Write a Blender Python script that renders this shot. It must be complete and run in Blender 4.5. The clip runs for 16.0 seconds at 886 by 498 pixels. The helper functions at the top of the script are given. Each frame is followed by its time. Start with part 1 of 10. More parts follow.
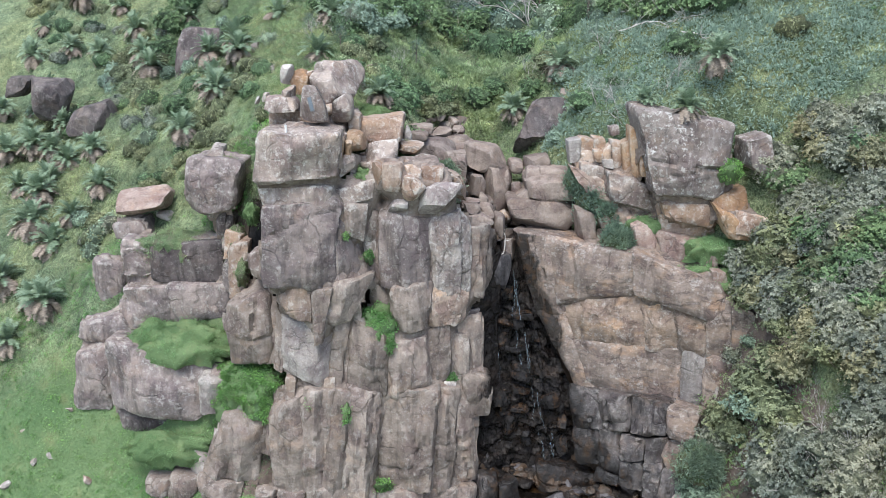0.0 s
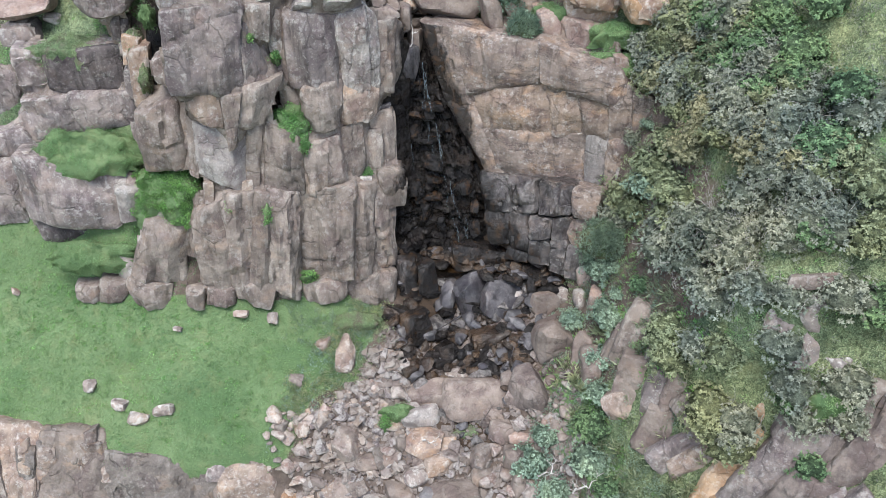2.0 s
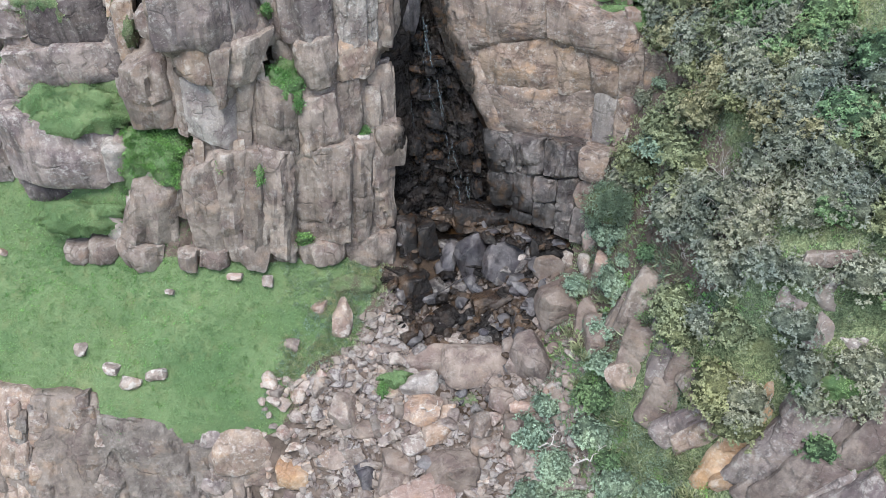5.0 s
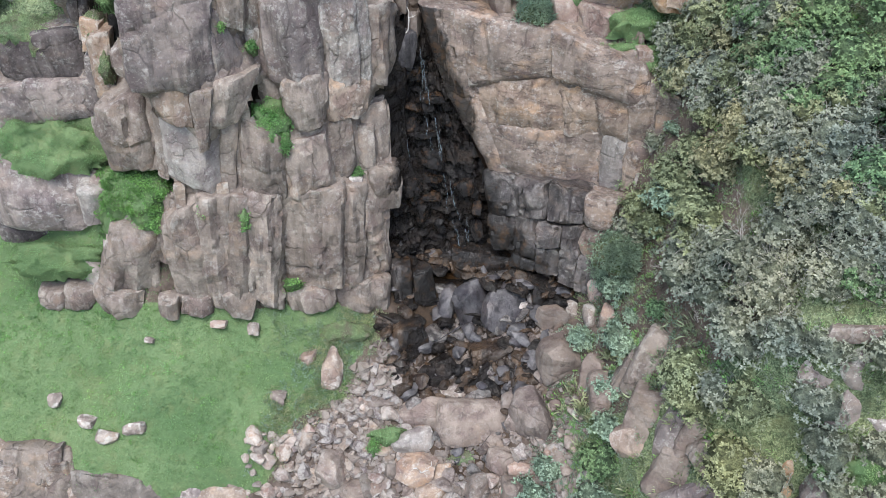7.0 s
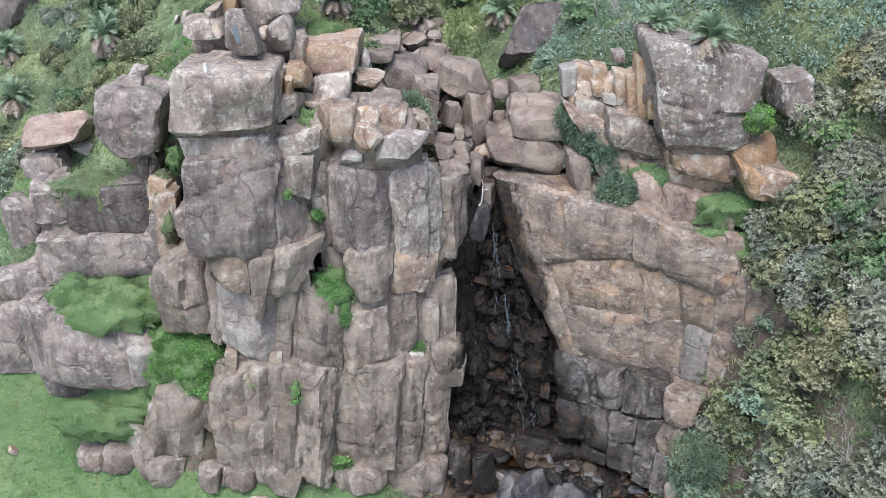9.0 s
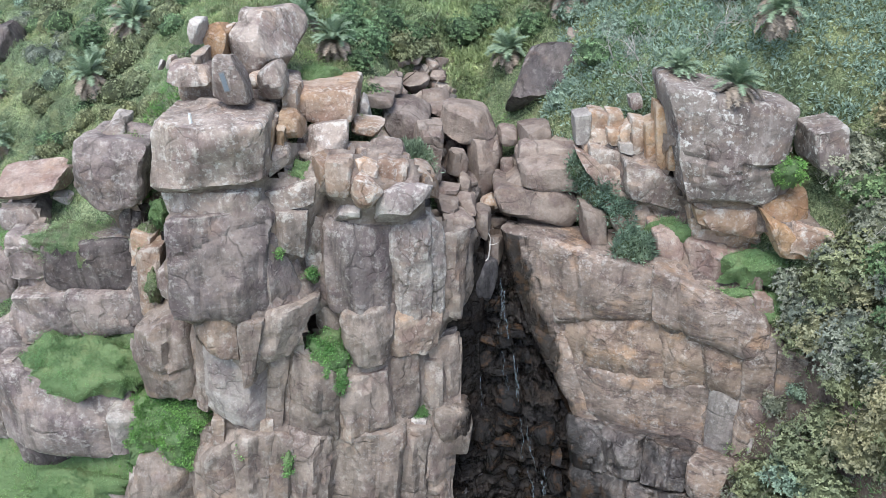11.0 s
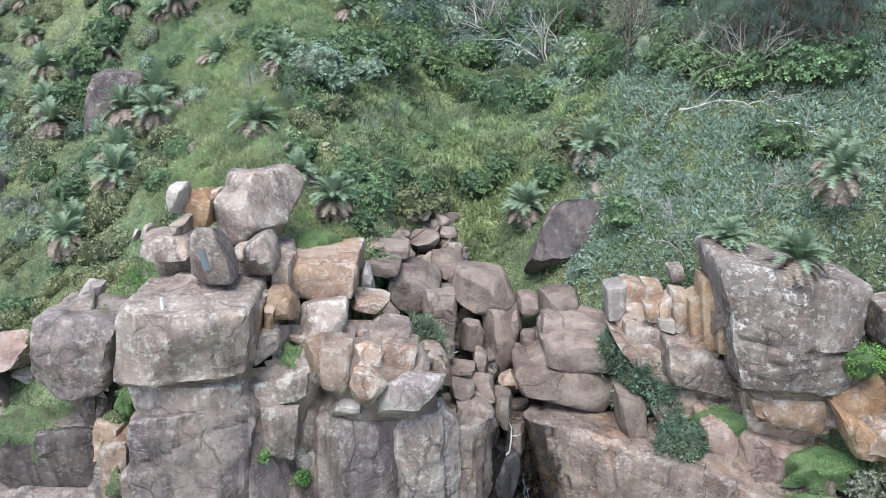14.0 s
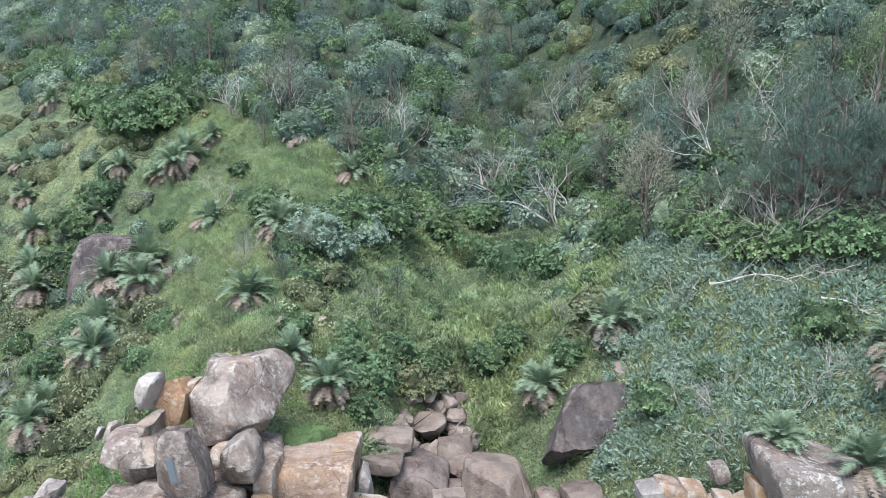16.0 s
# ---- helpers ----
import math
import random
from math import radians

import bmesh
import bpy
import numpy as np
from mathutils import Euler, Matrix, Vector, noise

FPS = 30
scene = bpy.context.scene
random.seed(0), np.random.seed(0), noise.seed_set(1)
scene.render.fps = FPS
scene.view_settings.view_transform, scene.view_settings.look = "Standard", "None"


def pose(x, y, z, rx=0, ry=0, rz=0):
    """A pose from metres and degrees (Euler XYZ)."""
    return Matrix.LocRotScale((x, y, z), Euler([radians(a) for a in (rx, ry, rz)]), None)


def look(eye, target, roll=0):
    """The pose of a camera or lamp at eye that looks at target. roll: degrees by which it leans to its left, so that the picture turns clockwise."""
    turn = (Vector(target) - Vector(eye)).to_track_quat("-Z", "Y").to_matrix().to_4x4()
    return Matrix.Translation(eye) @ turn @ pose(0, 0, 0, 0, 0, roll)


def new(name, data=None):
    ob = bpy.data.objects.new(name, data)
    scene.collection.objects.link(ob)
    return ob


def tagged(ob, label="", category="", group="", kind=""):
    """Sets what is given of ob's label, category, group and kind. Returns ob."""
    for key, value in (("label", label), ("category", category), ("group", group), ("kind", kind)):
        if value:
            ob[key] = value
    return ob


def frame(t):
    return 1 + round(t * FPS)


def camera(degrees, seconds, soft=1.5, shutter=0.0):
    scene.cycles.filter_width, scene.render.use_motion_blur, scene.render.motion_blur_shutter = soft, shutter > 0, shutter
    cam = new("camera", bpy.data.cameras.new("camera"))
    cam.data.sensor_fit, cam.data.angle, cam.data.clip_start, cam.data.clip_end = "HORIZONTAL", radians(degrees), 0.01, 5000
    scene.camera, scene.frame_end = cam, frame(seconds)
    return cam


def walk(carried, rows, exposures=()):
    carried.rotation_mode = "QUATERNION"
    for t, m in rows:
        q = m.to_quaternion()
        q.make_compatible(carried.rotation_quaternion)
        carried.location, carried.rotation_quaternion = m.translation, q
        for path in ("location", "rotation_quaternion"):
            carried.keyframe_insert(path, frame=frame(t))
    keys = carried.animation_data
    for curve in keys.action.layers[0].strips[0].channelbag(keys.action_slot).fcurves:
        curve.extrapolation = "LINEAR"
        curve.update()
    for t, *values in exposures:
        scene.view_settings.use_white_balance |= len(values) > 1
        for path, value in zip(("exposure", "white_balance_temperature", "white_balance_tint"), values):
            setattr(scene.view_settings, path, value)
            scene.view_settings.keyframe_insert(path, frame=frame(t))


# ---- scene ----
cam = camera(54.1, 16.0, 0.75)
METRES, EYE, TILT, LEAN, TURN = 22.0, 12.0, -21.0, 0.0, 0.0
ROWS = [
    (0.0, 0.0, 0.0, 0.0, 0.0, 0.0, 0.0),
    (0.5, -0.0019, -0.0113, 0.0178, 0.07, -3.61, -0.05),
    (1.0, -0.0053, -0.0223, 0.0424, -2.75, -7.81, 1.0),
    (1.5, -0.0083, -0.0303, 0.0599, -5.7, -11.76, 2.08),
    (2.0, -0.0084, -0.0386, 0.0739, -6.28, -15.67, 2.24),
    (2.5, -0.0062, -0.0456, 0.0846, -6.21, -19.53, 2.17),
    (3.0, -0.0051, -0.0488, 0.0885, -6.19, -20.11, 2.16),
    (5.5, 0.0333, 0.0836, 0.1206, -5.23, -19.8, 1.86),
    (6.0, 0.0452, 0.1169, 0.1407, -4.93, -19.85, 1.67),
    (6.5, 0.0536, 0.1509, 0.1537, -4.92, -19.82, 1.65),
    (7.0, 0.0598, 0.1846, 0.1651, -4.9, -19.82, 1.64),
    (7.5, 0.0666, 0.2184, 0.1775, -4.74, -18.0, 1.63),
    (8.0, 0.0715, 0.249, 0.189, -2.0, -15.57, 0.53),
    (8.5, 0.0729, 0.2834, 0.2036, 0.3, -12.86, -0.37),
    (9.0, 0.0713, 0.3166, 0.2169, 0.31, -10.92, -0.37),
    (9.5, 0.0701, 0.3508, 0.2299, 0.33, -9.53, -0.36),
    (12.0, 0.0621, 0.5011, 0.2791, 0.55, -9.44, -0.39),
    (12.5, 0.0591, 0.536, 0.2947, 0.6, -9.51, -0.38),
    (13.0, 0.0562, 0.5691, 0.3087, 0.62, -7.44, -0.36),
    (13.5, 0.0541, 0.606, 0.3237, 0.67, -4.42, -0.32),
    (14.0, 0.0505, 0.6397, 0.3362, 0.7, -1.69, -0.24),
    (14.5, 0.0462, 0.6744, 0.3484, 0.78, 0.89, -0.19),
    (15.0, 0.041, 0.7068, 0.3639, 0.78, 3.26, -0.17),
    (15.5, 0.0411, 0.7426, 0.38, 0.83, 5.69, -0.14),
    (16.0, 0.0409, 0.7794, 0.3945, 0.87, 8.04, -0.09),
]
walk(cam, [(t, pose(0, 0, EYE, TILT, LEAN, TURN) @ pose(METRES * x, METRES * y, METRES * z, 90 + pitch, roll, yaw)) for t, x, y, z, yaw, pitch, roll in ROWS])

# ---- light: a bright overcast sky ----
SUN_HEIGHT, SUN_TURN = radians(66), radians(200)
world = bpy.data.worlds.new("overcast_sky")
scene.world = world
world.use_nodes = True
_n, _l = world.node_tree.nodes, world.node_tree.links
sky = _n.new("ShaderNodeTexSky")
sky.sky_type = "NISHITA"
sky.sun_disc = False
sky.sun_elevation, sky.sun_rotation = SUN_HEIGHT, SUN_TURN
sky.air_density, sky.dust_density, sky.ozone_density = 1.0, 1.0, 1.0
cloud = _n.new("ShaderNodeHueSaturation")
cloud.inputs["Saturation"].default_value = 0.8
_l.new(sky.outputs["Color"], cloud.inputs["Color"])
_l.new(cloud.outputs["Color"], _n["Background"].inputs["Color"])
_n["Background"].inputs["Strength"].default_value = 0.135
sun = new("sun", bpy.data.lights.new("sun", "SUN"))
sun.data.energy, sun.data.angle, sun.data.color = 1.7, radians(30), (1.0, 0.98, 0.95)
sun.matrix_world = look((0, 0, 0), (-math.sin(SUN_TURN) * math.cos(SUN_HEIGHT), -math.cos(SUN_TURN) * math.cos(SUN_HEIGHT), -math.sin(SUN_HEIGHT)))
scene.view_settings.exposure = 1.4

# ---- the lie of the land: profiles of (distance, height) across the cove, lofted into one sheet ----
PROFILES = {}


def profile(x, text):
    """A profile at x: y:z pairs from behind the camera, over foot and brink of the cliff, to the far hill."""
    PROFILES[x] = np.array([[float(v) for v in p.split(":")] for p in text.split()])


profile(-150, "-150:-60 0:-45 20:-38 29:-34 36:-31 39:-29 42:-27 46:-25 55:-21 62:-17 75:-12 100:-2 180:30 700:150")
profile(-60, "-150:-50 0:-34 20:-28 29:-25 36:-21 39:-19 42:-17 46:-15 55:-11 62:-8 75:-3 100:5 180:36 700:160")
profile(-26, "-150:-52 0:-38 24:-30 29:-22.5 36:-16.5 39:-13.5 42:-10.5 46:-7.5 55:-3.5 62:-1 75:7 100:16 180:44 700:170")
profile(-20, "-150:-52 0:-38 26:-29 29.2:-21.3 36:-15 38.5:-11 41:-7.5 45:-5 55:-0.5 62:1.5 75:10 100:18 180:46 700:170")
profile(-16, "-150:-52 0:-38 27.2:-28 29.4:-20.2 36.4:-14 39.2:-8.9 41.9:-4 45:-2.5 55:1.2 62:3.6 75:10.5 100:18 180:47 700:170")
profile(-11, "-150:-52 0:-38 27.2:-27.5 29.2:-19.8 35.2:-14.3 38.6:-8.2 40.9:-3.1 42.5:-1.2 50:2.6 60:5 72:10 100:17 180:47 700:170")
profile(-6.5, "-150:-52 0:-38 26.8:-27 29:-19.6 34.7:-14.85 38.2:-9.2 39.2:-0.6 40.2:2.6 43.5:3.4 52:4.2 68:8.8 100:15 180:46 700:170")
profile(-2.5, "-150:-50 0:-36 24:-24.5 29:-19.7 35.3:-15.3 38.2:-9.3 39.8:-1 41:0.4 44:1.6 52:2.6 68:6.6 100:13 180:44 700:170")
profile(0.8, "-150:-48 0:-33 20:-23 28.5:-19.6 36.9:-15.6 39:-9.6 40.4:-2 41.8:-3.0 44.5:-1.9 54:1.4 70:4.4 100:11 180:42 700:170")
profile(3.8, "-150:-45 0:-31 20:-22.4 28:-19.6 34.8:-17.6 39.3:-14.4 41:-7.5 41.6:-4.6 46:-1.9 54:1.8 70:3.6 100:10 180:42 700:170")
profile(8, "-150:-45 0:-30 18:-22 25:-19.6 31:-17.2 36.6:-14.8 39.4:-10 40.8:-3.6 43.6:2.6 52:4.4 70:4.6 100:10 180:42 700:170")
profile(10.7, "-150:-45 0:-29 16:-21.5 22:-19 27.5:-16 34.8:-14.2 37.9:-10 39.5:-3.5 41.2:3.8 50:7 68:7.6 100:12 180:43 700:170")
profile(12.6, "-150:-45 0:-28 14:-21 21.5:-17.6 26:-11.8 32.4:-11 36.8:-8.2 39:-1.8 40.8:4.2 50:8.6 66:9.6 100:14 180:44 700:170")
profile(14.6, "-150:-45 0:-27 14:-19 21.6:-15 24:-7.4 31:-4.4 35.5:-3 38.3:0.6 41.3:5.4 50:9.6 66:11.6 100:17 180:46 700:170")
profile(17, "-150:-45 0:-25 13:-17 20.4:-12.4 23:-5 31:-1.2 35.5:0.8 38.5:3.2 42:6.4 50:10.6 66:13 100:19 180:48 700:170")
profile(24, "-150:-40 0:-20 13:-12 20:-6 23:0 31:4 35.5:6.2 38.5:8 42:10 50:13 66:17 100:25 180:54 700:175")
profile(60, "-150:-15 0:4 13:10 20:14 25:18 31:21 35.5:23 38.5:25 42:27 50:30 66:37 100:50 180:80 700:190")
profile(150, "-150:20 0:35 13:38 20:40 25:42 31:45 35.5:48 38.5:50 42:52 50:58 66:66 100:80 180:110 700:210")

_px = np.array(sorted(PROFILES))
_ys = np.array([PROFILES[x][:, 0] for x in _px])
_zs = np.array([PROFILES[x][:, 1] for x in _px])


def section(x):
    """The profile at any x."""
    x = min(max(x, _px[0]), _px[-1])
    i = min(int(np.searchsorted(_px, x, "right")) - 1, len(_px) - 2)
    f = (x - _px[i]) / (_px[i + 1] - _px[i])
    return _ys[i] * (1 - f) + _ys[i + 1] * f, _zs[i] * (1 - f) + _zs[i + 1] * f


def land(x, y):
    """Height of the land at a place."""
    ys, zs = section(x)
    return float(np.interp(y, ys, zs))

# ---- materials ----
def nodes(name):
    mat = bpy.data.materials.new(name)
    mat.use_nodes = True
    return mat, mat.node_tree.nodes, mat.node_tree.links, mat.node_tree.nodes["Principled BSDF"]


def tex_noise(n, l, vec, scale, detail=6.0, rough=0.6, stretch=None):
    """Noise over the given coordinates, stretched along an axis where wanted."""
    if stretch:
        m = n.new("ShaderNodeMapping")
        m.inputs["Scale"].default_value = stretch
        l.new(vec, m.inputs["Vector"])
        vec = m.outputs["Vector"]
    t = n.new("ShaderNodeTexNoise")
    t.inputs["Scale"].default_value, t.inputs["Detail"].default_value, t.inputs["Roughness"].default_value = scale, detail, rough
    l.new(vec, t.inputs["Vector"])
    return t.outputs["Fac"]


def ramp(n, l, fac, lo, hi):
    r = n.new("ShaderNodeMapRange")
    r.inputs["From Min"].default_value, r.inputs["From Max"].default_value = lo, hi
    l.new(fac, r.inputs["Value"])
    return r.outputs["Result"]


def times(n, l, a, b, op="MULTIPLY"):
    m = n.new("ShaderNodeMath")
    m.operation = op
    for socket, v in zip(m.inputs, (a, b)):
        if isinstance(v, (int, float)):
            socket.default_value = v
        else:
            l.new(v, socket)
    return m.outputs[0]


def blend(n, l, fac, a, b, kind="MIX"):
    m = n.new("ShaderNodeMix")
    m.data_type, m.blend_type = "RGBA", kind
    for key, v in ((0, fac), (6, a), (7, b)):
        if isinstance(v, tuple):
            m.inputs[key].default_value = (*v, 1)
        elif isinstance(v, (int, float)):
            m.inputs[key].default_value = v
        else:
            l.new(v, m.inputs[key])
    return m.outputs[2]


def rock(name, main, other, streak=0.5, lichen=0.3, tan=0.25, rough=0.9, relief=1.0, water=0.0, bedding=0.0):
    """Weathered rock: blotched tones, dark runs of water down the face, pale lichen on worn edges, rusty patches, hairline joints."""
    mat, n, l, bsdf = nodes(name)
    if not water:
        main, other = [(0.865 * c[0], 0.86 * c[1], 0.855 * c[2]) for c in (main, other)]
    geo = n.new("ShaderNodeNewGeometry")
    info = n.new("ShaderNodeObjectInfo")
    # every stone has its own stretch of pattern
    shift = n.new("ShaderNodeVectorMath")
    shift.operation = "MULTIPLY_ADD"
    l.new(info.outputs["Random"], shift.inputs[0])
    shift.inputs[1].default_value = (37.0, 53.0, 41.0)
    l.new(geo.outputs["Position"], shift.inputs[2])
    pos = shift.outputs[0]
    pale = min(1.0, 2.0 * lichen)
    big = ramp(n, l, tex_noise(n, l, pos, 0.55, 5, 0.6), 0.42, 0.58)
    col = blend(n, l, big, main, other)
    mauve = times(n, l, ramp(n, l, tex_noise(n, l, pos, 0.8, 6, 0.62), 0.50, 0.60), 0.65)
    col = blend(n, l, mauve, col, (main[0] * 0.74, main[1] * 0.66, main[2] * 0.71))
    cream = times(n, l, ramp(n, l, tex_noise(n, l, pos, 0.95, 7, 0.68), 0.54, 0.68), 0.5 * pale)
    col = blend(n, l, cream, col, tuple(min(0.62, 1.55 * c) for c in other))
    rust = times(n, l, ramp(n, l, tex_noise(n, l, pos, 0.7, 6, 0.65, (1, 1, 1.6)), 0.53, 0.68), tan)
    col = blend(n, l, rust, col, (0.44, 0.265, 0.145))
    runs = times(n, l, ramp(n, l, tex_noise(n, l, pos, 1.2, 5, 0.62, (1.6, 1.6, 0.2)), 0.49, 0.63), streak * 1.05)
    col = blend(n, l, runs, col, tuple(0.42 * c for c in main))
    pale_runs = times(n, l, ramp(n, l, tex_noise(n, l, pos, 1.7, 5, 0.65, (1.4, 1.4, 0.25)), 0.55, 0.68), 0.30 * pale)
    col = blend(n, l, pale_runs, col, (0.52, 0.475, 0.44))
    soot = times(n, l, ramp(n, l, tex_noise(n, l, pos, 1.5, 8, 0.7), 0.57, 0.66), 0.55)
    col = blend(n, l, soot, col, tuple(0.42 * c for c in main))
    # pale lichen: blots, flecks, and thick along worn edges
    worn = ramp(n, l, geo.outputs["Pointiness"], 0.51, 0.59)
    blots = tex_noise(n, l, pos, 2.6, 8, 0.74)
    edge = ramp(n, l, times(n, l, blots, times(n, l, worn, 0.14), "ADD"), 0.57, 0.65)
    col = blend(n, l, times(n, l, edge, 0.6 * pale), col, (0.50, 0.48, 0.44))
    fleck = ramp(n, l, tex_noise(n, l, pos, 8.5, 4, 0.6), 0.62, 0.68)
    col = blend(n, l, times(n, l, fleck, 0.32 * pale), col, (0.56, 0.54, 0.50))
    # crusts of white lichen, crowded in patches
    crowd = ramp(n, l, tex_noise(n, l, pos, 0.75, 4, 0.6), 0.46, 0.60)
    crust = times(n, l, ramp(n, l, tex_noise(n, l, pos, 5.0, 6, 0.7), 0.54, 0.60), crowd)
    col = blend(n, l, times(n, l, crust, min(0.75, 0.9 * lichen)), col, (0.56, 0.55, 0.52))
    # hollows and creases of the mesh get a darker tone
    hollow = ramp(n, l, geo.outputs["Pointiness"], 0.485, 0.42)
    col = blend(n, l, times(n, l, hollow, 0.6), col, tuple(0.3 * c for c in main))
    grain = tex_noise(n, l, pos, 11.0, 5, 0.7)
    col = blend(n, l, 1.0, col, blend(n, l, ramp(n, l, grain, 0.3, 0.72), (0.87, 0.87, 0.88), (1.10, 1.10, 1.09)), "MULTIPLY")
    tone = n.new("ShaderNodeMapRange")
    tone.inputs["To Min"].default_value, tone.inputs["To Max"].default_value = 0.82, 1.16
    l.new(info.outputs["Random"], tone.inputs["Value"])
    shade = n.new("ShaderNodeHueSaturation")
    l.new(tone.outputs["Result"], shade.inputs["Value"])
    # hairline joints and grain as relief
    warp = n.new("ShaderNodeTexNoise")
    warp.inputs["Scale"].default_value, warp.inputs["Detail"].default_value = 1.1, 6
    l.new(pos, warp.inputs["Vector"])
    add = n.new("ShaderNodeVectorMath")
    add.operation = "MULTIPLY_ADD"
    l.new(warp.outputs["Color"], add.inputs[0])
    add.inputs[1].default_value = (0.8, 0.8, 0.8)
    l.new(pos, add.inputs[2])
    squash = n.new("ShaderNodeMapping")
    squash.inputs["Scale"].default_value = (1.0, 1.0, 0.75)
    l.new(add.outputs[0], squash.inputs["Vector"])
    vor = n.new("ShaderNodeTexVoronoi")
    vor.feature = "DISTANCE_TO_EDGE"
    vor.inputs["Scale"].default_value = 0.5
    l.new(squash.outputs["Vector"], vor.inputs["Vector"])
    open_ = ramp(n, l, vor.outputs["Distance"], 0.0, 0.028)
    broken = ramp(n, l, tex_noise(n, l, pos, 0.9, 3, 0.5), 0.48, 0.58)
    joint = times(n, l, times(n, l, 1.0, open_, "SUBTRACT"), broken)
    col = blend(n, l, times(n, l, joint, 0.5), col, tuple(0.25 * c for c in main))
    # finer cracks
    fissure = n.new("ShaderNodeTexVoronoi")
    fissure.feature = "DISTANCE_TO_EDGE"
    fissure.inputs["Scale"].default_value = 1.25
    l.new(squash.outputs["Vector"], fissure.inputs["Vector"])
    split = times(n, l, times(n, l, 1.0, ramp(n, l, fissure.outputs["Distance"], 0.0, 0.035), "SUBTRACT"), ramp(n, l, tex_noise(n, l, pos, 0.8, 3, 0.5), 0.50, 0.58))
    col = blend(n, l, times(n, l, split, 0.32), col, tuple(0.25 * c for c in main))
    joint = times(n, l, joint, times(n, l, split, 0.6), "ADD")
    if bedding:
        # beds that dip along the face: dark partings, rusty and pale bands
        dip = n.new("ShaderNodeMapping")
        dip.inputs["Rotation"].default_value, dip.inputs["Scale"].default_value = (0, radians(-24), 0), (0.22, 0.22, 1.25)
        l.new(add.outputs[0], dip.inputs["Vector"])
        band = tex_noise(n, l, dip.outputs["Vector"], 1.0, 6, 0.68)
        col = blend(n, l, times(n, l, ramp(n, l, band, 0.53, 0.60), 0.55 * bedding), col, tuple(0.45 * c for c in main))
        col = blend(n, l, times(n, l, ramp(n, l, band, 0.47, 0.38), 0.5 * bedding), col, (0.36, 0.265, 0.195))
        seam = times(n, l, ramp(n, l, band, 0.485, 0.50), ramp(n, l, band, 0.515, 0.50))
        col = blend(n, l, times(n, l, seam, 0.7 * bedding), col, tuple(0.22 * c for c in main))
        joint = times(n, l, joint, times(n, l, seam, 0.7), "ADD")
    l.new(col, shade.inputs["Color"])
    # where water runs over the stone it is black and brown, and glossy
    damp = n.new("ShaderNodeAttribute")
    damp.attribute_name = "damp"
    stir = times(n, l, times(n, l, tex_noise(n, l, geo.outputs["Position"], 1.3, 6, 0.65, (1.3, 1.3, 0.35)), 0.5, "SUBTRACT"), 1.5)
    soak = times(n, l, ramp(n, l, times(n, l, damp.outputs["Fac"], stir, "ADD"), 0.34, 0.66), ramp(n, l, damp.outputs["Fac"], 0.0, 0.15))
    stained = blend(n, l, ramp(n, l, tex_noise(n, l, geo.outputs["Position"], 1.9, 6, 0.7), 0.52, 0.66), (0.016, 0.015, 0.015), (0.052, 0.029, 0.015))
    l.new(blend(n, l, times(n, l, soak, 0.93), shade.outputs["Color"], stained), bsdf.inputs["Base Color"])
    mid = times(n, l, tex_noise(n, l, pos, 1.7, 9, 0.60), 1.3)
    height = times(n, l, times(n, l, mid, times(n, l, joint, 0.22), "SUBTRACT"), times(n, l, grain, 0.10), "ADD")
    bump = n.new("ShaderNodeBump")
    bump.inputs["Strength"].default_value, bump.inputs["Distance"].default_value = 0.8 * relief, 0.15
    l.new(height, bump.inputs["Height"])
    l.new(bump.outputs["Normal"], bsdf.inputs["Normal"])
    if water:
        film = ramp(n, l, tex_noise(n, l, pos, 1.1, 5, 0.6, (1.5, 1.5, 0.3)), 0.40, 0.60)
        r = n.new("ShaderNodeMapRange")
        r.inputs["To Min"].default_value, r.inputs["To Max"].default_value = rough, rough * (1 - water)
        l.new(film, r.inputs["Value"])
        l.new(r.outputs["Result"], bsdf.inputs["Roughness"])
    else:
        r = n.new("ShaderNodeMapRange")
        r.inputs["To Min"].default_value, r.inputs["To Max"].default_value = rough, 0.24
        l.new(soak, r.inputs["Value"])
        l.new(r.outputs["Result"], bsdf.inputs["Roughness"])
    bsdf.inputs["Specular IOR Level"].default_value = 0.18 if water > 0.5 else 0.3
    if water > 0.55:
        bsdf.inputs["Coat Weight"].default_value, bsdf.inputs["Coat Roughness"].default_value = 0.22, 0.05
        l.new(bump.outputs["Normal"], bsdf.inputs["Coat Normal"])
    return mat


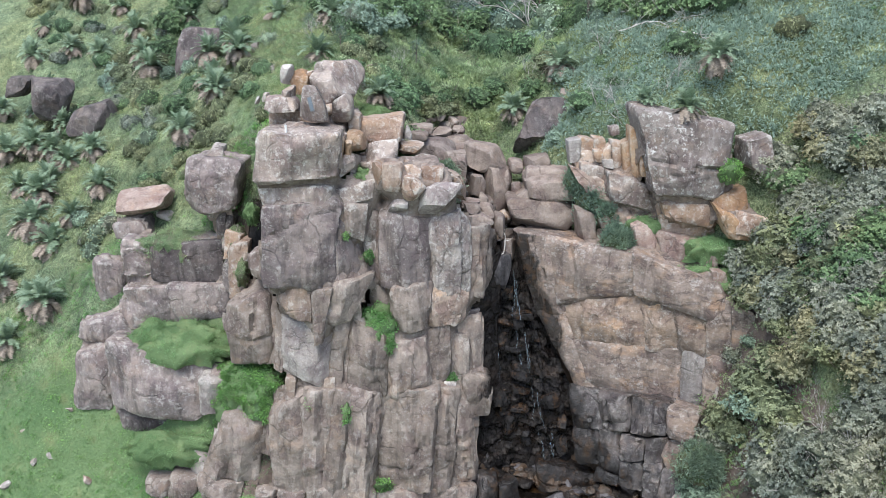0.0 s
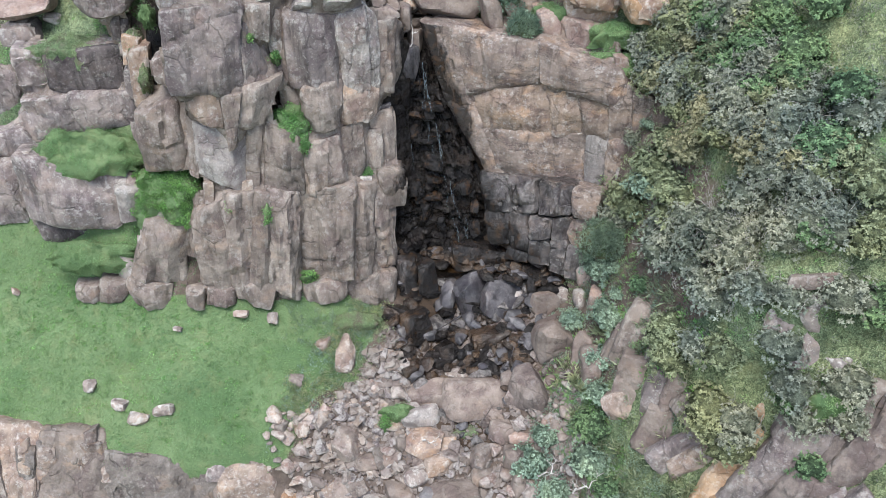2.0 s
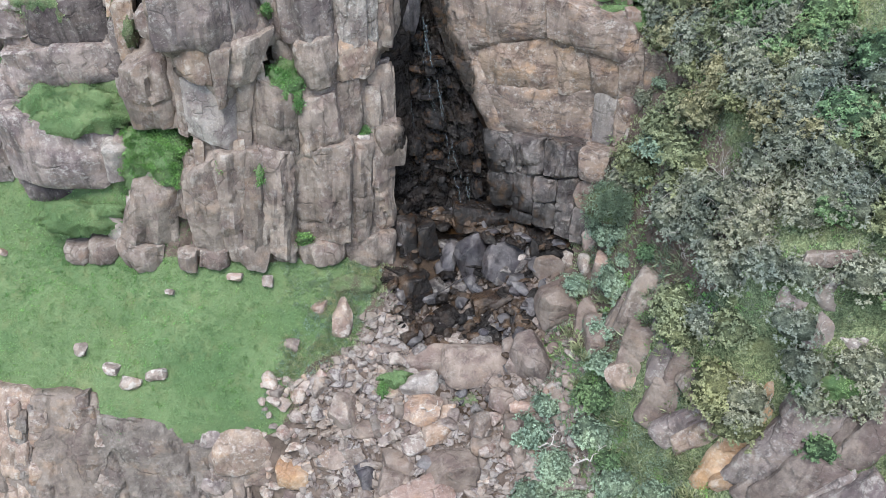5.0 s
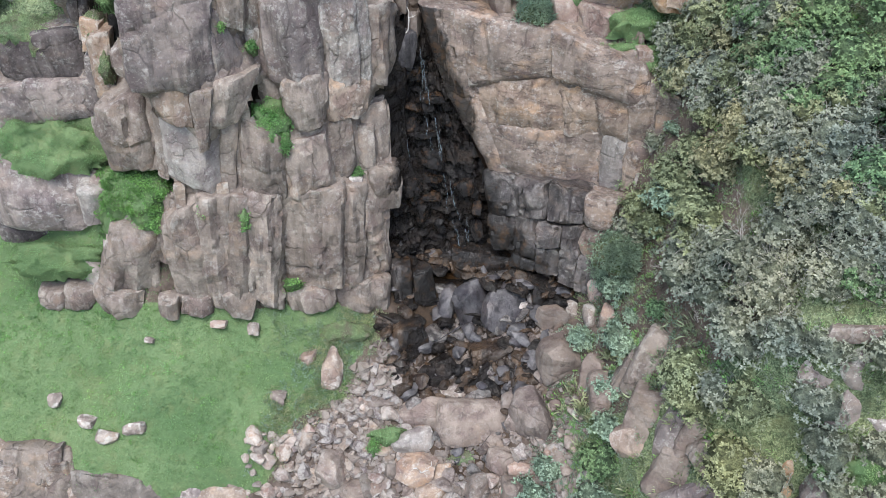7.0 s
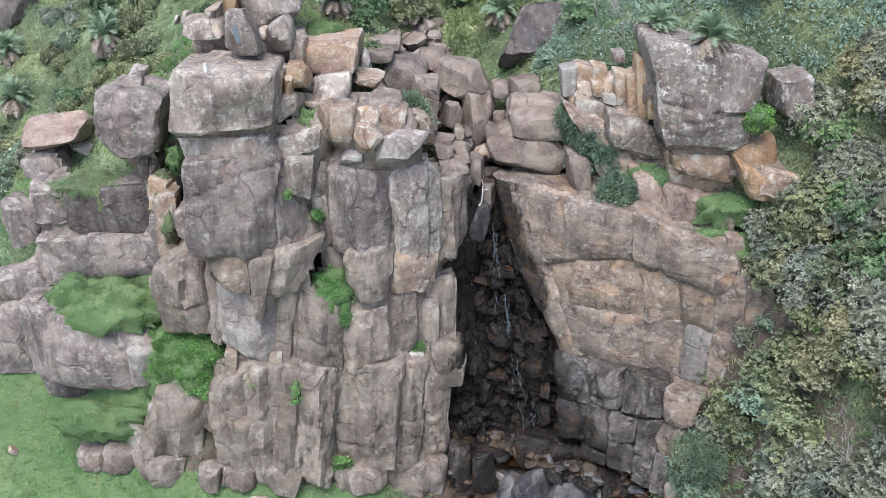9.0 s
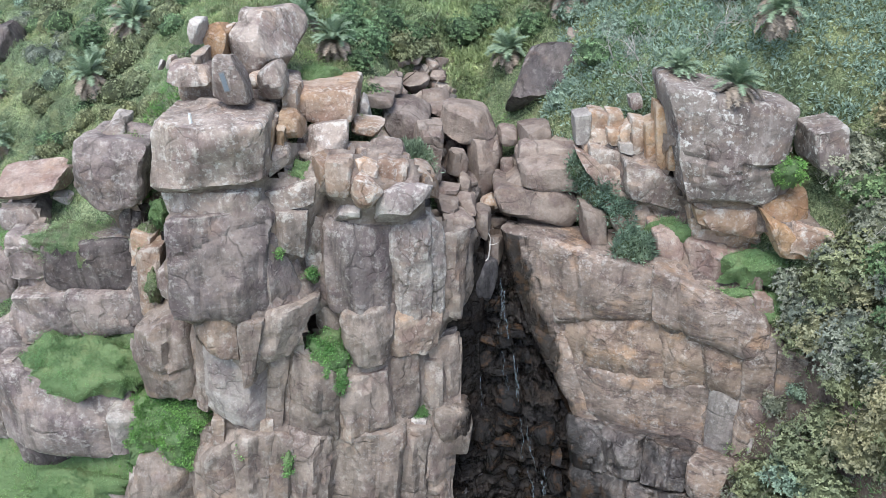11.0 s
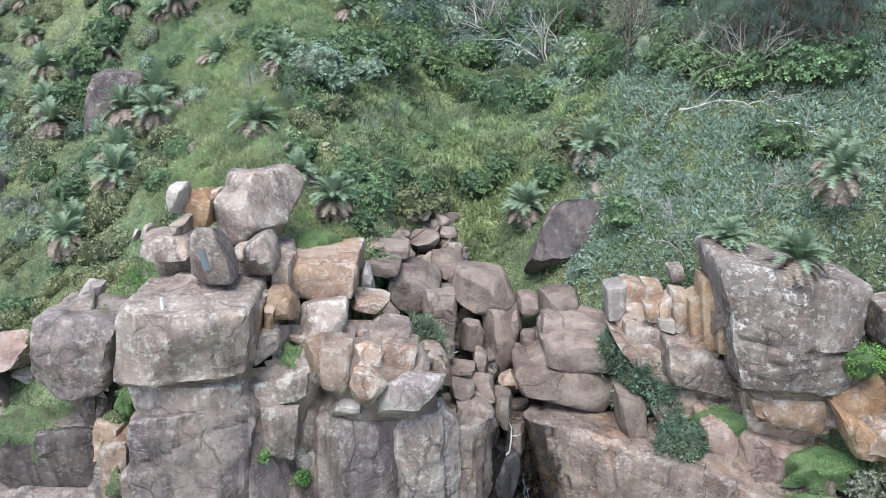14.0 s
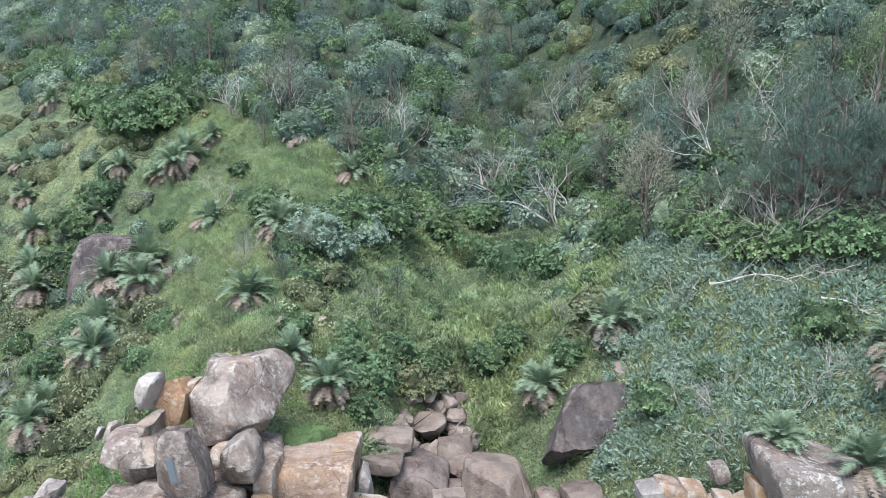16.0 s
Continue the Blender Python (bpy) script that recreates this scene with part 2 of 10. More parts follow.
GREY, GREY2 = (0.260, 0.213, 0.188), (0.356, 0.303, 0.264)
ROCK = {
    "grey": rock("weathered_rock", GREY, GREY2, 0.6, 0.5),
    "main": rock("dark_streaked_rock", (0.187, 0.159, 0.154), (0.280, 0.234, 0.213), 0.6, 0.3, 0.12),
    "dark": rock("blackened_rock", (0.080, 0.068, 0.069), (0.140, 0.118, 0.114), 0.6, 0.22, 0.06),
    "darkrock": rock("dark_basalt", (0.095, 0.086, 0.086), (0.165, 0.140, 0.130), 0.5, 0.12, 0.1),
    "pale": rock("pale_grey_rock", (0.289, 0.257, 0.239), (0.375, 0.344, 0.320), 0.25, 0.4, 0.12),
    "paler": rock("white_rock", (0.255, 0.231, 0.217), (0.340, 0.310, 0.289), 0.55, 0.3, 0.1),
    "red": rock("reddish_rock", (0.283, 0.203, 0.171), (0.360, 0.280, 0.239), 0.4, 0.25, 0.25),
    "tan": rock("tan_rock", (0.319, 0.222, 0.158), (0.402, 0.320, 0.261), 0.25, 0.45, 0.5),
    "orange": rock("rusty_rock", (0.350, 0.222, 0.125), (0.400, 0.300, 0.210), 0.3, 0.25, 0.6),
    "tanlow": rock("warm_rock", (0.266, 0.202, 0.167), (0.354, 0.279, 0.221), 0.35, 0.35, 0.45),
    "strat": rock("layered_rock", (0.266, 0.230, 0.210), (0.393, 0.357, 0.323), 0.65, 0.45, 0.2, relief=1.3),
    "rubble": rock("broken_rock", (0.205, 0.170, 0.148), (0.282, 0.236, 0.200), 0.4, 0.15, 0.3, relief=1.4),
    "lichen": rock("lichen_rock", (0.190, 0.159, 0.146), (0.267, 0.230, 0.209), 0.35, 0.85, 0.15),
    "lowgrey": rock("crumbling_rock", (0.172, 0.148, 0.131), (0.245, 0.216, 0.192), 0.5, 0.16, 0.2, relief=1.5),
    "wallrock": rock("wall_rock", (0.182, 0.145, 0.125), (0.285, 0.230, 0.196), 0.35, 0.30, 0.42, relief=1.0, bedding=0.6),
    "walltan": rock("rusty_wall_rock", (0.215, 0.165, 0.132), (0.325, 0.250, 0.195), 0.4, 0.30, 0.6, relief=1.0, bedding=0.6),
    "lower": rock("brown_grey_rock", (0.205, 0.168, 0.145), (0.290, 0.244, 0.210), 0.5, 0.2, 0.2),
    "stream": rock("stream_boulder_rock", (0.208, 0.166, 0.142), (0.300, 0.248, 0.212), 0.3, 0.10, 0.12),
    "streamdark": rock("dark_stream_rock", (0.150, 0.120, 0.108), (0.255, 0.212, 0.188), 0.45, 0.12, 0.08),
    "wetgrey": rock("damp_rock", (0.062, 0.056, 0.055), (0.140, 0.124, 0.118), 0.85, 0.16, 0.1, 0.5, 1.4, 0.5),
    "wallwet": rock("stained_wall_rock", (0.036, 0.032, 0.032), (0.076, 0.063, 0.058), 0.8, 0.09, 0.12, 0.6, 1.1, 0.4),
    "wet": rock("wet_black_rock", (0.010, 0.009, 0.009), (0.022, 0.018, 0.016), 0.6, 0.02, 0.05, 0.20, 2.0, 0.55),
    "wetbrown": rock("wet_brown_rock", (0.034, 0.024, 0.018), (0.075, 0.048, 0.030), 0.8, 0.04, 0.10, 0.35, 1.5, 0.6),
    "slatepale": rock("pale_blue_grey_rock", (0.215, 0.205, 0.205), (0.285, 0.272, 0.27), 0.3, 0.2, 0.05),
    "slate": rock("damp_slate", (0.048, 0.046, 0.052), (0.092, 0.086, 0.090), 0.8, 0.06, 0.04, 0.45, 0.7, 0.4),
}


def patches(n, l, pos, col):
    """Lush and poor, bluish and yellowish stretches of growth, metres across."""
    patch = ramp(n, l, tex_noise(n, l, pos, 0.42, 5, 0.62), 0.40, 0.60)
    col = blend(n, l, 1.0, col, blend(n, l, patch, (0.76, 0.82, 0.82), (1.30, 1.29, 1.22)), "MULTIPLY")
    clump = ramp(n, l, tex_noise(n, l, pos, 1.25, 4, 0.6), 0.38, 0.62)
    col = blend(n, l, 1.0, col, blend(n, l, clump, (0.76, 0.78, 0.78), (1.24, 1.23, 1.20)), "MULTIPLY")
    hue = ramp(n, l, tex_noise(n, l, pos, 0.15, 4, 0.6), 0.40, 0.60)
    return blend(n, l, 1.0, col, blend(n, l, hue, (0.94, 1.0, 1.03), (1.07, 1.03, 0.95)), "MULTIPLY")


def ground_material():
    """Turf with bare earth and worn patches, and stony soil where the ground is steep."""
    mat, n, l, bsdf = nodes("grassy_ground")
    geo = n.new("ShaderNodeNewGeometry")
    pos = geo.outputs["Position"]
    big = ramp(n, l, tex_noise(n, l, pos, 0.25, 5, 0.6), 0.35, 0.65)
    col = blend(n, l, big, (0.094, 0.160, 0.072), (0.156, 0.226, 0.110))
    wild = n.new("ShaderNodeAttribute")
    wild.attribute_name = "wild"
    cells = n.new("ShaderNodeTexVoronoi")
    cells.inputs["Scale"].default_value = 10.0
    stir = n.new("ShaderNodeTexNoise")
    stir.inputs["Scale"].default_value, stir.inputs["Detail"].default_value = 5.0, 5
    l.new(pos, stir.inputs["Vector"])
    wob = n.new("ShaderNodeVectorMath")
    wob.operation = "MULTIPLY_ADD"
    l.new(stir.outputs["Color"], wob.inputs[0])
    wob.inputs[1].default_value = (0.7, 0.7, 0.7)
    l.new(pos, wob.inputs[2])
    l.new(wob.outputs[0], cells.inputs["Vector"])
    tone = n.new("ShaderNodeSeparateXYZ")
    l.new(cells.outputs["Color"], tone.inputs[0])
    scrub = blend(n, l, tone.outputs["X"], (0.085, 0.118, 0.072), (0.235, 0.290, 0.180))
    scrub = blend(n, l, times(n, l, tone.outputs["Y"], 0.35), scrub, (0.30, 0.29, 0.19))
    # shade in the gaps between leaves is put into the colour, towards cell edges
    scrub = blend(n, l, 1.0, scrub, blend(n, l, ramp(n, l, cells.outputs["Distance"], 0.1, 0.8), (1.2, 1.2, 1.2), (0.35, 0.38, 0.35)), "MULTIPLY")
    scrub = patches(n, l, pos, scrub)
    # a darker ground colour inside the edge of the woods
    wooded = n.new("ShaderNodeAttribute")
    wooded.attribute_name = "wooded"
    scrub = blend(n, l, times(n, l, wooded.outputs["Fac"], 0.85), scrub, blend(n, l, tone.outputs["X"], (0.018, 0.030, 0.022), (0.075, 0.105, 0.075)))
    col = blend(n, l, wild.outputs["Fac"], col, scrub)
    dry = ramp(n, l, tex_noise(n, l, pos, 0.9, 6, 0.7), 0.52, 0.72)
    col = blend(n, l, times(n, l, dry, 0.5), col, (0.22, 0.225, 0.115))
    fine = tex_noise(n, l, pos, 9.0, 6, 0.75)
    col = blend(n, l, 1.0, col, blend(n, l, ramp(n, l, fine, 0.3, 0.7), (0.80, 0.80, 0.80), (1.18, 1.18, 1.12)), "MULTIPLY")
    soil = blend(n, l, ramp(n, l, tex_noise(n, l, pos, 1.2, 8, 0.7), 0.35, 0.65), (0.085, 0.066, 0.055), (0.19, 0.150, 0.125))
    runs = ramp(n, l, tex_noise(n, l, pos, 1.5, 5, 0.6, (1.6, 1.6, 0.2)), 0.47, 0.66)
    soil = blend(n, l, times(n, l, runs, 0.5), soil, (0.075, 0.06, 0.052))
    bare = n.new("ShaderNodeAttribute")
    bare.attribute_name = "bare"
    col = blend(n, l, ramp(n, l, times(n, l, bare.outputs["Fac"], times(n, l, times(n, l, tex_noise(n, l, pos, 1.5, 5, 0.6), 0.5, "SUBTRACT"), 0.8), "ADD"), 0.4, 0.6), col, soil)
    damp = n.new("ShaderNodeAttribute")
    damp.attribute_name = "damp"
    col = blend(n, l, times(n, l, damp.outputs["Fac"], 0.85), col, blend(n, l, ramp(n, l, fine, 0.35, 0.65), (0.022, 0.016, 0.012), (0.075, 0.048, 0.028)))
    l.new(col, bsdf.inputs["Base Color"])
    bsdf.inputs["Roughness"].default_value = 0.95
    bsdf.inputs["Specular IOR Level"].default_value = 0.15
    bump = n.new("ShaderNodeBump")
    bump.inputs["Strength"].default_value, bump.inputs["Distance"].default_value = 0.9, 0.12
    l.new(times(n, l, fine, tex_noise(n, l, pos, 2.5, 6, 0.65), "ADD"), bump.inputs["Height"])
    l.new(bump.outputs["Normal"], bsdf.inputs["Normal"])
    return mat


def leaf(name, dark, mid, light, rough=0.6, through_light=0.16, patchy=True):
    """Leaves that differ one from another between three tones, with patches of lighter and darker growth."""
    mat, n, l, bsdf = nodes(name)
    geo = n.new("ShaderNodeNewGeometry")
    rnd = geo.outputs["Random Per Island"]
    dark, mid, light = [(c[0], c[1], 1.08 * c[2]) for c in (dark, mid, light)]
    dark, light = tuple(0.5 * a + 0.5 * b for a, b in zip(dark, mid)), tuple(0.42 * a + 0.58 * b for a, b in zip(light, mid))
    col = blend(n, l, ramp(n, l, rnd, 0.0, 0.5), dark, mid)
    col = blend(n, l, ramp(n, l, rnd, 0.5, 1.0), col, light)
    if patchy:
        col = patches(n, l, geo.outputs["Position"], col)
    l.new(col, bsdf.inputs["Base Color"])
    bsdf.inputs["Roughness"].default_value = rough
    bsdf.inputs["Specular IOR Level"].default_value = 0.3
    if through_light:
        thin = n.new("ShaderNodeBsdfTranslucent")
        l.new(col, thin.inputs["Color"])
        mix = n.new("ShaderNodeMixShader")
        mix.inputs[0].default_value = through_light
        l.new(bsdf.outputs[0], mix.inputs[1])
        l.new(thin.outputs[0], mix.inputs[2])
        l.new(mix.outputs[0], n["Material Output"].inputs["Surface"])
    return mat


LEAF = {
    "turf": leaf("turf_blades", (0.138, 0.232, 0.102), (0.184, 0.298, 0.130), (0.280, 0.375, 0.190)),
    "lush": leaf("lush_green_leaves", (0.070, 0.145, 0.045), (0.165, 0.320, 0.096), (0.300, 0.480, 0.175)),
    "straw": leaf("dry_grass", (0.120, 0.140, 0.080), (0.270, 0.300, 0.175), (0.450, 0.445, 0.300)),
    "silver": leaf("silvery_green_leaves", (0.044, 0.073, 0.053), (0.240, 0.335, 0.240), (0.440, 0.560, 0.430), patchy=False),
    "grey": leaf("grey_green_leaves", (0.066, 0.072, 0.054), (0.195, 0.208, 0.160), (0.315, 0.328, 0.265)),
    "olive": leaf("olive_leaves", (0.066, 0.076, 0.040), (0.195, 0.215, 0.118), (0.325, 0.345, 0.212)),
    "yellow": leaf("yellowish_leaves", (0.080, 0.082, 0.046), (0.235, 0.222, 0.130), (0.410, 0.370, 0.225)),
    "deep": leaf("deep_green_leaves", (0.030, 0.056, 0.026), (0.112, 0.182, 0.086), (0.241, 0.330, 0.170)),
    "needle": leaf("dusky_needles", (0.034, 0.052, 0.040), (0.106, 0.160, 0.126), (0.225, 0.300, 0.250)),
    "bluegreen": leaf("blue_green_leaves", (0.059, 0.084, 0.060), (0.212, 0.283, 0.201), (0.389, 0.484, 0.366)),
    "frond": leaf("palm_fronds", (0.100, 0.150, 0.090), (0.240, 0.330, 0.200), (0.430, 0.520, 0.360), 0.5, 0.35, False),
    "dead_frond": leaf("withered_fronds", (0.120, 0.094, 0.070), (0.275, 0.228, 0.172), (0.440, 0.375, 0.290), 0.8, 0.1, False),
    "mix": leaf("meadow_herbs", (0.110, 0.145, 0.072), (0.235, 0.300, 0.152), (0.400, 0.450, 0.265)),
}


def foliage(name, mid):
    """The leafy mass of a bush: fine leaf clusters as tone and relief, each bush of its own tone."""
    mat, n, l, bsdf = nodes(name)
    geo = n.new("ShaderNodeNewGeometry")
    pos = geo.outputs["Position"]
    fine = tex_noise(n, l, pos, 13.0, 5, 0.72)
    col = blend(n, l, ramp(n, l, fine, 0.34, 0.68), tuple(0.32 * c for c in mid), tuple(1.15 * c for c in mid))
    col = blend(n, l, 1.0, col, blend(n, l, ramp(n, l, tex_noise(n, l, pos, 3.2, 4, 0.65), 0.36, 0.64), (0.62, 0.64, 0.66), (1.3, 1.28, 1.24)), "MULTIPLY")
    own = n.new("ShaderNodeMapRange")
    own.inputs["To Min"].default_value, own.inputs["To Max"].default_value = 0.66, 1.34
    l.new(geo.outputs["Random Per Island"], own.inputs["Value"])
    tone = n.new("ShaderNodeHueSaturation")
    l.new(own.outputs["Result"], tone.inputs["Value"])
    l.new(col, tone.inputs["Color"])
    l.new(patches(n, l, pos, tone.outputs["Color"]), bsdf.inputs["Base Color"])
    bsdf.inputs["Roughness"].default_value, bsdf.inputs["Specular IOR Level"].default_value = 0.75, 0.2
    bump = n.new("ShaderNodeBump")
    bump.inputs["Strength"].default_value, bump.inputs["Distance"].default_value = 1.0, 0.11
    l.new(fine, bump.inputs["Height"])
    l.new(bump.outputs["Normal"], bsdf.inputs["Normal"])
    return mat


# darker than the leaves outside: shade within the bushes is put into the colour
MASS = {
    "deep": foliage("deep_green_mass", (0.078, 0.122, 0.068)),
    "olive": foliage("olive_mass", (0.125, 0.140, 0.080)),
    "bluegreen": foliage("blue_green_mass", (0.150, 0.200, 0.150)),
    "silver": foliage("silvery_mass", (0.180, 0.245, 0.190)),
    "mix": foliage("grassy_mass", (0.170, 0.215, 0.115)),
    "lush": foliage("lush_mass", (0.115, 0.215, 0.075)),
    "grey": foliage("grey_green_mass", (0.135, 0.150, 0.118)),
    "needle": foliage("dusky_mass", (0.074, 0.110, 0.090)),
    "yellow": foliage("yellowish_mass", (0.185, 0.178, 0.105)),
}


def bark(name, dark, light):
    mat, n, l, bsdf = nodes(name)
    geo = n.new("ShaderNodeNewGeometry")
    f = tex_noise(n, l, geo.outputs["Position"], 6.0, 6, 0.7, (1, 1, 0.3))
    l.new(blend(n, l, ramp(n, l, f, 0.35, 0.65), dark, light), bsdf.inputs["Base Color"])
    bsdf.inputs["Roughness"].default_value = 0.9
    bump = n.new("ShaderNodeBump")
    bump.inputs["Strength"].default_value, bump.inputs["Distance"].default_value = 0.6, 0.03
    l.new(f, bump.inputs["Height"])
    l.new(bump.outputs["Normal"], bsdf.inputs["Normal"])
    return mat


BARK = bark("bark", (0.07, 0.055, 0.045), (0.20, 0.17, 0.145))
DRYWOOD = bark("bleached_wood", (0.30, 0.28, 0.26), (0.58, 0.55, 0.52))
GROUND = ground_material()


def water_material(name, tint, rough, clear=0.0):
    mat, n, l, bsdf = nodes(name)
    geo = n.new("ShaderNodeNewGeometry")
    bsdf.inputs["Base Color"].default_value = (*tint, 1)
    bsdf.inputs["Roughness"].default_value = rough
    bsdf.inputs["IOR"].default_value = 1.33
    bsdf.inputs["Transmission Weight"].default_value = clear
    bump = n.new("ShaderNodeBump")
    bump.inputs["Strength"].default_value, bump.inputs["Distance"].default_value = 0.4, 0.05
    l.new(tex_noise(n, l, geo.outputs["Position"], 5.0, 4, 0.6), bump.inputs["Height"])
    l.new(bump.outputs["Normal"], bsdf.inputs["Normal"])
    return mat


FALLING = water_material("falling_water", (0.30, 0.36, 0.40), 0.12, 0.7)
POOL = water_material("brown_pool_water", (0.020, 0.011, 0.005), 0.08)

# ---- makers ----
def part(name, bm, material, parent, label=""):
    """A bmesh as one mesh object under a thing."""
    me = bpy.data.meshes.new(name)
    bm.to_mesh(me)
    bm.free()
    me.materials.append(material)
    ob = new(name, me)
    ob.parent = parent
    if label:
        ob["label"] = label
    return ob


def mesh_of(name, verts, faces, material, smooth=True, sharp=0.0):
    """A mesh from arrays of corners and equal-sided faces."""
    verts, faces = np.asarray(verts, np.float32), np.asarray(faces, np.int32)
    me = bpy.data.meshes.new(name)
    me.vertices.add(len(verts))
    me.vertices.foreach_set("co", verts.ravel())
    me.loops.add(faces.size)
    me.loops.foreach_set("vertex_index", faces.ravel())
    me.polygons.add(len(faces))
    me.polygons.foreach_set("loop_start", np.arange(0, faces.size, faces.shape[1], dtype=np.int32))
    me.polygons.foreach_set("use_smooth", np.full(len(faces), smooth))
    me.update(calc_edges=True)
    me.validate()
    me.materials.append(material)
    if sharp:
        me.set_sharp_from_angle(angle=radians(sharp))
    return me


def box_grid(nx, ny, nz):
    """The skin of a cube from -1 to 1, cut into a grid: corners and quads."""
    index, verts, faces = {}, [], []

    def at(i, j, k):
        key = (i, j, k)
        if key not in index:
            index[key] = len(verts)
            verts.append((2 * i / nx - 1, 2 * j / ny - 1, 2 * k / nz - 1))
        return index[key]

    for i in range(nx):
        for k in range(nz):
            faces.append((at(i, 0, k), at(i + 1, 0, k), at(i + 1, 0, k + 1), at(i, 0, k + 1)))
            faces.append((at(i, ny, k), at(i, ny, k + 1), at(i + 1, ny, k + 1), at(i + 1, ny, k)))
    for j in range(ny):
        for k in range(nz):
            faces.append((at(0, j, k), at(0, j, k + 1), at(0, j + 1, k + 1), at(0, j + 1, k)))
            faces.append((at(nx, j, k), at(nx, j + 1, k), at(nx, j + 1, k + 1), at(nx, j, k + 1)))
    for i in range(nx):
        for j in range(ny):
            faces.append((at(i, j, 0), at(i, j + 1, 0), at(i + 1, j + 1, 0), at(i + 1, j, 0)))
            faces.append((at(i, j, nz), at(i + 1, j, nz), at(i + 1, j + 1, nz), at(i, j + 1, nz)))
    return np.array(verts), np.array(faces)


def rough_stone(size, square, corners, seed, cracks=0, cell=0.15, cuts=9, most=38, least=4, fold=0.0):
    """A weathered stone: a box drawn to the given corners of its front, its corners broken off in facets, with open joints and a worn skin."""
    rnd = random.Random(seed)
    w, d, h = size
    count = [max(least, min(most, round(s / c))) for s, c in zip((w, d, h), (cell, cell * 1.5, cell))]
    p, faces = box_grid(*count)
    half = np.array(size) / 2
    tight = square >= 14
    round_by = min(size) * (min(0.27, 1.0 / square) if square <= 5.2 else max(0.075, 1.15 / square))
    box = p * half
    inner = np.clip(box, -(half - round_by), half - round_by)
    edge = box - inner
    p = (inner + edge / np.maximum(np.linalg.norm(edge, axis=1), 1e-9)[:, None] * round_by) / half
    u, v = (p[:, 0] + 1) / 2, (p[:, 2] + 1) / 2
    c = np.array(corners, float).reshape(4, 2)
    front = ((1 - u) * v)[:, None] * c[0] + (u * v)[:, None] * c[1] + (u * (1 - v))[:, None] * c[2] + ((1 - u) * (1 - v))[:, None] * c[3]
    grow = 1.2 if square <= 5.2 else 1.12
    q = np.stack([front[:, 0] * w / 2 * grow, p[:, 1] * d / 2, front[:, 1] * h / 2 * grow], 1)
    small = min(w, d, h)
    # the front swells a little
    q[:, 1] -= np.where(p[:, 1] < 0, 0.11 * small * np.clip(1 - p[:, 0] ** 2, 0, 1) * np.clip(1 - p[:, 2] ** 2, 0, 1), 0)
    if fold:
        # the face is folded along ridges that run nearly upright
        t = (q[:, 0] - rnd.uniform(-0.3, 0.3) * w - rnd.gauss(0, 0.16) * q[:, 2]) / w
        ridge = 0.34 * np.abs(t) + 0.22 * np.abs((t * rnd.uniform(1.8, 2.8) + rnd.random() + 0.12 * q[:, 2] / h) % 1 - 0.5) - 0.14
        q[:, 1] += fold * min(w, 2.2) * ridge * np.clip(-p[:, 1], 0, 1)
    soft = 1.0 if tight else min(1.6, 5.0 / square)
    loose = square <= 5.2
    for k in range(6 if tight else 18 if loose and cuts > 6 else cuts):
        if loose:
            # facets all round a boulder
            n = np.array([rnd.gauss(0, 1), rnd.gauss(-0.35, 0.9), rnd.gauss(0.15, 0.9)]) * small / np.array([w, d, h])
            deep = rnd.uniform(0.06, 0.26)
        elif k % 3 == 0:
            # a slab off the front
            n = np.array([rnd.gauss(0, 0.5), -1.0, rnd.gauss(0.12, 0.3)])
            deep = rnd.uniform(0.05, 0.19) * (0.7 if tight else 1)
        elif k % 3 == 1:
            # a corner or an edge broken away
            n = np.array([rnd.choice((-1, 1)) * rnd.uniform(0.3, 1) / w, -rnd.uniform(0.0, 1) / d, rnd.choice((-1, 1, 1)) * rnd.uniform(0.3, 1) / h]) * small
            deep = rnd.uniform(0.06, 0.2) * (0.35 if tight else 1.2 * soft if square <= 5.2 else 0.7 * soft)
        else:
            n = np.array([rnd.gauss(0, 1), rnd.gauss(-0.5, 0.8), rnd.gauss(0.2, 0.8)])
            deep = rnd.uniform(0.03, 0.16) * (0.4 if tight else soft)
        n /= np.linalg.norm(n)
        reach = q @ n
        over = np.clip(reach - (reach.max() - deep * small), 0, None)
        q -= over[:, None] * n
    lines = []
    for _ in range(cracks):
        a = rnd.choice((0.0, 0.0, 0.0, 1.57)) + rnd.gauss(0, 0.22)
        lines.append((math.cos(a), math.sin(a), rnd.uniform(-0.36, 0.36) * (w if abs(math.cos(a)) > 0.7 else h), rnd.uniform(-9, 9)))
    off = Vector((seed * 7.31 % 50, seed * 3.17 % 50, seed * 5.73 % 50))
    out = edge / np.maximum(np.linalg.norm(edge, axis=1), 1e-9)[:, None]
    amp = (0.022 if square >= 18 else 0.042 if tight else 0.032 if loose else 0.06) * min(small, 1.3)
    bulge = (0.05 if square >= 18 or loose else 0.09) * min(small, 1.6)
    for i, (x, y, z) in enumerate(q):
        a = Vector((x, y, z)) + off
        b = Vector((x + 0.25 * noise.noise(a * 0.9), y, z + 0.25 * noise.noise(a * 0.9 + Vector((5, 0, 0))))) + off
        chip = noise.cell(b * 1.25) * 0.5 + noise.cell(b * 2.7) * 0.15
        lump = noise.noise(a * 0.6) * 1.1 + noise.noise(a * 1.5) * 0.6 - abs(noise.noise(a * 2.2)) * 0.7 + noise.noise(a * 4.2) * 0.3
        push = amp * (lump + chip - 0.15) + bulge * (noise.noise(a * 0.42) + 0.5 * noise.noise(a * 0.95))
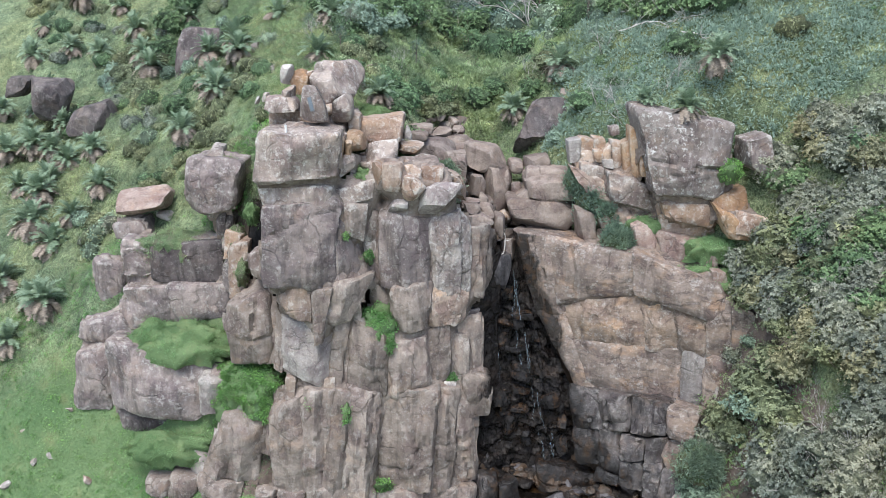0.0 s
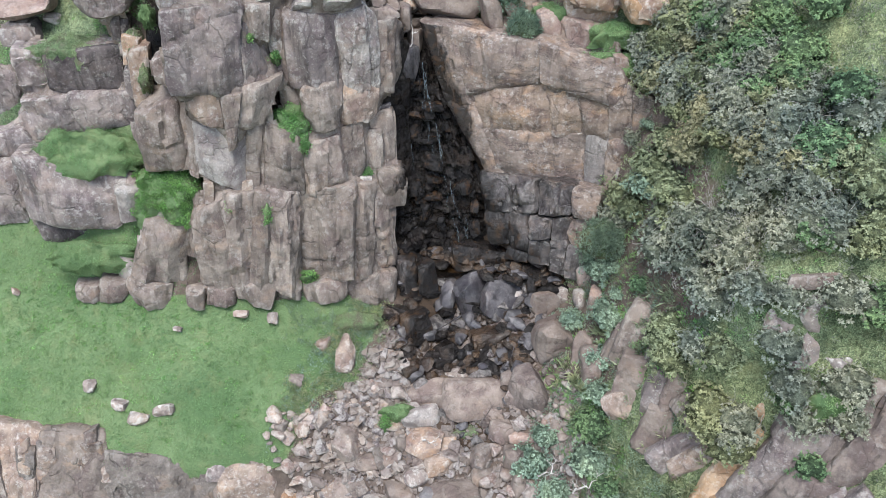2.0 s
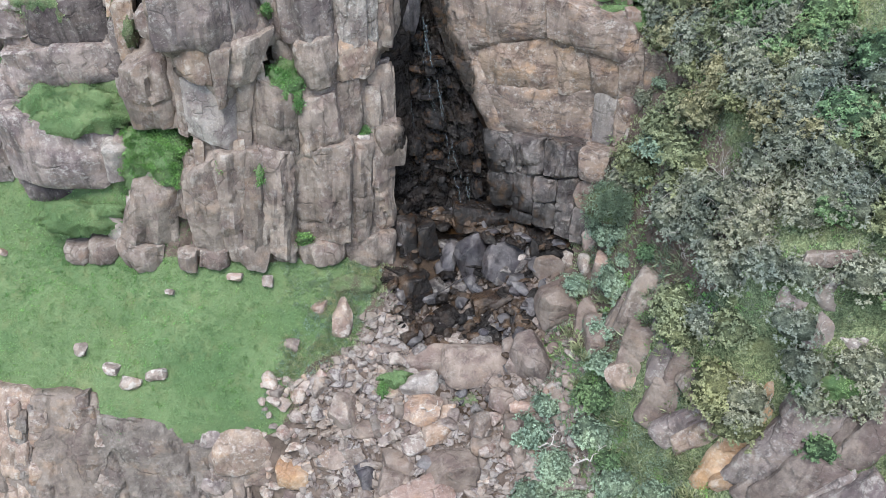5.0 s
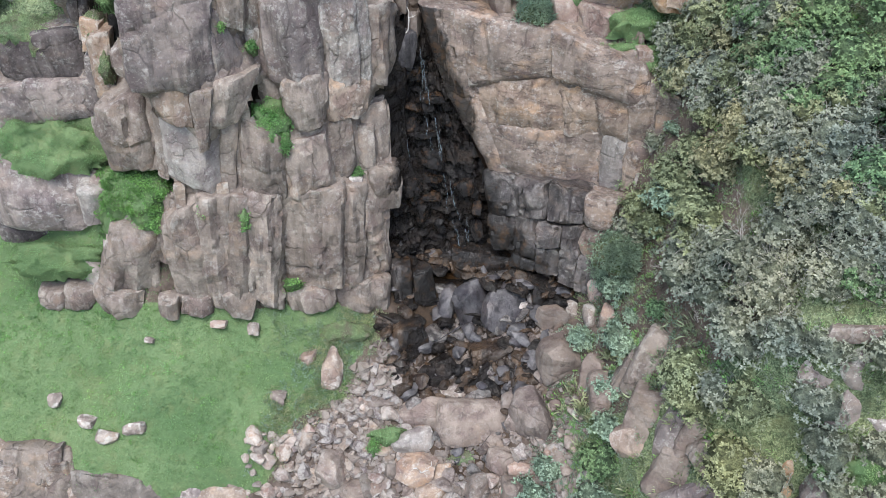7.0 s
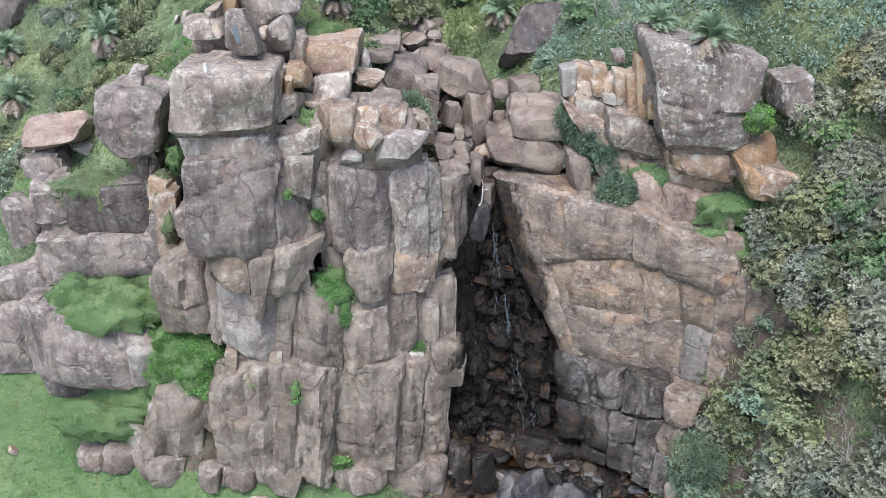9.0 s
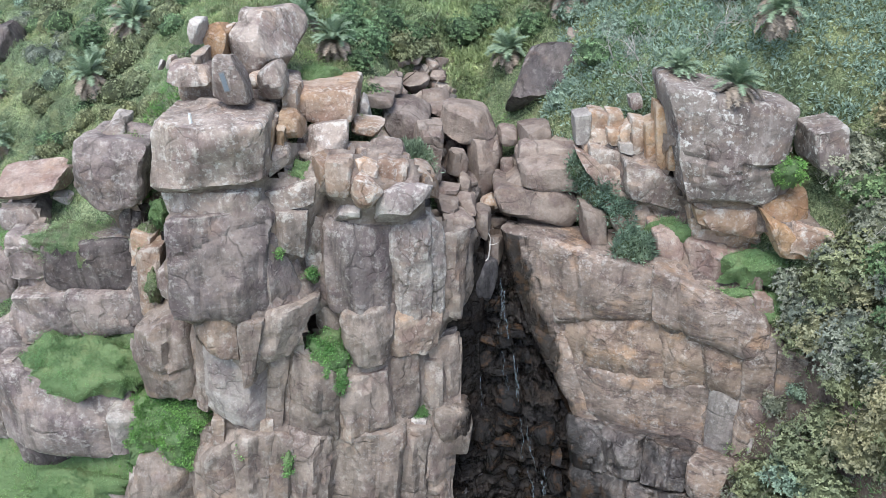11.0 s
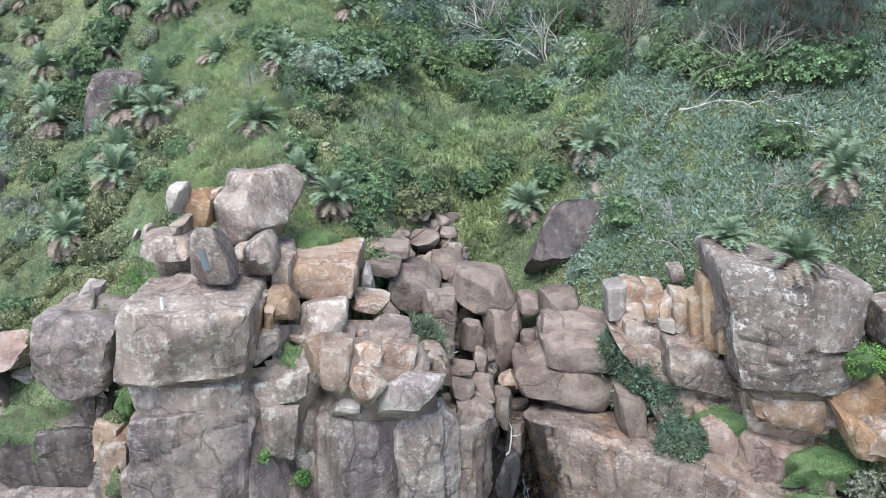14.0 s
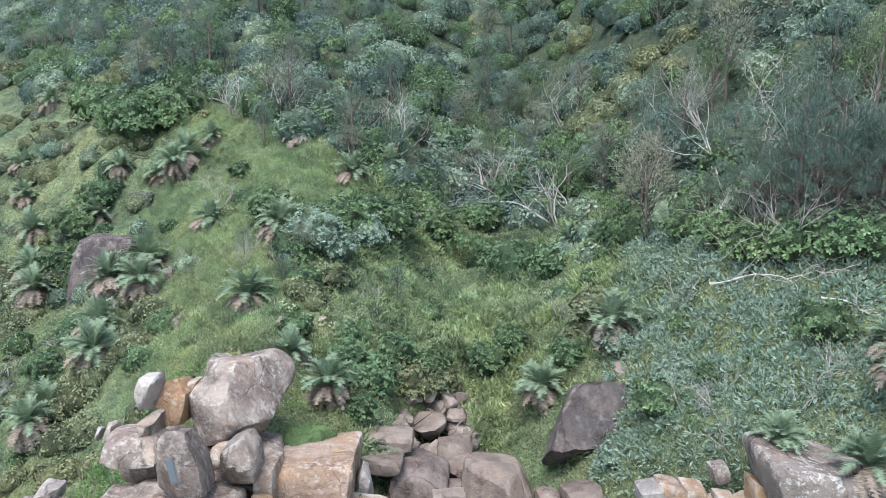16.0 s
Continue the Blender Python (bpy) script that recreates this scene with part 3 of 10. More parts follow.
        if out[i][1] < -0.6:
            for ca, sa, t, s in lines:
                far = abs(x * ca + z * sa - t + 0.3 * noise.noise(Vector((s, x * 0.9, z * 0.9))))
                push -= 0.13 * max(0.0, 1 - far / 0.11)
        q[i] += out[i] * push
    return q, faces


STONES = [0]
LOOSE = {
    "grey": "rounded grey-brown boulder with dark weathering", "pale": "pale grey lichen-spotted loose boulder", "tan": "tan broken boulder with rusty faces",
    "orange": "rusty orange angular boulder with broken faces", "red": "smooth reddish-brown boulder with pale edges", "slate": "damp blue-grey slab of rock in the stream bed",
    "lichen": "grey boulder speckled with white lichen", "darkrock": "dark basalt boulder among hillside plants", "paler": "small white boulder among shrubs",
    "stream": "brown-grey angular boulder of the scree", "streamdark": "dark brown boulder at the stream's edge", "lower": "grey-brown broken boulder of the scree",
    "tanlow": "warm brown broken boulder of the scree", "slatepale": "pale blue-grey boulder of the scree", "wet": "wet black boulder in the stream below the falls",
    "dark": "blackened boulder on the rock terrace", "wallrock": "brown boulder fallen from the wall",
}


def wetness(x, y, z):
    """1 where the falls and their spray wet the rock of gully, wall and foot."""
    if y < 33 or x < 1.2 or x > 12 or z > -2.6 or z < -19:
        return 0.0
    right = np.interp(z, [-15, -13.2, -11.5, -10.4, -9.6, -8.6, -7.4, -6.4, -5.2, -4.2, -3.0], [9.6, 8.4, 7.1, 6.8, 6.1, 5.5, 5.5, 5.2, 4.6, 4.3, 4.0])
    left = np.interp(z, [-15, -10, -6, -3], [1.9, 2.1, 2.3, 2.4])
    return float(min(1.0, max(0.0, 0.5 + 0.7 * min(right + 0.35 - x, x - left))))


def stone(parent, name, kind, place, size, turn, lean, square, cracks, corners, roll=0):
    """One stone: a block of the cliff under its parent, or a loose boulder of its own. Place is the middle of its front."""
    STONES[0] += 1
    seed = STONES[0]
    if name == "boulder" and lean == 38:
        # half sunk in the turf of the meadow
        place, square = (place[0], place[1] + 0.12, place[2] - 0.28 * size[2]), 3.4
    if parent in (buttress, terrace, wall) and name == "rock_block":
        square = max(square, 9)
    q, faces = rough_stone(size, square, corners, seed, cracks, fold=(1.0 if parent == buttress else 0.3) if name == "rock_block" and square >= 6 else 0.0)
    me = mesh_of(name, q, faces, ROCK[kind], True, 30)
    ob = new(name, me)
    m = Matrix.Translation(place) @ pose(0, 0, 0, 0, 0, turn) @ pose(0, 0, 0, -lean) @ pose(0, 0, 0, 0, roll) @ Matrix.Translation((0, size[1] / 2, 0))
    ob.matrix_world = m
    if place[1] > 33 and 0.5 < place[0] < 13 and place[2] < -2 and kind not in ("slate", "stream"):
        wet = np.array([wetness(*(m @ Vector(c))) for c in q], np.float32)
        if wet.max() > 0:
            me.attributes.new("damp", "FLOAT", "POINT").data.foreach_set("value", wet)
    if name == "boulder":
        tagged(ob, LOOSE.get(kind, "loose boulder of weathered rock"), "boulder", "loose boulders")
    else:
        ob.parent = parent
    return ob


def massif(name, label):
    ob = new(name)
    return tagged(ob, label, "rock face", kind="structure")


terrace = massif("cliff_terrace", "stepped grey rock terraces with grassy ledges")
buttress = massif("cliff_buttress", "tall jointed grey-brown rock buttress of stacked blocks")
summit = massif("cliff_summit", "pile of tan and grey boulders crowning the buttress")
stream = massif("stream_boulders", "jammed grey boulders filling the stream bed above the waterfall")
wall = massif("cliff_wall", "broad tilted brown rock wall beside the waterfall")
foot = massif("cliff_foot", "wet slabs and crumbling ledges at the foot of the cliff")
spur = massif("rock_spur", "steep broken rock ribs of the shrubby spur")
hill = massif("hill_crag", "dark crags in the palm-dotted hillside")

# ---- ground: one sheet from below the cove to the far hills ----
def stony(x, y):
    """1 in the stream bed, its scree fan and the cliff; 0 on turf."""
    wide = np.interp(y, [15, 22, 28, 30, 31, 32, 36, 42, 47, 52], [6.8, 6.4, 6.8, 6.3, 5.7, 4.9, 3.6, 2.6, 0.9, 0])
    mid = np.interp(y, [15, 22, 28, 30, 31, 32, 36, 42, 47, 52], [2.6, 2.8, 1.8, 2.6, 3.3, 4.3, 5.0, 3.6, 1.0, 0])
    edge = abs(x - mid + 1.1 * noise.noise(Vector((x * 0.5, y * 0.5, 3)))) - wide
    fan = min(1, max(0, 0.5 - edge))
    return fan


def dampness(x, y):
    """1 where the stream wets its bed below the falls."""
    mid = np.interp(y, [28, 30, 33, 36, 39], [4.6, 5.0, 5.3, 4.8, 4.0])
    wide = np.interp(y, [28, 29.5, 31, 34, 39], [0.9, 1.9, 3.0, 3.6, 3.0])
    return min(1, max(0, 0.7 - abs(x - mid + noise.noise(Vector((x, y, 1)))) + wide)) if 27.6 < y < 39.5 else 0.0


def knoll(x, y):
    """1 on the grassy ridge that climbs from the summit rocks to the woods."""
    mid = np.interp(y, [47, 52, 57, 62, 68, 74, 79], [-9.2, -9.0, -9.5, -9.6, -10.6, -11.6, -12.2])
    wide = np.interp(y, [47, 52, 57, 62, 68, 74, 79], [2.0, 2.6, 4.4, 5.8, 6.3, 5.2, 2.6])
    return float(min(1, max(0, 0.5 + 0.6 * (wide - abs(x - mid)) + 0.8 * noise.noise(Vector((x * 0.4, y * 0.4, 2)))))) if 46 < y < 80 else 0.0


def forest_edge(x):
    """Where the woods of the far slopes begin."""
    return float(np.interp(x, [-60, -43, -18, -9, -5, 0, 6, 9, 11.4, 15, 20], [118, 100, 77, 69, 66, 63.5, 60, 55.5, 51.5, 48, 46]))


def ground():
    xs = np.concatenate([np.linspace(-150, -34, 14), np.arange(-32, 28.01, 0.45), np.linspace(31, 150, 14)])
    steps = [2, 5, 12, 14, 14, 9, 9, 9, 20, 24, 26, 36, 30, 12]
    rows = []
    for x in xs:
        ys, zs = section(x)
        y = np.concatenate([np.linspace(ys[i], ys[i + 1], steps[i], endpoint=False) for i in range(len(ys) - 1)] + [ys[-1:]])
        rows.append(np.stack([np.full(len(y), x), y, np.interp(y, ys, zs)], 1))
    p = np.array(rows)
    # soften the creases between profiles and along each one
    for _ in range(2):
        p[1:-1, :, 1:] = 0.25 * p[:-2, :, 1:] + 0.5 * p[1:-1, :, 1:] + 0.25 * p[2:, :, 1:]
        p[:, 1:-1, 1:] = 0.2 * p[:, :-2, 1:] + 0.6 * p[:, 1:-1, 1:] + 0.2 * p[:, 2:, 1:]
    nx, ny = p.shape[:2]
    starts = np.cumsum([0] + steps)
    crag = np.zeros(ny)
    crag[starts[4] + 1:starts[6] + 5] = 1
    low = np.zeros(ny)
    low[starts[1] + 2:starts[3] - 1] = 0.8
    v = p.reshape(-1, 3)
    for i, (x, y, z) in enumerate(v):
        if -35 < x < 30 and 10 < y < 130:
            a = Vector((x, y, z))
            v[i, 2] += 0.30 * noise.noise(a * 0.35) + 0.14 * noise.noise(a * 0.9) + 0.05 * noise.noise(a * 2.3)
            bushy = min(1, max(0, (y - 43.5) / 3, (x - 13.5) / 2 if y < 36 else 0)) * (1 - stony(x, y))
            v[i, 2] += bushy * (0.55 * noise.noise(a * 0.42 + Vector((3, 0, 0))) + 0.38 * noise.noise(a * 0.95 + Vector((0, 5, 0))) + 0.16 * noise.noise(a * 2.0))
            v[i, 2] += bushy * (0.42 * (0.3 - abs(noise.noise(a * 0.75 + Vector((0, 0, 6))))) + 0.26 * (0.3 - abs(noise.noise(a * 1.5 + Vector((0, 2, 6))))))
            if math.hypot(x / 1.4, (y - 48.9) / 1.7) < 1:
                v[i, 2] = min(v[i, 2], -0.34)
            v[i, 1] += 0.22 * noise.noise(a * 0.6 + Vector((9, 0, 0)))
    g = np.arange(nx * ny).reshape(nx, ny)
    faces = np.stack([g[:-1, :-1], g[1:, :-1], g[1:, 1:], g[:-1, 1:]], -1).reshape(-1, 4)
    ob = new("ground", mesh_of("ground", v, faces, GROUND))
    bare = ob.data.attributes.new("bare", "FLOAT", "POINT")
    bare.data.foreach_set("value", np.array([max(stony(x, y), low[i % ny] * min(1, max(0, (7 - x) / 4)) * ((0.6 if x < -7 else 1.2) + 0.8 * noise.noise(Vector((x * 0.3, v[i][1] * 0.3, 8)))), crag[i % ny] * (1 if x < 13.6 else max(0.2, 1 - (x - 13.6) * 0.5)) * (1 if x > -9.8 else max(0, 1 + (x + 9.8) * 0.5))) for i, (x, y, _) in enumerate(v)], np.float32))
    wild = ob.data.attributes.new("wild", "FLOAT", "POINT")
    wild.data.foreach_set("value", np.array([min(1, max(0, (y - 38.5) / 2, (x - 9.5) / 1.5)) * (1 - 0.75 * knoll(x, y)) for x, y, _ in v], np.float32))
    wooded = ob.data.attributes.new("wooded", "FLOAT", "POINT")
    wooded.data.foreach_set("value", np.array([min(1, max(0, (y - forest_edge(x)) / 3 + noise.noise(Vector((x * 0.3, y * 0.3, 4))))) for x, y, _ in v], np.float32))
    damp = ob.data.attributes.new("damp", "FLOAT", "POINT")
    damp.data.foreach_set("value", np.array([dampness(x, y) for x, y, _ in v], np.float32))
    return tagged(ob, "uneven grassy slopes, ledges and hillside of the cove", "ground", kind="structure")


GROUND_OB = ground()
from mathutils.bvhtree import BVHTree

LAND = BVHTree.FromPolygons([tuple(c.co) for c in GROUND_OB.data.vertices], [tuple(f.vertices) for f in GROUND_OB.data.polygons])


def on_land(x, y):
    """The place and the normal of the ground at x, y."""
    hit, normal, _, _ = LAND.ray_cast(Vector((x, y, 250)), Vector((0, 0, -1)))
    return (hit, normal) if hit else (Vector((x, y, land(x, y))), Vector((0, 0, 1)))

# ---- plants ----
def leaves(places, ups, count, spread, length, width, seed, lift=0.6, fold=0.25, flat=0.0):
    """Corner and face arrays of many single leaves: count of them round each place, on a dome of that spread."""
    g = np.random.default_rng(seed)
    places, ups = np.repeat(np.asarray(places, float), count, 0), np.repeat(np.asarray(ups, float), count, 0)
    n = len(places)
    spread = np.repeat(np.broadcast_to(np.asarray(spread, float), (n // count,)), count)[:, None]
    d = g.normal(size=(n, 3))
    d /= np.linalg.norm(d, axis=1)[:, None]
    under = (d * ups).sum(1) < 0
    d[under] -= 2 * (d[under] * ups[under]).sum(1)[:, None] * ups[under]
    at = places + d * spread * g.uniform(0.45, 1.0, (n, 1)) * (1 - flat * np.abs(ups))
    axis = d * (1 - lift) + ups * lift + g.normal(size=(n, 3)) * 0.35
    axis /= np.linalg.norm(axis, axis=1)[:, None]
    side = np.cross(axis, g.normal(size=(n, 3)))
    side /= np.linalg.norm(side, axis=1)[:, None]
    face = np.cross(side, axis)
    size = g.uniform(0.6, 1.25, (n, 1))
    lo, wi = length * size, width * size * 0.5
    mid = at + axis * lo * 0.45 + face * lo * fold * 0.4
    v = np.stack([at, mid + side * wi, at + axis * lo - face * lo * fold * 0.3, mid - side * wi], 1).reshape(-1, 3)
    f = np.arange(4 * n).reshape(n, 4)
    return v, np.stack([f[:, [0, 1, 2]], f[:, [0, 2, 3]]], 1).reshape(-1, 3)


def rosettes(places, ups, radius, seed, outer=6, inner=3):
    """Corner and face arrays of leaf whorls: a ring of spreading leaves and a few upright ones round each place."""
    g = np.random.default_rng(seed)
    count = outer + inner
    m = len(places)
    up = np.repeat(np.asarray(ups, float), count, 0) + g.normal(size=(m * count, 3)) * 0.12
    up /= np.linalg.norm(up, axis=1)[:, None]
    at = np.repeat(np.asarray(places, float), count, 0)
    ref = np.where(np.abs(up[:, [2]]) < 0.9, [[0, 0, 1.0]], [[1.0, 0, 0]])
    a = np.cross(up, ref)
    a /= np.linalg.norm(a, axis=1)[:, None]
    b = np.cross(up, a)
    k = np.tile(np.arange(count), m)
    turn = k * 2 * np.pi / outer + np.repeat(g.uniform(0, 6.28, m), count) + g.normal(size=m * count) * 0.25
    rise = np.where(k < outer, 0.45, 1.05) + g.normal(size=m * count) * 0.18
    out = np.cos(turn)[:, None] * a + np.sin(turn)[:, None] * b
    axis = np.cos(rise)[:, None] * out + np.sin(rise)[:, None] * up
    side = np.cross(axis, up)
    side /= np.maximum(np.linalg.norm(side, axis=1), 1e-6)[:, None]
    long = np.repeat(np.broadcast_to(np.asarray(radius, float), (m,)), count)[:, None] * g.uniform(0.7, 1.2, (m * count, 1))
    mid = at + axis * long * 0.55
    tip = at + axis * long - up * long * 0.12
    v = np.stack([at, mid + side * long * 0.24, tip, mid - side * long * 0.24], 1).reshape(-1, 3)
    f = np.arange(4 * m * count).reshape(-1, 4)
    return v, np.stack([f[:, [0, 1, 2]], f[:, [0, 2, 3]]], 1).reshape(-1, 3)


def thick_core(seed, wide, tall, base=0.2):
    """The tangle inside a bush, given a darker colour for shade: a ragged closed dome."""
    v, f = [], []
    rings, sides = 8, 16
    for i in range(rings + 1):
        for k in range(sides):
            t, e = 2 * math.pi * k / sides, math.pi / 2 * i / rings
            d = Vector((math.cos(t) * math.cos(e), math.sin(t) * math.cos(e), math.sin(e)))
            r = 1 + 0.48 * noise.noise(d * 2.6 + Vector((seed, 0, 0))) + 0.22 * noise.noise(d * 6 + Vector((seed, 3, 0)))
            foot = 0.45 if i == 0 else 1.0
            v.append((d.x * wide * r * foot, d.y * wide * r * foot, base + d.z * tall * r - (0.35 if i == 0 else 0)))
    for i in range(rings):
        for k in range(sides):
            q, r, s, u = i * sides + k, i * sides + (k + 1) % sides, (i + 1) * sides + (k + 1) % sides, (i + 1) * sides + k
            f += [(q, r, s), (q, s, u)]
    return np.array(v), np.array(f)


def domes(places, ups, radius, seed, tall=0.75, rings=5, sides=11):
    """Corner and face arrays of many lumpy leafy domes, and the places and ways of some of their twigs."""
    g = np.random.default_rng(seed)
    m = len(places)
    e = np.repeat(np.linspace(-0.28, 1.0, rings + 1) * math.pi / 2, sides)
    t = np.tile(np.arange(sides) * 2 * math.pi / sides, rings + 1)
    f1, f2, f3, f4 = (g.uniform(0, 6.28, (m, 1)) for _ in range(4))
    lump = 1 + 0.20 * np.sin(2 * t + f1) * np.cos(1.5 * e + f2) + 0.20 * np.sin(3 * t + f3 + 2.5 * e) * np.cos(2.2 * e + f4) + g.normal(0, 0.07, (m, len(t)))
    lump = np.where(np.isclose(e, math.pi / 2), 1.0, lump)
    wide = np.asarray(radius, float)[:, None] * lump
    stretch = g.uniform(0.8, 1.25, (m, 1))
    x, y, z = wide * np.cos(e) * np.cos(t) * stretch, wide * np.cos(e) * np.sin(t) / stretch, wide * np.sin(e) * tall
    up = np.asarray(ups, float)
    a = np.cross(up, [[0.0, 1.0, 0.0]])
    a /= np.linalg.norm(a, axis=1)[:, None]
    b = np.cross(up, a)
    at = np.asarray(places, float)
    p = at[:, None] + x[..., None] * a[:, None] + y[..., None] * b[:, None] + z[..., None] * up[:, None]
    k = np.arange(rings * sides)
    i, j = k // sides, k % sides
    q = np.stack([i * sides + j, i * sides + (j + 1) % sides, (i + 1) * sides + (j + 1) % sides, (i + 1) * sides + j], 1)
    faces = (q[None, :, ::-1] + (np.arange(m) * len(t))[:, None, None]).reshape(-1, 4)
    out = p - at[:, None]
    out /= np.linalg.norm(out, axis=2)[..., None]
    return p.reshape(-1, 3), faces, p, out


def bush_mass(name, label, kind, spots, seed, tall=0.75, twigs=430, leaf_long=0.12):
    """Bushes grown into one another: domes of a darker, shaded colour clad in leaf sprays. Uncountable: stuff."""
    if not spots:
        return None
    at, ups, wide = [], [], []
    for x, y, r in spots:
        p, n = on_land(x, y)
        up = (n * 0.45 + Vector((0, 0, 0.6))).normalized()
        at.append(tuple(p + up * (0.12 * r)))
        ups.append(tuple(up))
        wide.append(r)
    wide = np.array(wide)
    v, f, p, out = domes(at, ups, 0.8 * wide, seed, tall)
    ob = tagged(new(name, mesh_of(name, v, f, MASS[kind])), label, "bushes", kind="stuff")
    top = new("leaf_cover", mesh_of("leaf_cover", *clad(at, ups, wide, tall, twigs, leaf_long, seed), LEAF[kind], False))
    top.parent = ob
    return ob


def clad(places, ups, radius, tall, per, length, seed):
    """Corner and face arrays of leaf sprays that lie like shingles on lumpy domes, with ragged gaps: per of them on a dome of 1 m."""
    g = np.random.default_rng(seed)
    number = np.maximum(14, (per * np.asarray(radius) ** 1.5).astype(int))
    k = np.repeat(np.arange(len(number)), number)
    n = len(k)
    d = g.normal(size=(n, 3))
    d[:, 2] = np.abs(d[:, 2]) - 0.18
    d /= np.linalg.norm(d, axis=1)[:, None]
    f = g.uniform(0, 6.28, (len(number), 3))[k]
    lump = 0.86 + 0.24 * np.sin(3.1 * d[:, 0] + f[:, 0]) * np.cos(3.4 * d[:, 1] + f[:, 1]) + 0.16 * np.sin(7 * d[:, 0] + 6 * d[:, 2] + f[:, 2]) * np.cos(6 * d[:, 1] + f[:, 0]) + g.normal(0, 0.06, n)
    up = np.asarray(ups, float)[k]
    a = np.cross(up, [[0.0, 1.0, 0.0]])
    a /= np.linalg.norm(a, axis=1)[:, None]
    b = np.cross(up, a)
    r = (np.asarray(radius)[k] * lump)[:, None]
    at = np.asarray(places, float)[k] + r * (d[:, :1] * a + d[:, 1:2] * b + tall * d[:, 2:] * up)
    way = d[:, :1] * a + d[:, 1:2] * b + d[:, 2:] / tall * up + g.normal(0, 0.34, (n, 3))
    way /= np.linalg.norm(way, axis=1)[:, None]
    axis = np.cross(way, g.normal(size=(n, 3)))
    axis /= np.linalg.norm(axis, axis=1)[:, None]
    side = np.cross(way, axis)
    long = length * g.uniform(0.6, 1.35, (n, 1))
    mid = at + axis * long * 0.45 + way * long * 0.12
    v = np.stack([at - axis * long * 0.1, mid + side * long * 0.30, at + axis * long, mid - side * long * 0.30], 1).reshape(-1, 3)
    q = np.arange(4 * n).reshape(n, 4)
    return v, np.stack([q[:, [0, 1, 2]], q[:, [0, 2, 3]]], 1).reshape(-1, 3)


def joined(pieces):
    vs, fs, base = [], [], 0
    for v, f in pieces:
        vs.append(v)
        fs.append(f + base)
        base += len(v)
    return np.concatenate(vs), np.concatenate(fs)


def limb(points, radii, sides=6):
    """A tapered round branch along points: corners and triangles."""
    v, f = [], []
    pts = [Vector(p) for p in points]
    for i, p in enumerate(pts):
        way = (pts[min(i + 1, len(pts) - 1)] - pts[max(i - 1, 0)]).normalized()
        a = way.orthogonal().normalized()
        b = way.cross(a)
        for k in range(sides):
            t = 2 * math.pi * k / sides
            v.append(p + radii[i] * (math.cos(t) * a + math.sin(t) * b))
        if i:
            for k in range(sides):
                q, r, s, u = (i - 1) * sides + k, (i - 1) * sides + (k + 1) % sides, i * sides + (k + 1) % sides, i * sides + k
                f += [(q, r, s), (q, s, u)]
    return np.array([tuple(c) for c in v]), np.array(f)


def branching(rnd, start, way, length, radius, depth, out, tips, bend=0.35, fork=3, sides=5):
    """Grows a crooked branch and its forks; gathers limbs and tip places."""
    pts, rad = [Vector(start)], [radius]
    way = Vector(way).normalized()
    for i in range(4):
        way = (way + Vector((rnd.gauss(0, bend), rnd.gauss(0, bend), rnd.gauss(0.06, bend * 0.6)))).normalized()
        pts.append(pts[-1] + way * length / 4)
        rad.append(radius * (1 - 0.16 * (i + 1)))
    out.append(limb(pts, rad, sides))
    if depth == 0:
        tips.append(pts[-1])
        return
    for _ in range(fork):
        k = rnd.choice((2, 3, 4, 4))
        turn = (way + Vector((rnd.gauss(0, 0.8), rnd.gauss(0, 0.8), rnd.gauss(0.25, 0.5)))).normalized()
        branching(rnd, pts[k], turn, length * rnd.uniform(0.55, 0.8), rad[k] * 0.6, depth - 1, out, tips, bend, fork, max(3, sides - 1))


def thing(name, label, category, group, parts):
    """A thing of named meshes at the origin, kept as a pattern: (Empty's tags, [(part name, mesh)])."""
    return dict(name=name, label=label, category=category, group=group, parts=parts, used=[])


def plant(pattern, place, size=1.0, turn=0.0, tilt=(0, 0), label=""):
    """Sets one plant: the first as built, the others as copies of it."""
    m = Matrix.Translation(place) @ pose(0, 0, 0, tilt[0], tilt[1], turn) @ Matrix.Diagonal((size, size, size, 1))
    if pattern["used"]:
        ob = pattern["used"][0].copy()
        scene.collection.objects.link(ob)
        for child in pattern["used"][0].children:
            c = child.copy()
            scene.collection.objects.link(c)
            c.parent = ob
    else:
        ob = new(pattern["name"])
        for name, me in pattern["parts"]:
            c = new(name, me)
            c.parent = ob
    pattern["used"].append(ob)
    ob.matrix_world = m
    return tagged(ob, label or pattern["label"], pattern["category"], pattern["group"])


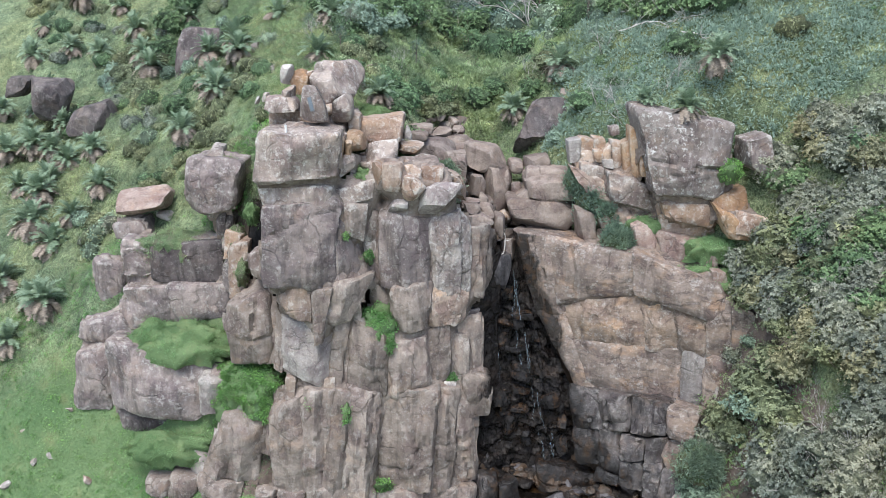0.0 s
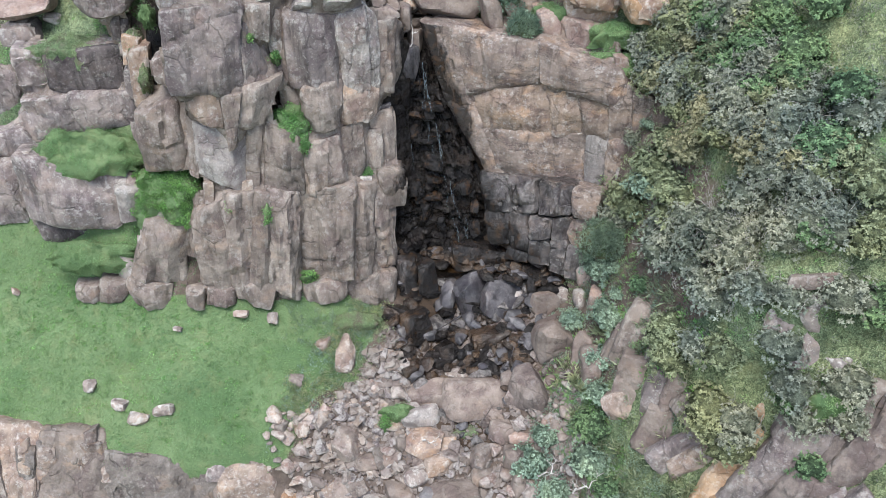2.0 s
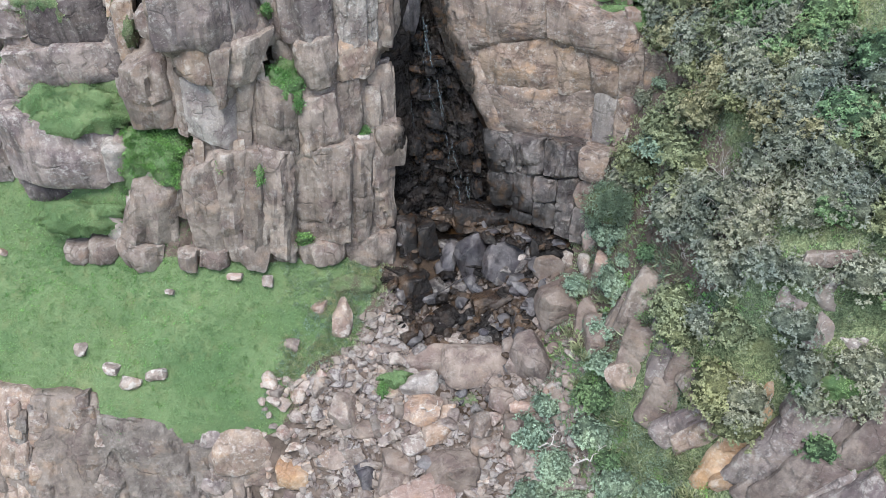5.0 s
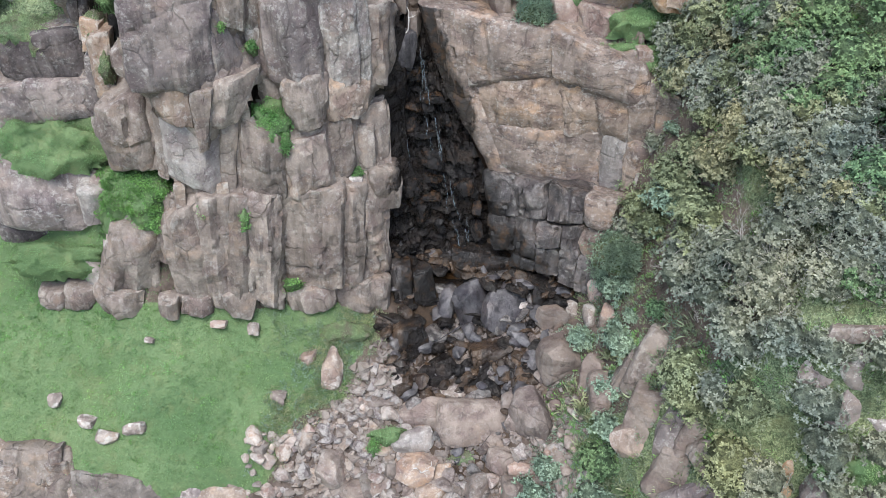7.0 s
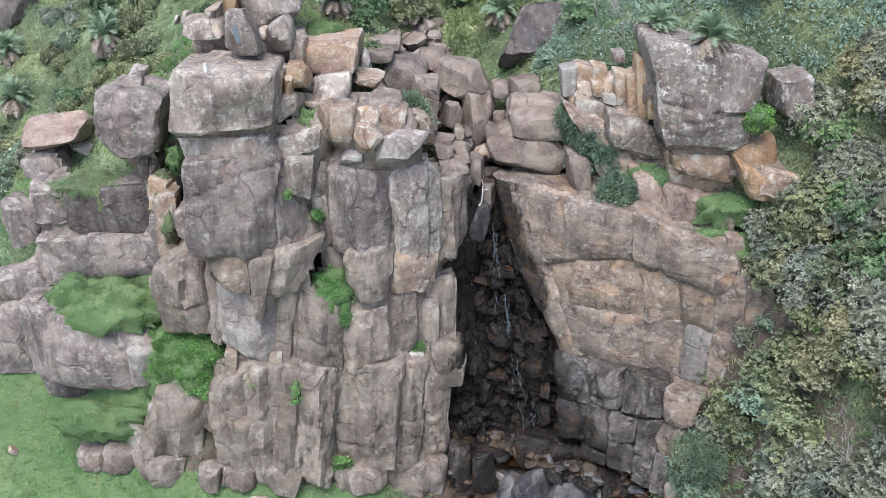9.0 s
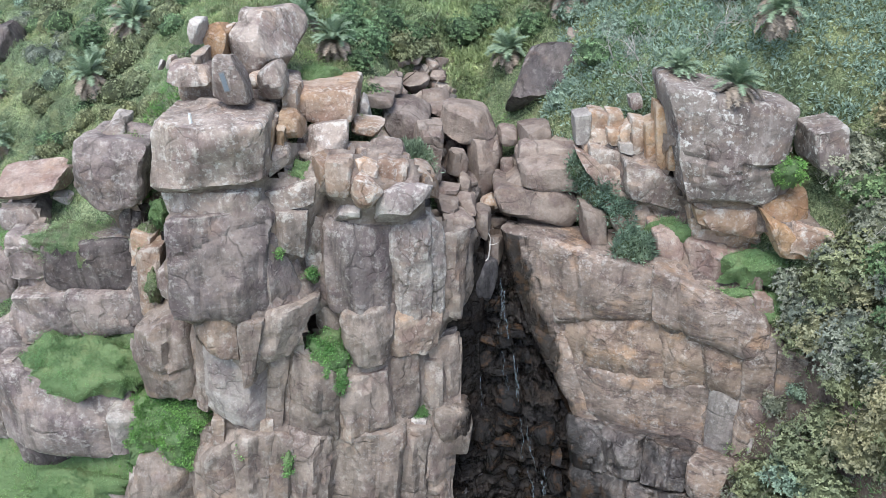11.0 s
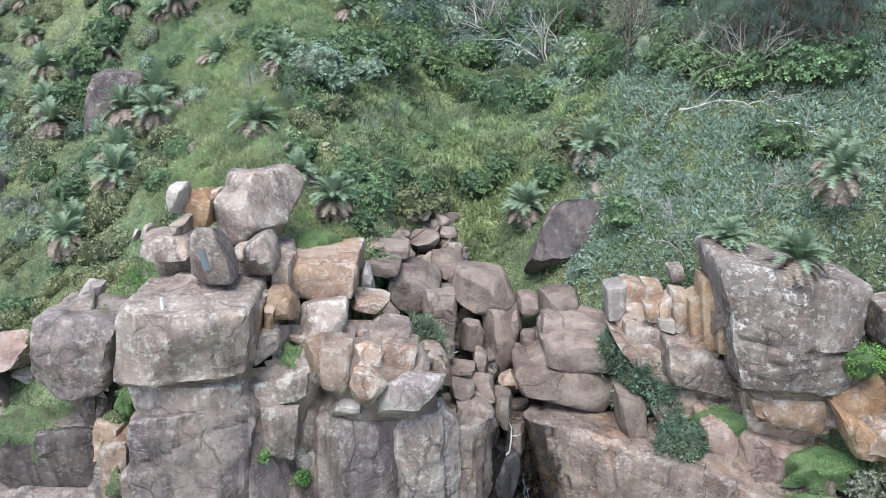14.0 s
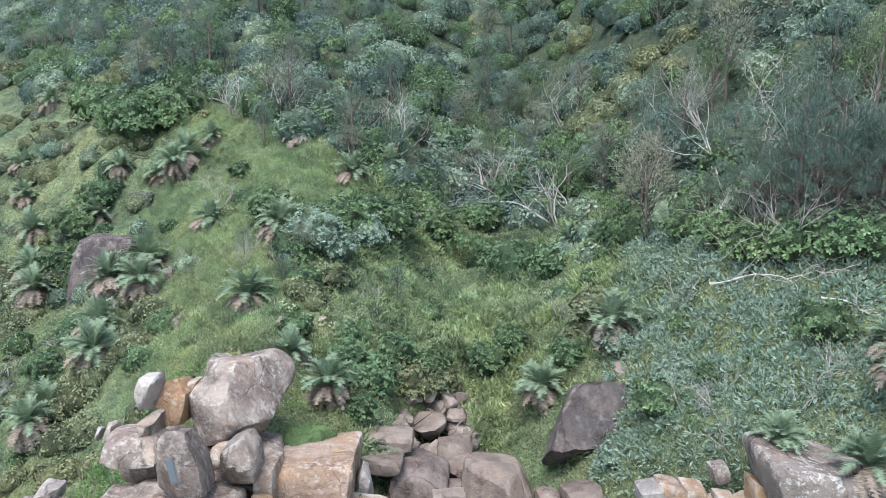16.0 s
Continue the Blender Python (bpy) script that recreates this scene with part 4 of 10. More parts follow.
def palm_pattern(seed, stem=0.5):
    """A squat date palm: ringed stub of a trunk, arching feather fronds, a skirt of withered ones."""
    rnd, g = random.Random(seed), np.random.default_rng(seed)
    trunk = limb([(0, 0, -0.3), (0.02, 0, stem * 0.5), (0, 0.02, stem)], [0.17, 0.16, 0.13], 9)

    def fronds(number, low, high, reach):
        vs, fs, base = [], [], 0
        for i in range(number):
            turn, rise = rnd.uniform(0, 2 * math.pi), radians(rnd.uniform(low, high))
            length = reach * rnd.uniform(0.8, 1.15)
            p, way = np.array([0, 0, stem]), np.array([math.cos(turn) * math.cos(rise), math.sin(turn) * math.cos(rise), math.sin(rise)])
            steps = 6
            for k in range(steps):
                drop = 0.27 if k > 1 else 0.08
                way = way + np.array([0, 0, -drop])
                way /= np.linalg.norm(way)
                q = p + way * length / steps
                side = np.cross(way, [0, 0, 1.0])
                side /= max(np.linalg.norm(side), 1e-6)
                up = np.cross(side, way)
                leaf_long = 0.27 * math.sin(math.pi * (k + 1.2) / (steps + 1.4)) * reach
                for s in (-1, 1):
                    for e in (0.0, 0.25, 0.5, 0.75):
                        a = p + (q - p) * e
                        tip = a + side * s * leaf_long * 0.8 + way * leaf_long * 0.6 + up * leaf_long * 0.12 + g.normal(size=3) * 0.02
                        b = a + way * 0.06
                        vs += [a, b, tip]
                        fs.append((base, base + 1, base + 2))
                        base += 3
                thick = 0.016
                vs += [p - side * thick, p + side * thick, q + side * thick * 0.8, q - side * thick * 0.8]
                fs += [(base, base + 1, base + 2), (base, base + 2, base + 3)]
                base += 4
                p = q
        return np.array(vs), np.array(fs)

    return thing("palm", "squat wild date palm with arching grey-green fronds and a withered skirt", "palm", "hillside palms", [
        ("trunk", mesh_of("trunk", *trunk, BARK)),
        ("crown", mesh_of("crown", *fronds(38, 22, 84, 1.05), LEAF["frond"], False)),
        ("frond_skirt", mesh_of("frond_skirt", *fronds(40, -60, 14, 1.0), LEAF["dead_frond"], False))])


def shrub_pattern(seed, kind, label, number=240, size=0.11, tall=0.85, ragged=0.3, wood=None, wood_depth=1, outer=5, inner=1, fork=2):
    """A bushy shrub about 2 m across: forked stems, a shaded tangle inside and an uneven crown of leaf whorls with gaps."""
    rnd, g = random.Random(seed), np.random.default_rng(seed)
    out, tips = [], []
    for k in range(4):
        t = rnd.uniform(0, 6.28)
        branching(rnd, (0.1 * math.cos(t), 0.1 * math.sin(t), -0.3), (math.cos(t) * 0.8, math.sin(t) * 0.8, 0.9), 1.0, 0.04, wood_depth, out, tips, 0.3, fork, 3)
    at, ups, wide = [], [], []
    while len(at) < number:
        d = g.normal(size=3)
        d[2] = abs(d[2]) * 0.9 - 0.15
        d /= np.linalg.norm(d)
        lobe = noise.noise(Vector(d * 2.6) + Vector((seed, 0, 0)))
        if lobe < -0.12 and rnd.random() < 0.5:
            continue
        r = 1.0 + ragged * 1.6 * lobe + rnd.gauss(0, 0.06)
        at.append((d[0] * r * 0.85, d[1] * r * 0.85, 0.22 + max(-0.15, d[2]) * r * tall))
        n = d * 0.8 + np.array([0, 0, 0.45])
        ups.append(n / np.linalg.norm(n))
        wide.append(size * rnd.uniform(0.7, 1.3))
    return thing("shrub", label, "shrub", "shrubs", [
        ("woody_base", mesh_of("woody_base", *joined(out), wood or BARK)),
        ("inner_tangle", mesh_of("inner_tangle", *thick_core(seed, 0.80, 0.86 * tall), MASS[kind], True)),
        ("crown", mesh_of("crown", *rosettes(at, ups, np.array(wide), seed, outer, inner), LEAF[kind], False))])


def needle_tree_pattern(seed, label="slender dusky tree with feathery drooping needles", height=4.2, kind="needle", limbs=26, per=30):
    """A feathery tree: tapered trunk, rising limbs, sprays of fine needles with gaps between."""
    rnd, g = random.Random(seed), np.random.default_rng(seed)
    out, tips = [], []
    trunk = limb([(0, 0, -0.4), (0.05, 0, height * 0.3), (0.1, 0.08, height * 0.65), (0.12, 0.05, height)], [0.11, 0.085, 0.05, 0.015], 7)
    at, ups = [], []
    for k in range(limbs):
        z = height * rnd.uniform(0.02, 0.95)
        t = rnd.uniform(0, 6.28)
        long = (height - z) * 0.36 + 0.5
        w = Vector((math.cos(t), math.sin(t), rnd.uniform(0.3, 0.9)))
        branching(rnd, (0.06, 0.04, z), w, long, 0.03, 1, out, tips, 0.22, 3, 3)
    for p in tips:
        at.append(tuple(p))
        ups.append((0, 0, 1))
        at.append(tuple(Vector(p) * 0.9 + Vector((0, 0, 0.12 * height * 0.2))))
        ups.append((0, 0, 1))
    for _ in range(10):
        t = rnd.uniform(0, 6.28)
        at.append((0.35 * math.cos(t), 0.35 * math.sin(t), rnd.uniform(0.0, 0.3) * height))
        ups.append((0, 0, 1))
    crown = leaves(at, ups, per, 0.24, 0.17, 0.017, seed, 0.35, 0.1)
    return thing("tree", label, "tree", "hillside trees", [
        ("trunk", mesh_of("trunk", *trunk, BARK)),
        ("framework", mesh_of("framework", *joined(out), BARK)),
        ("crown", mesh_of("crown", *crown, LEAF[kind], False))])


def far_tree_pattern(seed, kind, label, height=4.2, wide=1.25, count=76, per=20):
    """A feathery tree of the far slope: thin trunk, a few rising limbs, and a lumpy upright crown of fine sprays with gaps."""
    rnd = random.Random(seed)
    pieces, at, ups = [limb([(0, 0, -0.4), (0.06, 0, height * 0.4), (0.1, 0.06, height * 0.92)], [0.10, 0.07, 0.015], 5)], [], []
    for _ in range(9):
        t, z = rnd.uniform(0, 6.28), height * rnd.uniform(0.1, 0.55)
        pieces.append(limb([(0.05, 0, z), (0.6 * wide * math.cos(t), 0.6 * wide * math.sin(t), z + 0.25 * height)], [0.035, 0.012], 3))
    while len(at) < count:
        d = Vector((rnd.gauss(0, 1), rnd.gauss(0, 1), rnd.gauss(0.15, 1))).normalized()
        r = (0.72 + 0.65 * noise.noise(d * 1.9 + Vector((seed, 0, 0)))) * rnd.uniform(0.6, 1.05)
        at.append((d.x * wide * r, d.y * wide * r, height * 0.56 + d.z * height * 0.46 * r))
        ups.append(tuple((d * 0.6 + Vector((0, 0, 0.6))).normalized()))
    crown = leaves(at, ups, per, 0.36, 0.18, 0.04, seed, 0.4, 0.1)
    return thing("tree", label, "tree", "hillside trees", [
        ("trunk", mesh_of("trunk", *joined(pieces), BARK)),
        ("crown", mesh_of("crown", *crown, LEAF[kind], False))])


def broad_tree_pattern(seed, kind, label, height=3.0, per=15):
    """A low broad-leaved tree: forked trunk and a lumpy crown of leaf clumps."""
    rnd, g = random.Random(seed), np.random.default_rng(seed)
    out, tips = [], []
    branching(rnd, (0, 0, -0.4), (0.1, 0, 1), height * 0.55, 0.11, 3, out, tips, 0.25, 3, 4)
    at = [tuple(p) for p in tips]
    ups = []
    mid = Vector((0, 0, height * 0.55))
    for p in tips:
        n = (p - mid).normalized() * 0.7 + Vector((0, 0, 0.5))
        ups.append(tuple(n.normalized()))
    more, more_up = [], []
    for p, n in zip(at, ups):
        for _ in range(6):
            d = Vector((rnd.gauss(0, 1), rnd.gauss(0, 1), rnd.gauss(0.2, 0.8))).normalized()
            more.append(tuple(Vector(p) + d * 0.38))
            more_up.append(tuple((d * 0.6 + Vector(n) * 0.7).normalized()))
    crown = rosettes(more, more_up, 0.16, seed, 5, 2)
    return thing("tree", label, "tree", "hillside trees", [
        ("trunk", mesh_of("trunk", *joined(out), BARK)),
        ("crown", mesh_of("crown", *crown, LEAF[kind], False))])


def bare_pattern(seed, label="leafless grey shrub with bleached twigs", flat=0.0):
    """A dead bush: a spray of bleached branches."""
    rnd = random.Random(seed)
    out, tips = [], []
    for k in range(4):
        t = rnd.uniform(0, 6.28)
        branching(rnd, (0.06 * math.cos(t), 0.06 * math.sin(t), -0.2), (math.cos(t) * (0.5 + flat), math.sin(t) * (0.5 + flat), 1.0 - flat), 0.85, 0.024, 2, out, tips, 0.3, 4, 3)
    return thing("dead_shrub", label, "dead shrub", "dead shrubs", [("branch_spray", mesh_of("branch_spray", *joined(out), DRYWOOD))])


def in_view(x, y):
    """Within the stretch of land that the flight overlooks."""
    return abs(x) < (24 if y < 42 else 0.52 * y + 2 if y < 63 else 0.54 * (y - 17) + 3)


def cover(name, label, box, density, kind, count, spread, length, width, seed, keep=None, lift=0.6, flat=0.0, steep=0.35):
    """Low growth over a stretch of the plan: clumps of leaves on the ground, thick and thin by patches. Uncountable: stuff."""
    rnd = random.Random(seed)
    x0, x1, y0, y1 = box
    at, ups, size = [], [], []
    for _ in range(int((x1 - x0) * (y1 - y0) * density)):
        x, y = rnd.uniform(x0, x1), rnd.uniform(y0, y1)
        if not in_view(x, y) or (keep and not keep(x, y, rnd)):
            continue
        p, n = on_land(x, y)
        if n.z < steep:
            continue
        at.append((p.x, p.y, p.z - 0.02))
        up = (n * 0.5 + Vector((0, 0, 0.6))).normalized()
        ups.append(tuple(up))
        size.append(spread * rnd.uniform(0.6, 1.35))
    v, f = leaves(at, ups, count, np.array(size), length, width, seed, lift, 0.25, flat)
    ob = new(name, mesh_of(name, v, f, LEAF[kind], False))
    return tagged(ob, label, name.replace("_", " "), kind="stuff")


def mound(kind, place, size, tilt=25.0, seed=0):
    """A tuft of growth on a ledge: a low earthy cushion, thick with blades or leaves. Uncountable: stuff."""
    g, rnd = np.random.default_rng(seed), random.Random(seed)
    w, d, h = size
    n = 18
    grassy = kind in ("grass", "dry")
    h = 0.28 * h if grassy else h
    w, d, _ = size = (0.95 * w, (0.78 if grassy else 1) * d, h)
    v, f = [], []
    for i in range(n + 1):
        for j in range(n + 1):
            a, b = 2 * i / n - 1, 2 * j / n - 1
            r = max(0.0, 1 - 0.5 * (a * a + b * b))
            x, y = a * math.sqrt(1 - b * b / 2) * w / 2, b * math.sqrt(1 - a * a / 2) * d / 2
            rim = max(0.0, math.hypot(a * math.sqrt(1 - b * b / 2), b * math.sqrt(1 - a * a / 2)) - 0.62) / 0.38
            fray = 1 + 0.5 * noise.noise(Vector((a * 2, b * 2, seed))) + 0.28 * noise.noise(Vector((a * 5, b * 5, seed)))
            v.append((x * fray, y * fray, h * r - 0.5 * h - 0.75 * rim ** 2 + 0.05 * noise.noise(Vector((x * 1.1, y * 1.1, seed))) + 0.04 * noise.noise(Vector((x * 3, y * 3, seed)))))
    for i in range(n):
        for j in range(n):
            q = i * (n + 1) + j
            f.append((q, q + n + 1, q + n + 2, q + 1))
    count = int(w * d * (70 if grassy else 40)) + 8
    at = []
    for _ in range(count):
        a, b = g.uniform(-1, 1, 2)
        if a * a + b * b > 1:
            a, b = a * 0.9, b * 0.9
        r = 1 - 0.5 * (a * a + b * b)
        fray = 1 + 0.5 * noise.noise(Vector((a * 2, b * 2, seed))) + 0.28 * noise.noise(Vector((a * 5, b * 5, seed)))
        rim = max(0.0, math.hypot(a, b) - 0.62) / 0.38
        at.append((a * w / 2 * fray, b * d / 2 * fray, h * r - 0.5 * h - 0.75 * rim ** 2 + 0.05 * noise.noise(Vector((a * w / 2 * 1.1, b * d / 2 * 1.1, seed)))))
    ups = [(0, -0.2, 0.98)] * count
    look_of = {"grass": ("turf", 7, 0.12, 0.10, 0.02), "dry": ("mix", 4, 0.13, 0.10, 0.025), "lush": ("lush", 20, 0.15, 0.085, 0.055), "blue": ("bluegreen", 26, 0.24, 0.24, 0.05)}[kind]
    leaf_kind, per, spread, length, width = look_of
    names = {"grass": "green grass tuft on a rock ledge", "dry": "sparse dry grass and herbs on a ledge", "lush": "bright green leafy cushion on a ledge", "blue": "drooping blue-green herbs on the rock"}
    m = Matrix.Translation(place) @ pose(0, 0, 0, tilt)
    ob = new("ledge_growth", mesh_of("ledge_growth", v, f, GROUND))
    ob.matrix_world = m
    for key, value in (("wild", 0.5 if kind in ("dry", "blue") else 0.0), ("bare", 0.45 if kind in ("dry", "blue") else 0.12)):
        ob.data.attributes.new(key, "FLOAT", "POINT").data.foreach_set("value", np.full(len(v), value, np.float32))
    tagged(ob, names[kind], "ledge plants", kind="stuff")
    top = new("leaf_cover", mesh_of("leaf_cover", *leaves(at, ups, per, spread, length, width, seed + 5, 0.6), LEAF[leaf_kind], False))
    top.parent = ob
    return ob

# ---- stones: place, size (width, depth, height), turn, lean, squareness, cracks, corners of the front ----

# terrace
stone(terrace, "rock_block", "main", (-11.03, 39.50, -0.02), (2.27, 3.20, 2.36), 0, 6, 8, 0, (-0.89, 1.08, 1.18, 0.89, 0.82, -0.96, -1.11, -1.07))
stone(terrace, "boulder", "red", (-15.68, 42.00, -1.84), (2.39, 2.20, 1.35), 0, 6, 4, 0, (-0.99, 0.74, 1.17, 1.25, 0.83, -0.79, -1.01, -1.22))
stone(terrace, "rock_block", "main", (-16.12, 41.80, -3.06), (1.56, 2.00, 0.85), 0, 6, 5, 0, (-1.13, 0.79, 0.74, 1.21, 1.26, -0.90, -0.87, -1.11))
stone(terrace, "rock_block", "main", (-15.29, 40.20, -4.14), (1.58, 2.50, 1.50), 0, 6, 11.9, 0, (-0.99, 0.96, 1.02, 1.03, 0.98, -1.08, -1.01, -0.93))
stone(terrace, "rock_block", "dark", (-12.73, 39.90, -4.07), (3.34, 2.80, 1.92), 0, 6, 20.4, 0, (-0.99, 0.84, 1.02, 1.14, 0.97, -1.04, -1.01, -0.98))
stone(terrace, "rock_block", "main", (-15.34, 40.40, -3.38), (1.36, 1.50, 0.48), 0, 6, 4, 0, (-0.96, 1.42, 1.09, 0.58, 0.91, -1.00, -1.04, -1.00))
stone(terrace, "rock_block", "main", (-11.97, 39.30, -5.98), (2.94, 2.50, 1.78), 0, 6, 15.3, 0, (-1.06, 0.96, 1.07, 1.03, 0.93, -0.77, -0.94, -1.24))
stone(terrace, "rock_block", "main", (-14.60, 39.40, -6.19), (2.24, 2.00, 1.78), 0, 6, 11.9, 0, (-1.22, 0.91, 0.92, 1.08, 1.08, -1.09, -0.78, -0.92))
stone(terrace, "rock_block", "main", (-17.16, 40.80, -5.61), (1.49, 2.00, 2.26), 0, 6, 4, 0, (-1.03, 1.03, 1.08, 0.95, 0.92, -0.98, -0.97, -1.03))
stone(terrace, "rock_block", "main", (-15.57, 39.60, -6.75), (1.56, 2.00, 1.50), 0, 6, 10.2, 0, (-1.09, 0.70, 1.14, 1.29, 0.86, -0.70, -0.91, -1.31))
stone(terrace, "rock_block", "main", (-17.07, 39.00, -7.40), (2.31, 2.00, 1.18), 0, 6, 5, 0, (-0.98, 0.62, 0.69, 1.37, 1.31, -1.05, -1.02, -0.95))
stone(terrace, "rock_block", "main", (-13.89, 36.90, -9.39), (4.44, 3.00, 2.86), 0, 6, 15.3, 0, (-0.99, 1.47, 1.23, 0.51, 0.78, -1.22, -1.01, -0.80))
stone(terrace, "rock_block", "main", (-17.50, 38.00, -9.62), (1.80, 3.00, 2.90), 0, 6, 13.6, 0, (-0.81, 0.82, 1.11, 1.17, 0.89, -1.01, -1.20, -1.01))
# dark-toned block below the overhang of the large one
stone(terrace, "rock_block", "dark", (-15.02, 37.30, -11.69), (2.11, 2.00, 1.25), 0, 6, 5, 0, (-1.17, 1.44, 1.58, 0.55, 0.42, -1.33, -0.83, -0.68))
stone(terrace, "rock_block", "main", (-20.06, 40.50, -9.10), (1.48, 2.50, 1.81), 0, 6, 4, 0, (-0.92, 0.56, 1.11, 1.42, 0.89, -0.83, -1.09, -1.18))
stone(terrace, "rock_block", "red", (-20.69, 41.50, -8.36), (0.95, 2.00, 1.67), 0, 6, 4, 0, (-0.87, 1.28, 1.03, 0.71, 0.97, -0.81, -1.13, -1.20))
stone(terrace, "rock_block", "dark", (-10.79, 39.70, -1.97), (0.42, 1.00, 1.02), 0, 6, 4, 0, (-1.04, 0.82, 1.31, 1.17, 0.69, -1.00, -0.97, -1.01))
stone(terrace, "rock_block", "dark", (-10.47, 39.80, -2.03), (0.49, 1.00, 0.89), 0, 6, 4, 0, (-0.89, 1.11, 1.36, 0.88, 0.64, -0.88, -1.11, -1.14))
stone(terrace, "boulder", "grey", (-11.32, 40.80, 0.95), (0.90, 1.40, 0.88), 0, 6, 3, 0, (-0.93, 0.99, 1.26, 1.00, 0.74, -0.88, -1.07, -1.13))
stone(terrace, "boulder", "pale", (-11.29, 42.00, 1.12), (0.57, 1.20, 0.58), 0, 6, 3, 0, (-1.00, 0.99, 1.14, 1.00, 0.85, -0.81, -1.00, -1.19))
stone(terrace, "boulder", "pale", (-14.58, 42.82, -2.65), (0.77, 1.00, 0.65), 0, 6, 3, 0, (-0.98, 0.88, 1.07, 1.12, 0.93, -0.88, -1.02, -1.13))
stone(terrace, "rock_block", "tan", (-10.25, 39.20, -2.96), (0.74, 1.50, 1.24), 0, 6, 5, 0, (-0.72, 1.16, 1.35, 0.82, 0.64, -1.00, -1.28, -1.01))
stone(terrace, "rock_block", "tan", (-9.90, 38.60, -4.01), (0.86, 1.50, 2.64), 0, 6, 4, 0, (-0.80, 0.89, 1.43, 1.07, 0.55, -1.01, -1.21, -1.02))
stone(terrace, "rock_block", "main", (-10.46, 39.00, -4.42), (0.63, 1.50, 1.17), 0, 6, 5, 0, (-0.91, 1.08, 1.29, 0.90, 0.71, -1.31, -1.09, -0.71))

# buttress
stone(buttress, "rock_block", "grey", (-6.38, 36.20, 2.30), (3.33, 3.50, 2.01), 0, 6, 6, 0, (-0.95, 1.01, 1.03, 0.96, 0.97, -0.91, -1.05, -1.12))
stone(buttress, "rock_block", "grey", (-6.54, 36.70, 0.23), (2.88, 3.00, 1.16), 0, 6, 6, 0, (-1.13, 0.87, 1.07, 1.11, 0.93, -0.89, -0.87, -1.13))
stone(buttress, "rock_block", "grey", (-4.18, 37.40, 0.26), (1.93, 2.20, 0.75), 0, 6, 13.6, 0, (-1.01, 0.34, 1.04, 1.64, 0.95, -0.56, -1.00, -1.46))
stone(buttress, "rock_block", "grey", (-3.99, 37.00, -0.85), (0.94, 2.00, 1.43), 0, 6, 15.3, 0, (-0.98, 1.04, 1.23, 0.94, 0.77, -1.38, -1.02, -0.64))
stone(buttress, "rock_block", "grey", (-3.32, 37.80, -1.38), (0.67, 2.00, 1.42), 0, 6, 10.2, 0, (-0.75, 1.13, 1.00, 0.85, 1.00, -1.10, -1.25, -0.93))
stone(buttress, "rock_block", "grey", (-3.53, 37.70, -2.44), (0.74, 2.00, 0.75), 0, 6, 10.2, 0, (-1.19, 1.12, 1.16, 0.86, 0.84, -1.14, -0.81, -0.87))
stone(buttress, "rock_block", "main", (-6.40, 35.80, -1.68), (3.03, 3.00, 3.58), 0, 6, 15.3, 3, (-0.94, 0.91, 1.12, 1.03, 0.88, -1.09, -1.07, -0.96))
stone(buttress, "rock_block", "main", (-4.49, 36.60, -2.27), (1.23, 3.00, 3.16), 22, 6, 10.2, 0, (-0.70, 1.19, 0.33, 0.75, 1.69, -0.92, -1.28, -1.13))
stone(buttress, "rock_block", "main", (-4.04, 37.20, -2.98), (0.86, 2.00, 2.24), 25, 6, 5, 0, (-0.91, 1.29, 0.77, 0.67, 1.24, -0.86, -1.07, -1.17))
stone(buttress, "rock_block", "grey", (-8.55, 36.90, -2.96), (0.60, 1.40, 1.18), 0, 6, 4, 0, (-1.02, 0.84, 1.05, 1.14, 0.95, -1.19, -0.98, -0.83))
stone(buttress, "rock_block", "tanlow", (-6.68, 35.60, -4.23), (1.41, 2.40, 1.48), 0, 6, 10.2, 0, (-1.06, 0.95, 1.03, 1.03, 0.98, -1.51, -0.93, -0.51))
stone(buttress, "rock_block", "lower", (-4.97, 35.90, -4.51), (2.34, 2.40, 1.98), 0, 6, 10.2, 0, (-0.96, 0.82, 1.44, 1.15, 0.55, -0.96, -1.05, -1.07))
stone(buttress, "rock_block", "lower", (-5.58, 35.40, -4.93), (0.65, 1.50, 2.40), 0, 6, 4, 0, (-1.15, 0.98, 1.77, 0.99, 0.22, -0.98, -0.86, -1.06))
stone(buttress, "rock_block", "lower", (-9.10, 36.60, -6.18), (2.00, 3.00, 3.14), 0, 6, 5, 3, (-0.94, 0.81, 0.96, 1.14, 1.04, -0.92, -1.07, -1.12))
stone(buttress, "rock_block", "lower", (-7.65, 36.20, -6.56), (0.36, 2.00, 2.58), 0, 6, 10.2, 0, (-0.20, 1.23, 1.52, 0.74, 0.46, -1.11, -1.82, -0.93))
stone(buttress, "rock_block", "pale", (-6.37, 35.90, -6.82), (2.24, 2.50, 2.71), 0, 6, 15.3, 0, (-1.01, 1.15, 1.18, 0.81, 0.82, -1.36, -0.99, -0.68))
stone(buttress, "rock_block", "lower", (-4.94, 36.00, -7.18), (0.74, 2.00, 3.18), 0, 6, 10.2, 0, (-0.46, 0.87, 1.70, 1.08, 0.27, -1.07, -1.57, -0.98))
stone(buttress, "rock_block", "lower", (-3.50, 35.80, -7.32), (1.74, 2.40, 2.98), 0, 6, 5, 3, (-0.89, 1.28, 1.17, 0.68, 0.83, -1.25, -1.10, -0.79))
stone(buttress, "rock_block", "lower", (-1.66, 36.00, -7.97), (1.83, 2.40, 2.63), 0, 6, 5, 3, (-1.00, 0.81, 0.90, 1.15, 1.10, -0.89, -1.00, -1.14))
